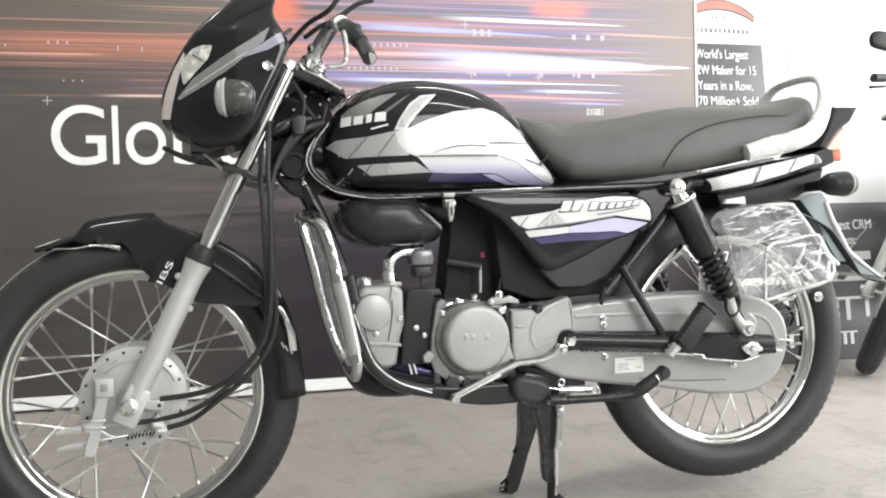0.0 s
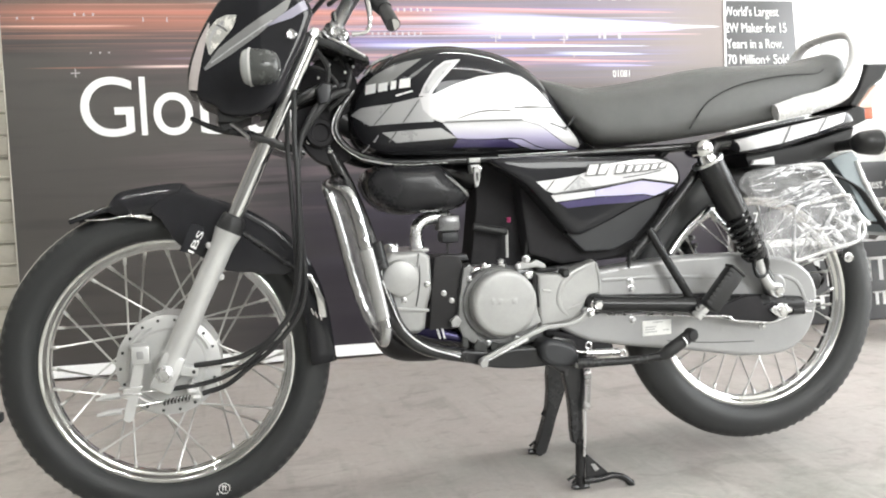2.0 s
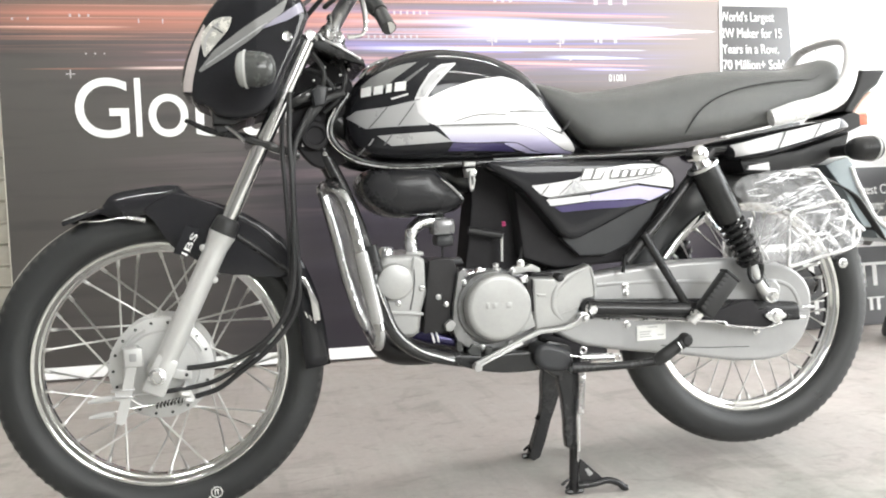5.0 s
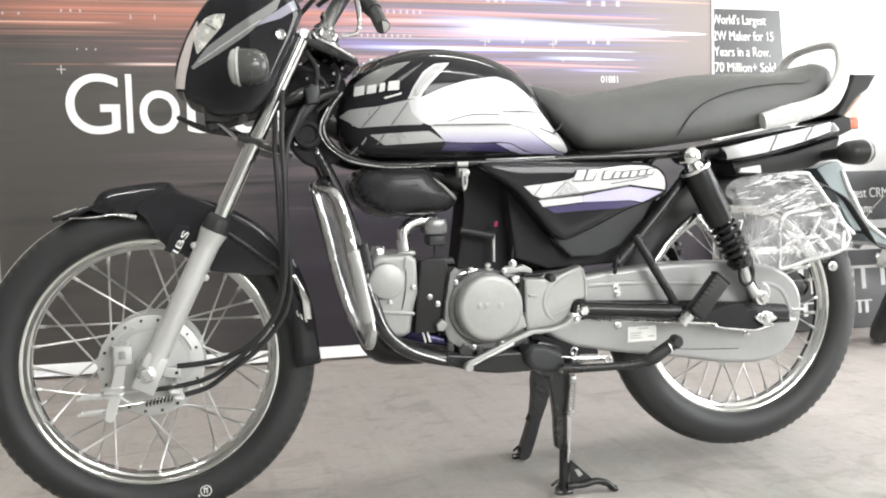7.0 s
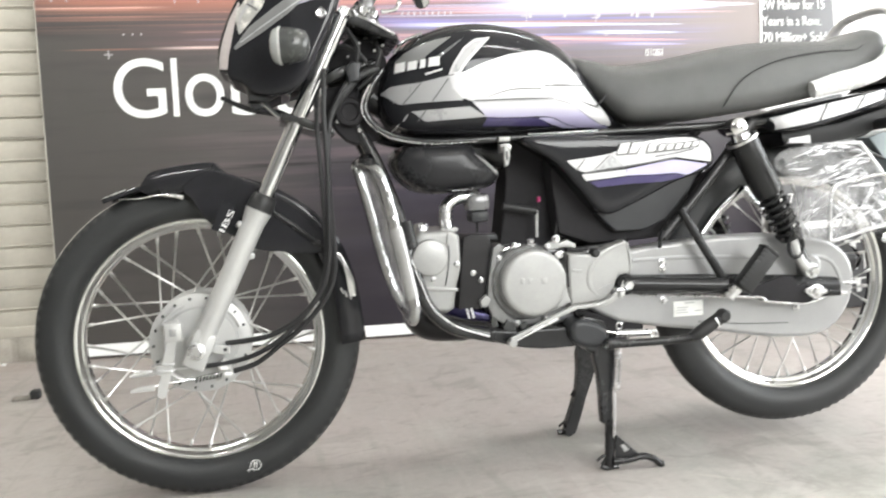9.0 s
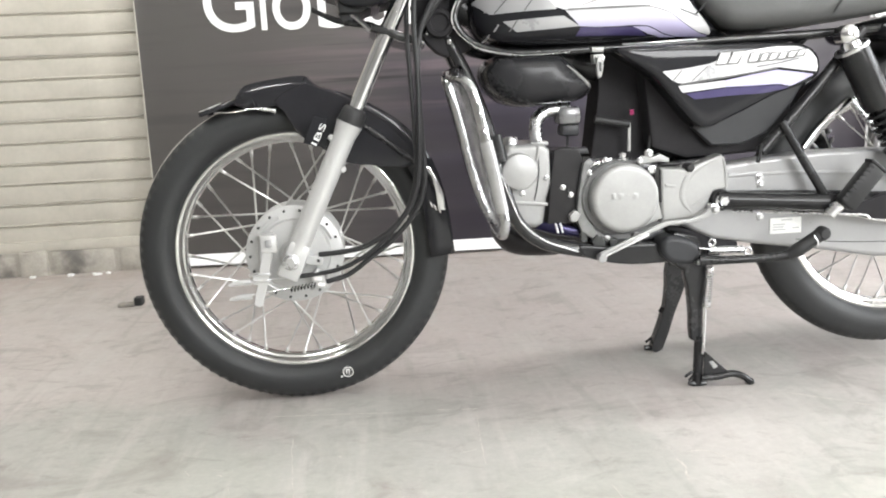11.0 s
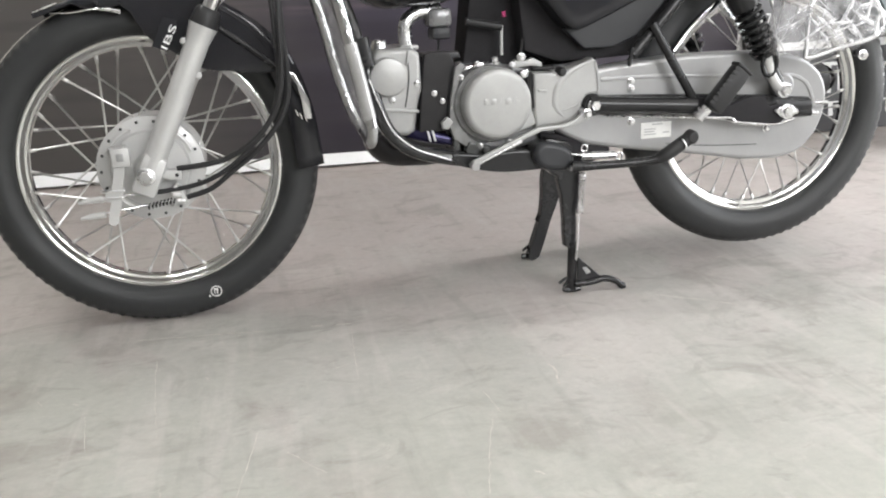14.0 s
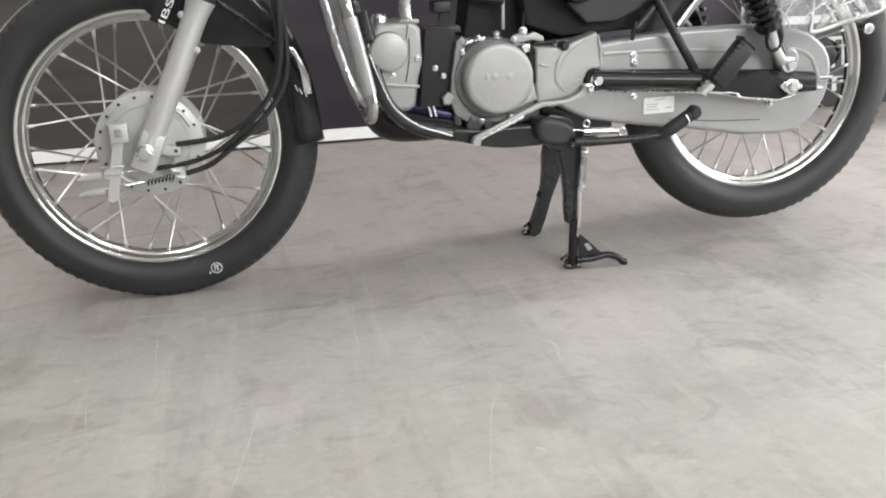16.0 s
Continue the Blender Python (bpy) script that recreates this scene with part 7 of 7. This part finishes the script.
for x0, x1, z in ((0.335, 0.357, 0.319), (0.318, 0.342, 0.310), (0.318, 0.340, 0.305), (0.318, 0.344, 0.300), (0.358, 0.371, 0.302)):
    box("label_bar", (x0 - 0.006, -0.1104, z - 0.0012), (x1 - 0.006, -0.1094, z + 0.0012), BOARDGREY, sticker, bevel=0)
for s in (-1, 1):
    tube("swing_arm", [(0.21, 0.118 * s, 0.366), (0.40, 0.122 * s, 0.356), (0.55, 0.122 * s, 0.340), (0.66, 0.118 * s, 0.332)], [0.019, 0.019, 0.024, 0.020], IRON, bike, "black swing arm", seg=14, n=4)
lathe("pivot_ring", [(0.021, 0.0), (0.021, -0.022), (0.018, -0.026), (0.0, -0.026)], (0.198, -0.108, 0.368), IRON, bike, "black ring round the pivot", seg=28)
bolt("pivot_bolt", (0.198, -0.134, 0.368), 0.0100, 0.014, STEEL, bike, "plated pivot bolt")
tube("peg_arm", [(0.19, -0.130, 0.370), (0.30, -0.138, 0.362), (0.40, -0.145, 0.355)], [0.016, 0.015, 0.017], IRON, bike, "black footrest arm", seg=12, n=3)
tube("peg_stay", [(0.315, -0.130, 0.510), (0.345, -0.136, 0.455), (0.393, -0.145, 0.372)], 0.0085, IRON, bike, "black footrest stay", seg=10, n=3)
tube("peg_stay", [(0.276, -0.128, 0.470), (0.270, -0.128, 0.435)], 0.004, IRON, bike, n=1, seg=8)
# folded rear footrest
peg_v, peg_f = tube_data([(0.395, -0.165, 0.334), (0.411, -0.17, 0.353)], 0.0125, 14, 2)
solid("peg_hinge", peg_v, peg_f, STEEL, bike, "bright footrest hinge")
PM = Matrix.Translation((0.447, -0.175, 0.385)) @ Matrix.Rotation(radians(-50), 4, "Y")
box("footrest", (-0.046, -0.014, -0.0185), (0.046, 0.014, 0.0185), CABLE, bike, "black rubber footrest, folded up", bevel=0.006, m=PM)
for k in range(9):
    box("peg_rib", (-0.041 + k * 0.0096, -0.0150, 0.0085), (-0.0365 + k * 0.0096, -0.012, 0.0194), CABLE, bike, bevel=0, m=PM)
box("peg_end", (0.044, -0.0145, -0.0190), (0.051, 0.0145, 0.0190), CABLE, bike, bevel=0.003, m=PM)
# the black arm's lower edge highlight, laid on as a steel strip
tube("arm_edge", [(0.363, -0.1515, 0.336), (0.420, -0.1515, 0.331), (0.474, -0.1515, 0.326), (0.485, -0.1515, 0.318), (0.515, -0.1515, 0.313), (0.546, -0.1515, 0.309), (0.574, -0.1515, 0.307), (0.612, -0.1515, 0.316)], [0.0012, 0.0022, 0.0026, 0.0022, 0.0014], STEEL, bike, "bright lower edge of the swing arm", seg=8)
# axle end and chain adjuster
bolt("axle_nut", (0.592, -0.157, 0.331), 0.0110, 0.012, STEEL, bike, "plated rear axle nut")
prism("swing_arm_end", [(0.403, 0.372), (0.474, 0.352), (0.519, 0.365), (0.547, 0.363), (0.557, 0.344), (0.576, 0.347), (0.614, 0.338), (0.641, 0.327), (0.644, 0.322), (0.62, 0.318), (0.594, 0.315), (0.576, 0.304), (0.545, 0.307), (0.539, 0.313), (0.483, 0.318), (0.477, 0.326), (0.404, 0.334)], -0.150, -0.112, DARK, bike, "black swing arm end plate", bevel=0.003)
lathe("axle_collar", [(0.024, 0.0), (0.024, -0.012), (0.019, -0.016), (0.0, -0.016)], (0.604, -0.108, 0.378), CASE, bike, "round boss on the chain case", seg=24)
prism("adjuster_plate", [(0.566, 0.334), (0.579, 0.342), (0.609, 0.338), (0.622, 0.328), (0.597, 0.320), (0.578, 0.321)], -0.158, -0.148, STEEL, bike, "bright chain adjuster", bevel=0.002)
tube("adjuster_screw", [(0.615, -0.154, 0.328), (0.662, -0.154, 0.323)], 0.0042, STEEL, bike, n=1, seg=8)
tube("adjuster_sleeve", [(0.618, -0.154, 0.3275), (0.646, -0.154, 0.3245)], 0.0065, IRON, bike, n=1, seg=10)
tube("adjuster_screw", [(0.684, -0.110, 0.338), (0.716, -0.110, 0.336)], 0.0035, STEEL, bike, n=1, seg=8)

# shock absorbers
TOPS, BOTS = Vector((0.428, -0.142, 0.664)), Vector((0.588, -0.135, 0.372))
for s in (1, -1):
    def on_shock(u, s=s):
        q = TOPS.lerp(BOTS, u)
        return (q.x, q.y * s, q.z)
    lathe("shock_eye", [(0.018, 0.012 * s), (0.018, -0.014 * s), (0.012, -0.020 * s), (0.0, -0.022 * s)], on_shock(0), CHROME, bike, "chrome shock mount", seg=24)
    tube("shock_head", [on_shock(0.03), on_shock(0.09)], [0.016, 0.021], CHROME, bike, seg=18, n=1)
    shroud = tube("shock_shroud", [on_shock(0.085), on_shock(0.10), on_shock(0.42), on_shock(0.45)], [0.026, 0.029, 0.029, 0.026], IRON, bike, "black shock absorber shroud", seg=24, n=2)
    tube("shroud_flange", [on_shock(0.075), on_shock(0.092)], 0.032, STEEL, shroud, n=1, seg=24)
    tube("shock_rod", [on_shock(0.4), on_shock(0.95)], 0.013, IRON, bike, n=1, seg=12)
    axis = (BOTS - TOPS).normalized()
    n1 = Vector((0, 1, 0))
    n2 = axis.cross(n1).normalized()
    coil = []
    for k in range(141):
        q = TOPS.lerp(BOTS, 0.42 + 0.31 * k / 140)
        q = q + n1 * 0.0235 * math.cos(k * 2 * math.pi / 20) + n2 * 0.0235 * math.sin(k * 2 * math.pi / 20)
        coil.append((q.x, q.y * s, q.z))
    tube("coil_spring", coil, 0.0042, IRON, bike, "black coil spring", n=1, seg=8)
    tube("spring_seat", [on_shock(0.735), on_shock(0.765)], [0.026, 0.022], IRON, bike, "black spring seat", seg=20, n=1)
    hoop = [(0.550 + 0.015 * math.sin(a), s * -0.152, 0.428 + 0.026 * math.cos(a)) for a in [2 * math.pi * k / 16 for k in range(16)]]
    tube("shock_hoop", hoop, 0.0048, IRON, bike, "black hoop at the foot of the shock absorber", seg=8, n=1, closed=True)
    tube("shock_foot", [(0.546, s * -0.146, 0.438), (0.562, s * -0.146, 0.398), (0.589, s * -0.142, 0.366)], [0.010, 0.0095, 0.0105], SILVER, bike, "cast shock foot", seg=16, n=3)
    bolt("shock_bolt", tuple(Vector(on_shock(1.0)) + Vector((0, -0.012 * s, 0))), 0.011, 0.016, STEEL, bike, "plated nut", y=-s)

# rear brace of the rider's guard, seen above the chain case
tube("guard_brace", [(0.395, -0.06, 0.452), (0.43, -0.06, 0.495), (0.484, -0.07, 0.545)], 0.008, CHROME, bike, "bright tubular brace", seg=12)
tube("guard_brace", [(0.484, -0.07, 0.542), (0.535, -0.07, 0.485), (0.56, -0.07, 0.45)], 0.006, STEEL, bike, seg=10)

# wrapped side guard: two bent wire loops under clear crumpled film
wrap_parent = tube("side_guard", [(0.607, -0.19, 0.536), (0.657, -0.19, 0.551), (0.715, -0.19, 0.561), (0.733, -0.19, 0.547), (0.761, -0.19, 0.494), (0.745, -0.19, 0.467), (0.676, -0.19, 0.452), (0.607, -0.19, 0.435), (0.6, -0.19, 0.453)], 0.0042, STEEL, bike, "steel side guard wrapped in clear plastic film", closed=True, seg=10)
tube("guard_wire", [(0.628, -0.165, 0.624), (0.678, -0.165, 0.625), (0.691, -0.165, 0.617), (0.732, -0.165, 0.567), (0.766, -0.165, 0.524), (0.795, -0.165, 0.497)], 0.0042, RAIL, wrap_parent, seg=8)
tube("guard_wire", [(0.733, -0.192, 0.547), (0.721, -0.194, 0.497)], 0.0032, RAIL, wrap_parent, seg=8, n=1)
tube("guard_wire", [(0.749, -0.192, 0.506), (0.745, -0.194, 0.472)], 0.0034, RAIL, wrap_parent, seg=8, n=1)
bolt("guard_bolt", (0.722, -0.17, 0.438), 0.0055, 0.008, IRON, wrap_parent)
bolt("guard_bolt", (0.74, -0.17, 0.432), 0.0075, 0.009, STEEL, wrap_parent)
rng2 = random.Random(3)
for name, pts, y0, w, seed in (("plastic_wrap", [(0.537, 0.518), (0.557, 0.534), (0.613, 0.54), (0.722, 0.563), (0.744, 0.549), (0.774, 0.488), (0.756, 0.461), (0.613, 0.43), (0.606, 0.448), (0.549, 0.444), (0.532, 0.474)], -0.172, 0.030, 0),
                               ("plastic_wrap", [(0.515, 0.586), (0.526, 0.608), (0.564, 0.622), (0.636, 0.629), (0.68, 0.628), (0.694, 0.619), (0.735, 0.565), (0.645, 0.545), (0.552, 0.543), (0.533, 0.567)], -0.150, 0.026, 4)):
    pw = Pillow(pts, w, 3, 5, y0=y0)
    bm = bmesh.new()
    ob = pw.build(name, FILM, wrap_parent, "crumpled clear plastic film", rings=22)
    for v in ob.data.vertices:
        q = v.co * 15 + Vector((seed, 0, 0))
        k = abs(noise.noise(q)) * 1.1 + abs(noise.noise(q * 2.3)) * 0.6
        v.co.y += (k - 0.5) * 0.030 * (1 if v.co.y > y0 else -1) * -1
        v.co.x += noise.noise(q * 1.7) * 0.006
        v.co.z += noise.noise(q * 1.9 + Vector((5, 5, 5))) * 0.006
    for p in ob.data.polygons:
        p.use_smooth = False
    bm.free()
    def inside(x, z):
        k = False
        for (ax, az), (bx, bz) in zip(pw.rim, pw.rim[1:] + pw.rim[:1]):
            if (az > z) != (bz > z) and x < (bx - ax) * (z - az) / (bz - az) + ax:
                k = not k
        return k
    made, tries = 0, 0
    while made < 40 and tries < 700:
        tries += 1
        ax, az = rng2.uniform(0.50, 0.79), rng2.uniform(0.42, 0.65)
        way = radians((rng2.choice((12, 18, 6, -4, 24)) if seed else rng2.choice((-42, -50, -34, 10, 20, 4, 58)) if ax > 0.58 else rng2.choice((-40, -48, 30))) + rng2.uniform(-8, 8))
        ln = rng2.uniform(0.02, 0.075)
        bx, bz = ax + ln * math.cos(way), az + ln * math.sin(way)
        if not (inside(ax, az) and inside(bx, bz)):
            continue
        a, b = (Vector((x, pw.y(x, z) - 0.004, z)) for x, z in ((ax, az), (bx, bz)))
        tube("film_fold", [a, a.lerp(b, 0.5) + Vector((0, -0.003, rng2.uniform(-0.003, 0.003))), b], [0.0005, rng2.choice((0.0011, 0.0016, 0.0024, 0.0042)), 0.0006], FOLD, ob, seg=6, n=3)
        made += 1

# gear lever
lever = prism("gear_lever", [(0.188, 0.362), (0.182, 0.352), (0.168, 0.338), (0.140, 0.330), (0.092, 0.328), (0.060, 0.317), (-0.036, 0.272), (-0.045, 0.276), (-0.044, 0.283), (0.030, 0.314), (0.084, 0.336), (0.135, 0.338), (0.158, 0.346), (0.176, 0.362)], -0.146, -0.136, CAST, bike, "polished flat gear lever", bevel=0.003)
prism("lever_slot", [(0.050, 0.316), (-0.030, 0.280), (-0.032, 0.276), (0.052, 0.311)], -0.1472, -0.1455, STEEL, lever, bevel=0.0005)
lathe("lever_tip", [(0.0075, -0.012), (0.0075, 0.008), (0.0, 0.01)], (-0.040, -0.142, 0.274), CAST, lever, seg=14)
bolt("lever_bolt", (0.180, -0.142, 0.354), 0.007, 0.012, STEEL, lever)
tube("lever_shaft", [(0.178, -0.09, 0.356), (0.178, -0.142, 0.356)], 0.008, STEEL, lever, n=1, seg=12)

prism("engine_mount", [(-0.075, 0.296), (-0.02, 0.290), (0.10, 0.290), (0.12, 0.256), (0.05, 0.2505), (0.005, 0.254), (-0.03, 0.261), (-0.07, 0.275)], -0.121, -0.085, IRON, bike, "black lower engine mount", bevel=0.006, steps=2, round_n=2)

# centre stand
cs = tube("centre_stand", [(0.130, -0.135, 0.272), (0.130, 0.135, 0.272)], 0.030, IRON, bike, "black centre stand", n=1, seg=20)
prism("stand_bracket", [(0.085, 0.296), (0.110, 0.312), (0.150, 0.302), (0.172, 0.270), (0.165, 0.235), (0.125, 0.235), (0.10, 0.255)], -0.130, -0.08, IRON, cs, "black stand bracket", bevel=0.008)
prism("stand_leg", [(0.179, 0.206), (0.221, 0.201), (0.216, 0.149), (0.193, 0.089), (0.165, 0.006), (0.14, 0.007), (0.154, 0.052), (0.165, 0.085), (0.162, 0.089), (0.17, 0.102), (0.175, 0.148)], 0.098, 0.122, IRON, cs, "black stand leg", bevel=0.004, round_n=2)
prism("stand_leg", [(0.126, 0.249), (0.170, 0.246), (0.167, 0.200), (0.164, 0.156), (0.162, 0.096), (0.141, 0.096), (0.138, 0.150), (0.133, 0.200)], -0.132, -0.110, IRON, cs, "flat black side of the stand leg", bevel=0.004, round_n=2)
tube("stand_pipe", [(0.158, -0.128, 0.103), (0.156, -0.128, 0.048), (0.154, -0.128, 0.006)], 0.0100, IRON, cs, "black round stand foot", seg=14, n=2)
tube("stand_pipe", [(0.171, 0.115, 0.06), (0.161, 0.118, 0.008)], 0.0085, IRON, cs, seg=14, n=1)
tube("stand_foot", [(0.136, -0.13, 0.008), (0.147, -0.13, 0.006), (0.172, -0.13, 0.006)], [0.004, 0.0065, 0.0055], IRON, cs, seg=8, n=3)
tube("stand_foot", [(0.155, 0.118, 0.006), (0.13, 0.118, 0.006)], 0.006, IRON, cs, seg=8, n=1)
tube("foot_hook", [(0.128, -0.13, 0.021), (0.142, -0.13, 0.03), (0.146, -0.13, 0.024), (0.137, -0.13, 0.013)], 0.003, IRON, cs, seg=8, n=3)
tube("foot_hook", [(0.133, 0.12, 0.018), (0.149, 0.12, 0.029), (0.152, 0.12, 0.018), (0.138, 0.12, 0.006)], 0.003, IRON, cs, seg=8, n=3)
prism("foot_gusset", [(0.164, 0.073), (0.168, 0.071), (0.212, 0.029), (0.201, 0.024), (0.163, 0.023)], -0.140, -0.135, IRON, cs, "black foot gusset with a slot", bevel=0.0012)
prism("gusset_slot", [(0.173, 0.052), (0.181, 0.053), (0.191, 0.041), (0.182, 0.037)], -0.1412, -0.1395, CAST, cs, bevel=0.0004)
tube("foot_pedal", [(0.157, -0.142, 0.021), (0.19, -0.142, 0.021), (0.219, -0.142, 0.025), (0.243, -0.142, 0.017), (0.255, -0.142, 0.006), (0.262, -0.142, 0.006)], 0.0068, IRON, cs, "black foot pedal", seg=10, n=4)
tube("stand_cross", [(0.160, -0.08, 0.240), (0.160, 0.08, 0.240)], 0.009, IRON, cs, n=1, seg=10)
coil = [(0.1705 - 0.0060 * k / 128 + 0.0066 * math.cos(k * math.pi / 4), -0.145 + 0.0066 * math.sin(k * math.pi / 4), 0.242 - 0.0770 * k / 128) for k in range(129)]
tube("stand_spring", coil, 0.0019, STEEL, cs, "bright stand spring", n=1, seg=6)
tube("spring_rod", [(0.162, -0.145, 0.166), (0.161, -0.145, 0.116), (0.158, -0.145, 0.071)], 0.0026, STEEL, cs, seg=8)
prism("stand_hinge", [(0.077, 0.290), (0.084, 0.302), (0.098, 0.307), (0.120, 0.303), (0.142, 0.294), (0.155, 0.281), (0.157, 0.266), (0.146, 0.252), (0.128, 0.249), (0.098, 0.254), (0.080, 0.270)], -0.142, -0.085, GREYPLASTIC, cs, "dull grey rounded stand hinge", bevel=0.012, steps=4, round_n=2)
prism("stand_web", [(0.100, 0.322), (0.180, 0.302), (0.205, 0.292), (0.245, 0.280), (0.247, 0.262), (0.190, 0.250), (0.120, 0.246)], -0.100, -0.080, DARK, cs, "black plate behind the stand spring", bevel=0.003)
lathe("stand_bush", [(0.0, -0.006), (0.0050, -0.005), (0.0060, 0.0), (0.0060, 0.02)], (0.149, -0.146, 0.254), STEEL, cs, "small bright rivet on the hinge", seg=12)

# folded side stand
ss = tube("side_stand", [(0.148, -0.150, 0.258), (0.20, -0.160, 0.2575), (0.27, -0.170, 0.259), (0.318, -0.178, 0.264)], [0.011, 0.0082, 0.0078, 0.009], IRON, bike, "black side stand, folded up", seg=12, n=4)
tube("side_stand_rubber", [(0.308, -0.177, 0.263), (0.326, -0.180, 0.272), (0.350, -0.183, 0.288), (0.372, -0.186, 0.303)], [0.009, 0.0135, 0.0130, 0.0125], CABLE, ss, "black rubber end", seg=14, n=4)
lathe("rubber_knob", [(0.0, -0.013), (0.009, -0.012), (0.013, -0.006), (0.014, 0.006), (0.0, 0.010)], (0.371, -0.187, 0.302), CABLE, ss, "black rubber knob", seg=20)
tube("knob_wire", [(0.349, -0.197, 0.301), (0.356, -0.198, 0.289), (0.356, -0.196, 0.280)], 0.0014, STEEL, ss, seg=6)
tube("side_spring", [(0.170, -0.140, 0.2745), (0.236, -0.146, 0.2725)], 0.0075, STEEL, ss, "bright tension spring", n=1, seg=14)
ring = [k * math.pi / 5 for k in range(10)]
tube("spring_eye", [(0.243 + 0.0065 * math.cos(a), -0.150, 0.270 + 0.0070 * math.sin(a)) for a in ring], 0.0020, STEEL, ss, "bright eye of the spring", n=1, closed=True, seg=6)
tube("spring_eye", [(0.174 + 0.0060 * math.cos(a), -0.146, 0.290 + 0.0065 * math.sin(a)) for a in ring], 0.0020, STEEL, ss, n=1, closed=True, seg=6)
tube("spring_pin", [(0.150, -0.140, 0.279), (0.174, -0.142, 0.276)], 0.0025, STEEL, ss, n=1, seg=6)

# ---- a second motorcycle beside it, leaning on its side stand with the front wheel turned ----
HEAD = radians(14)
other = copy_thing(bike, Matrix.Translation((2.525, 1.17, 0.0)) @ Matrix.Rotation(HEAD, 4, "Z") @ Matrix.Rotation(radians(9), 4, "X"))
tagged(other, "black motorcycle leaning on its side stand, front wheel turned", "motorcycle", "parked motorcycles")
pivot = Vector((-0.33, 0, 0.72))
turn = Matrix.Translation(pivot) @ Matrix.Rotation(radians(34), 4, AX) @ Matrix.Translation(-pivot)
for o in list(other.children):
    if o.name.startswith("centre_stand"):
        for q in list(o.children_recursive) + [o]:
            bpy.data.objects.remove(q)
    elif o.data in STEERED:
        o.matrix_local = turn @ o.matrix_local
# its mirror, lever and raised bar end
back = (Matrix.Translation((2.525, 1.17, 0.0)) @ Matrix.Rotation(HEAD, 4, "Z") @ Matrix.Rotation(radians(9), 4, "X")).inverted()


def local(*pts):
    return [tuple(back @ Vector(p)) for p in pts]


mirror = Pillow([(-0.075, 0.0), (-0.06, 0.030), (0.0, 0.036), (0.07, 0.030), (0.085, 0.0), (0.06, -0.030), (0.0, -0.034), (-0.06, -0.028)], 0.018, 3, 4)
mirror_ob = mirror.build("mirror", PLASTIC, other, "black rear-view mirror", rings=6)
mirror_ob.matrix_local = back @ Matrix.Translation((1.985, 1.0, 1.245)) @ Matrix.Rotation(radians(8), 4, "Y")
tube("mirror_stem", local((2.20, 1.06, 1.00), (2.16, 1.03, 1.12), (2.04, 1.01, 1.215)), 0.006, IRON, other, seg=8)
tube("bar_end", local((1.925, 1.0, 1.110), (2.05, 1.02, 1.108), (2.20, 1.06, 1.06)), [0.017, 0.015, 0.012], CABLE, other, "black rubber grip", seg=12)
tube("brake_lever", local((1.895, 0.985, 1.072), (1.98, 0.98, 1.075), (2.16, 1.0, 1.07)), [0.007, 0.004, 0.006], IRON, other, seg=8)
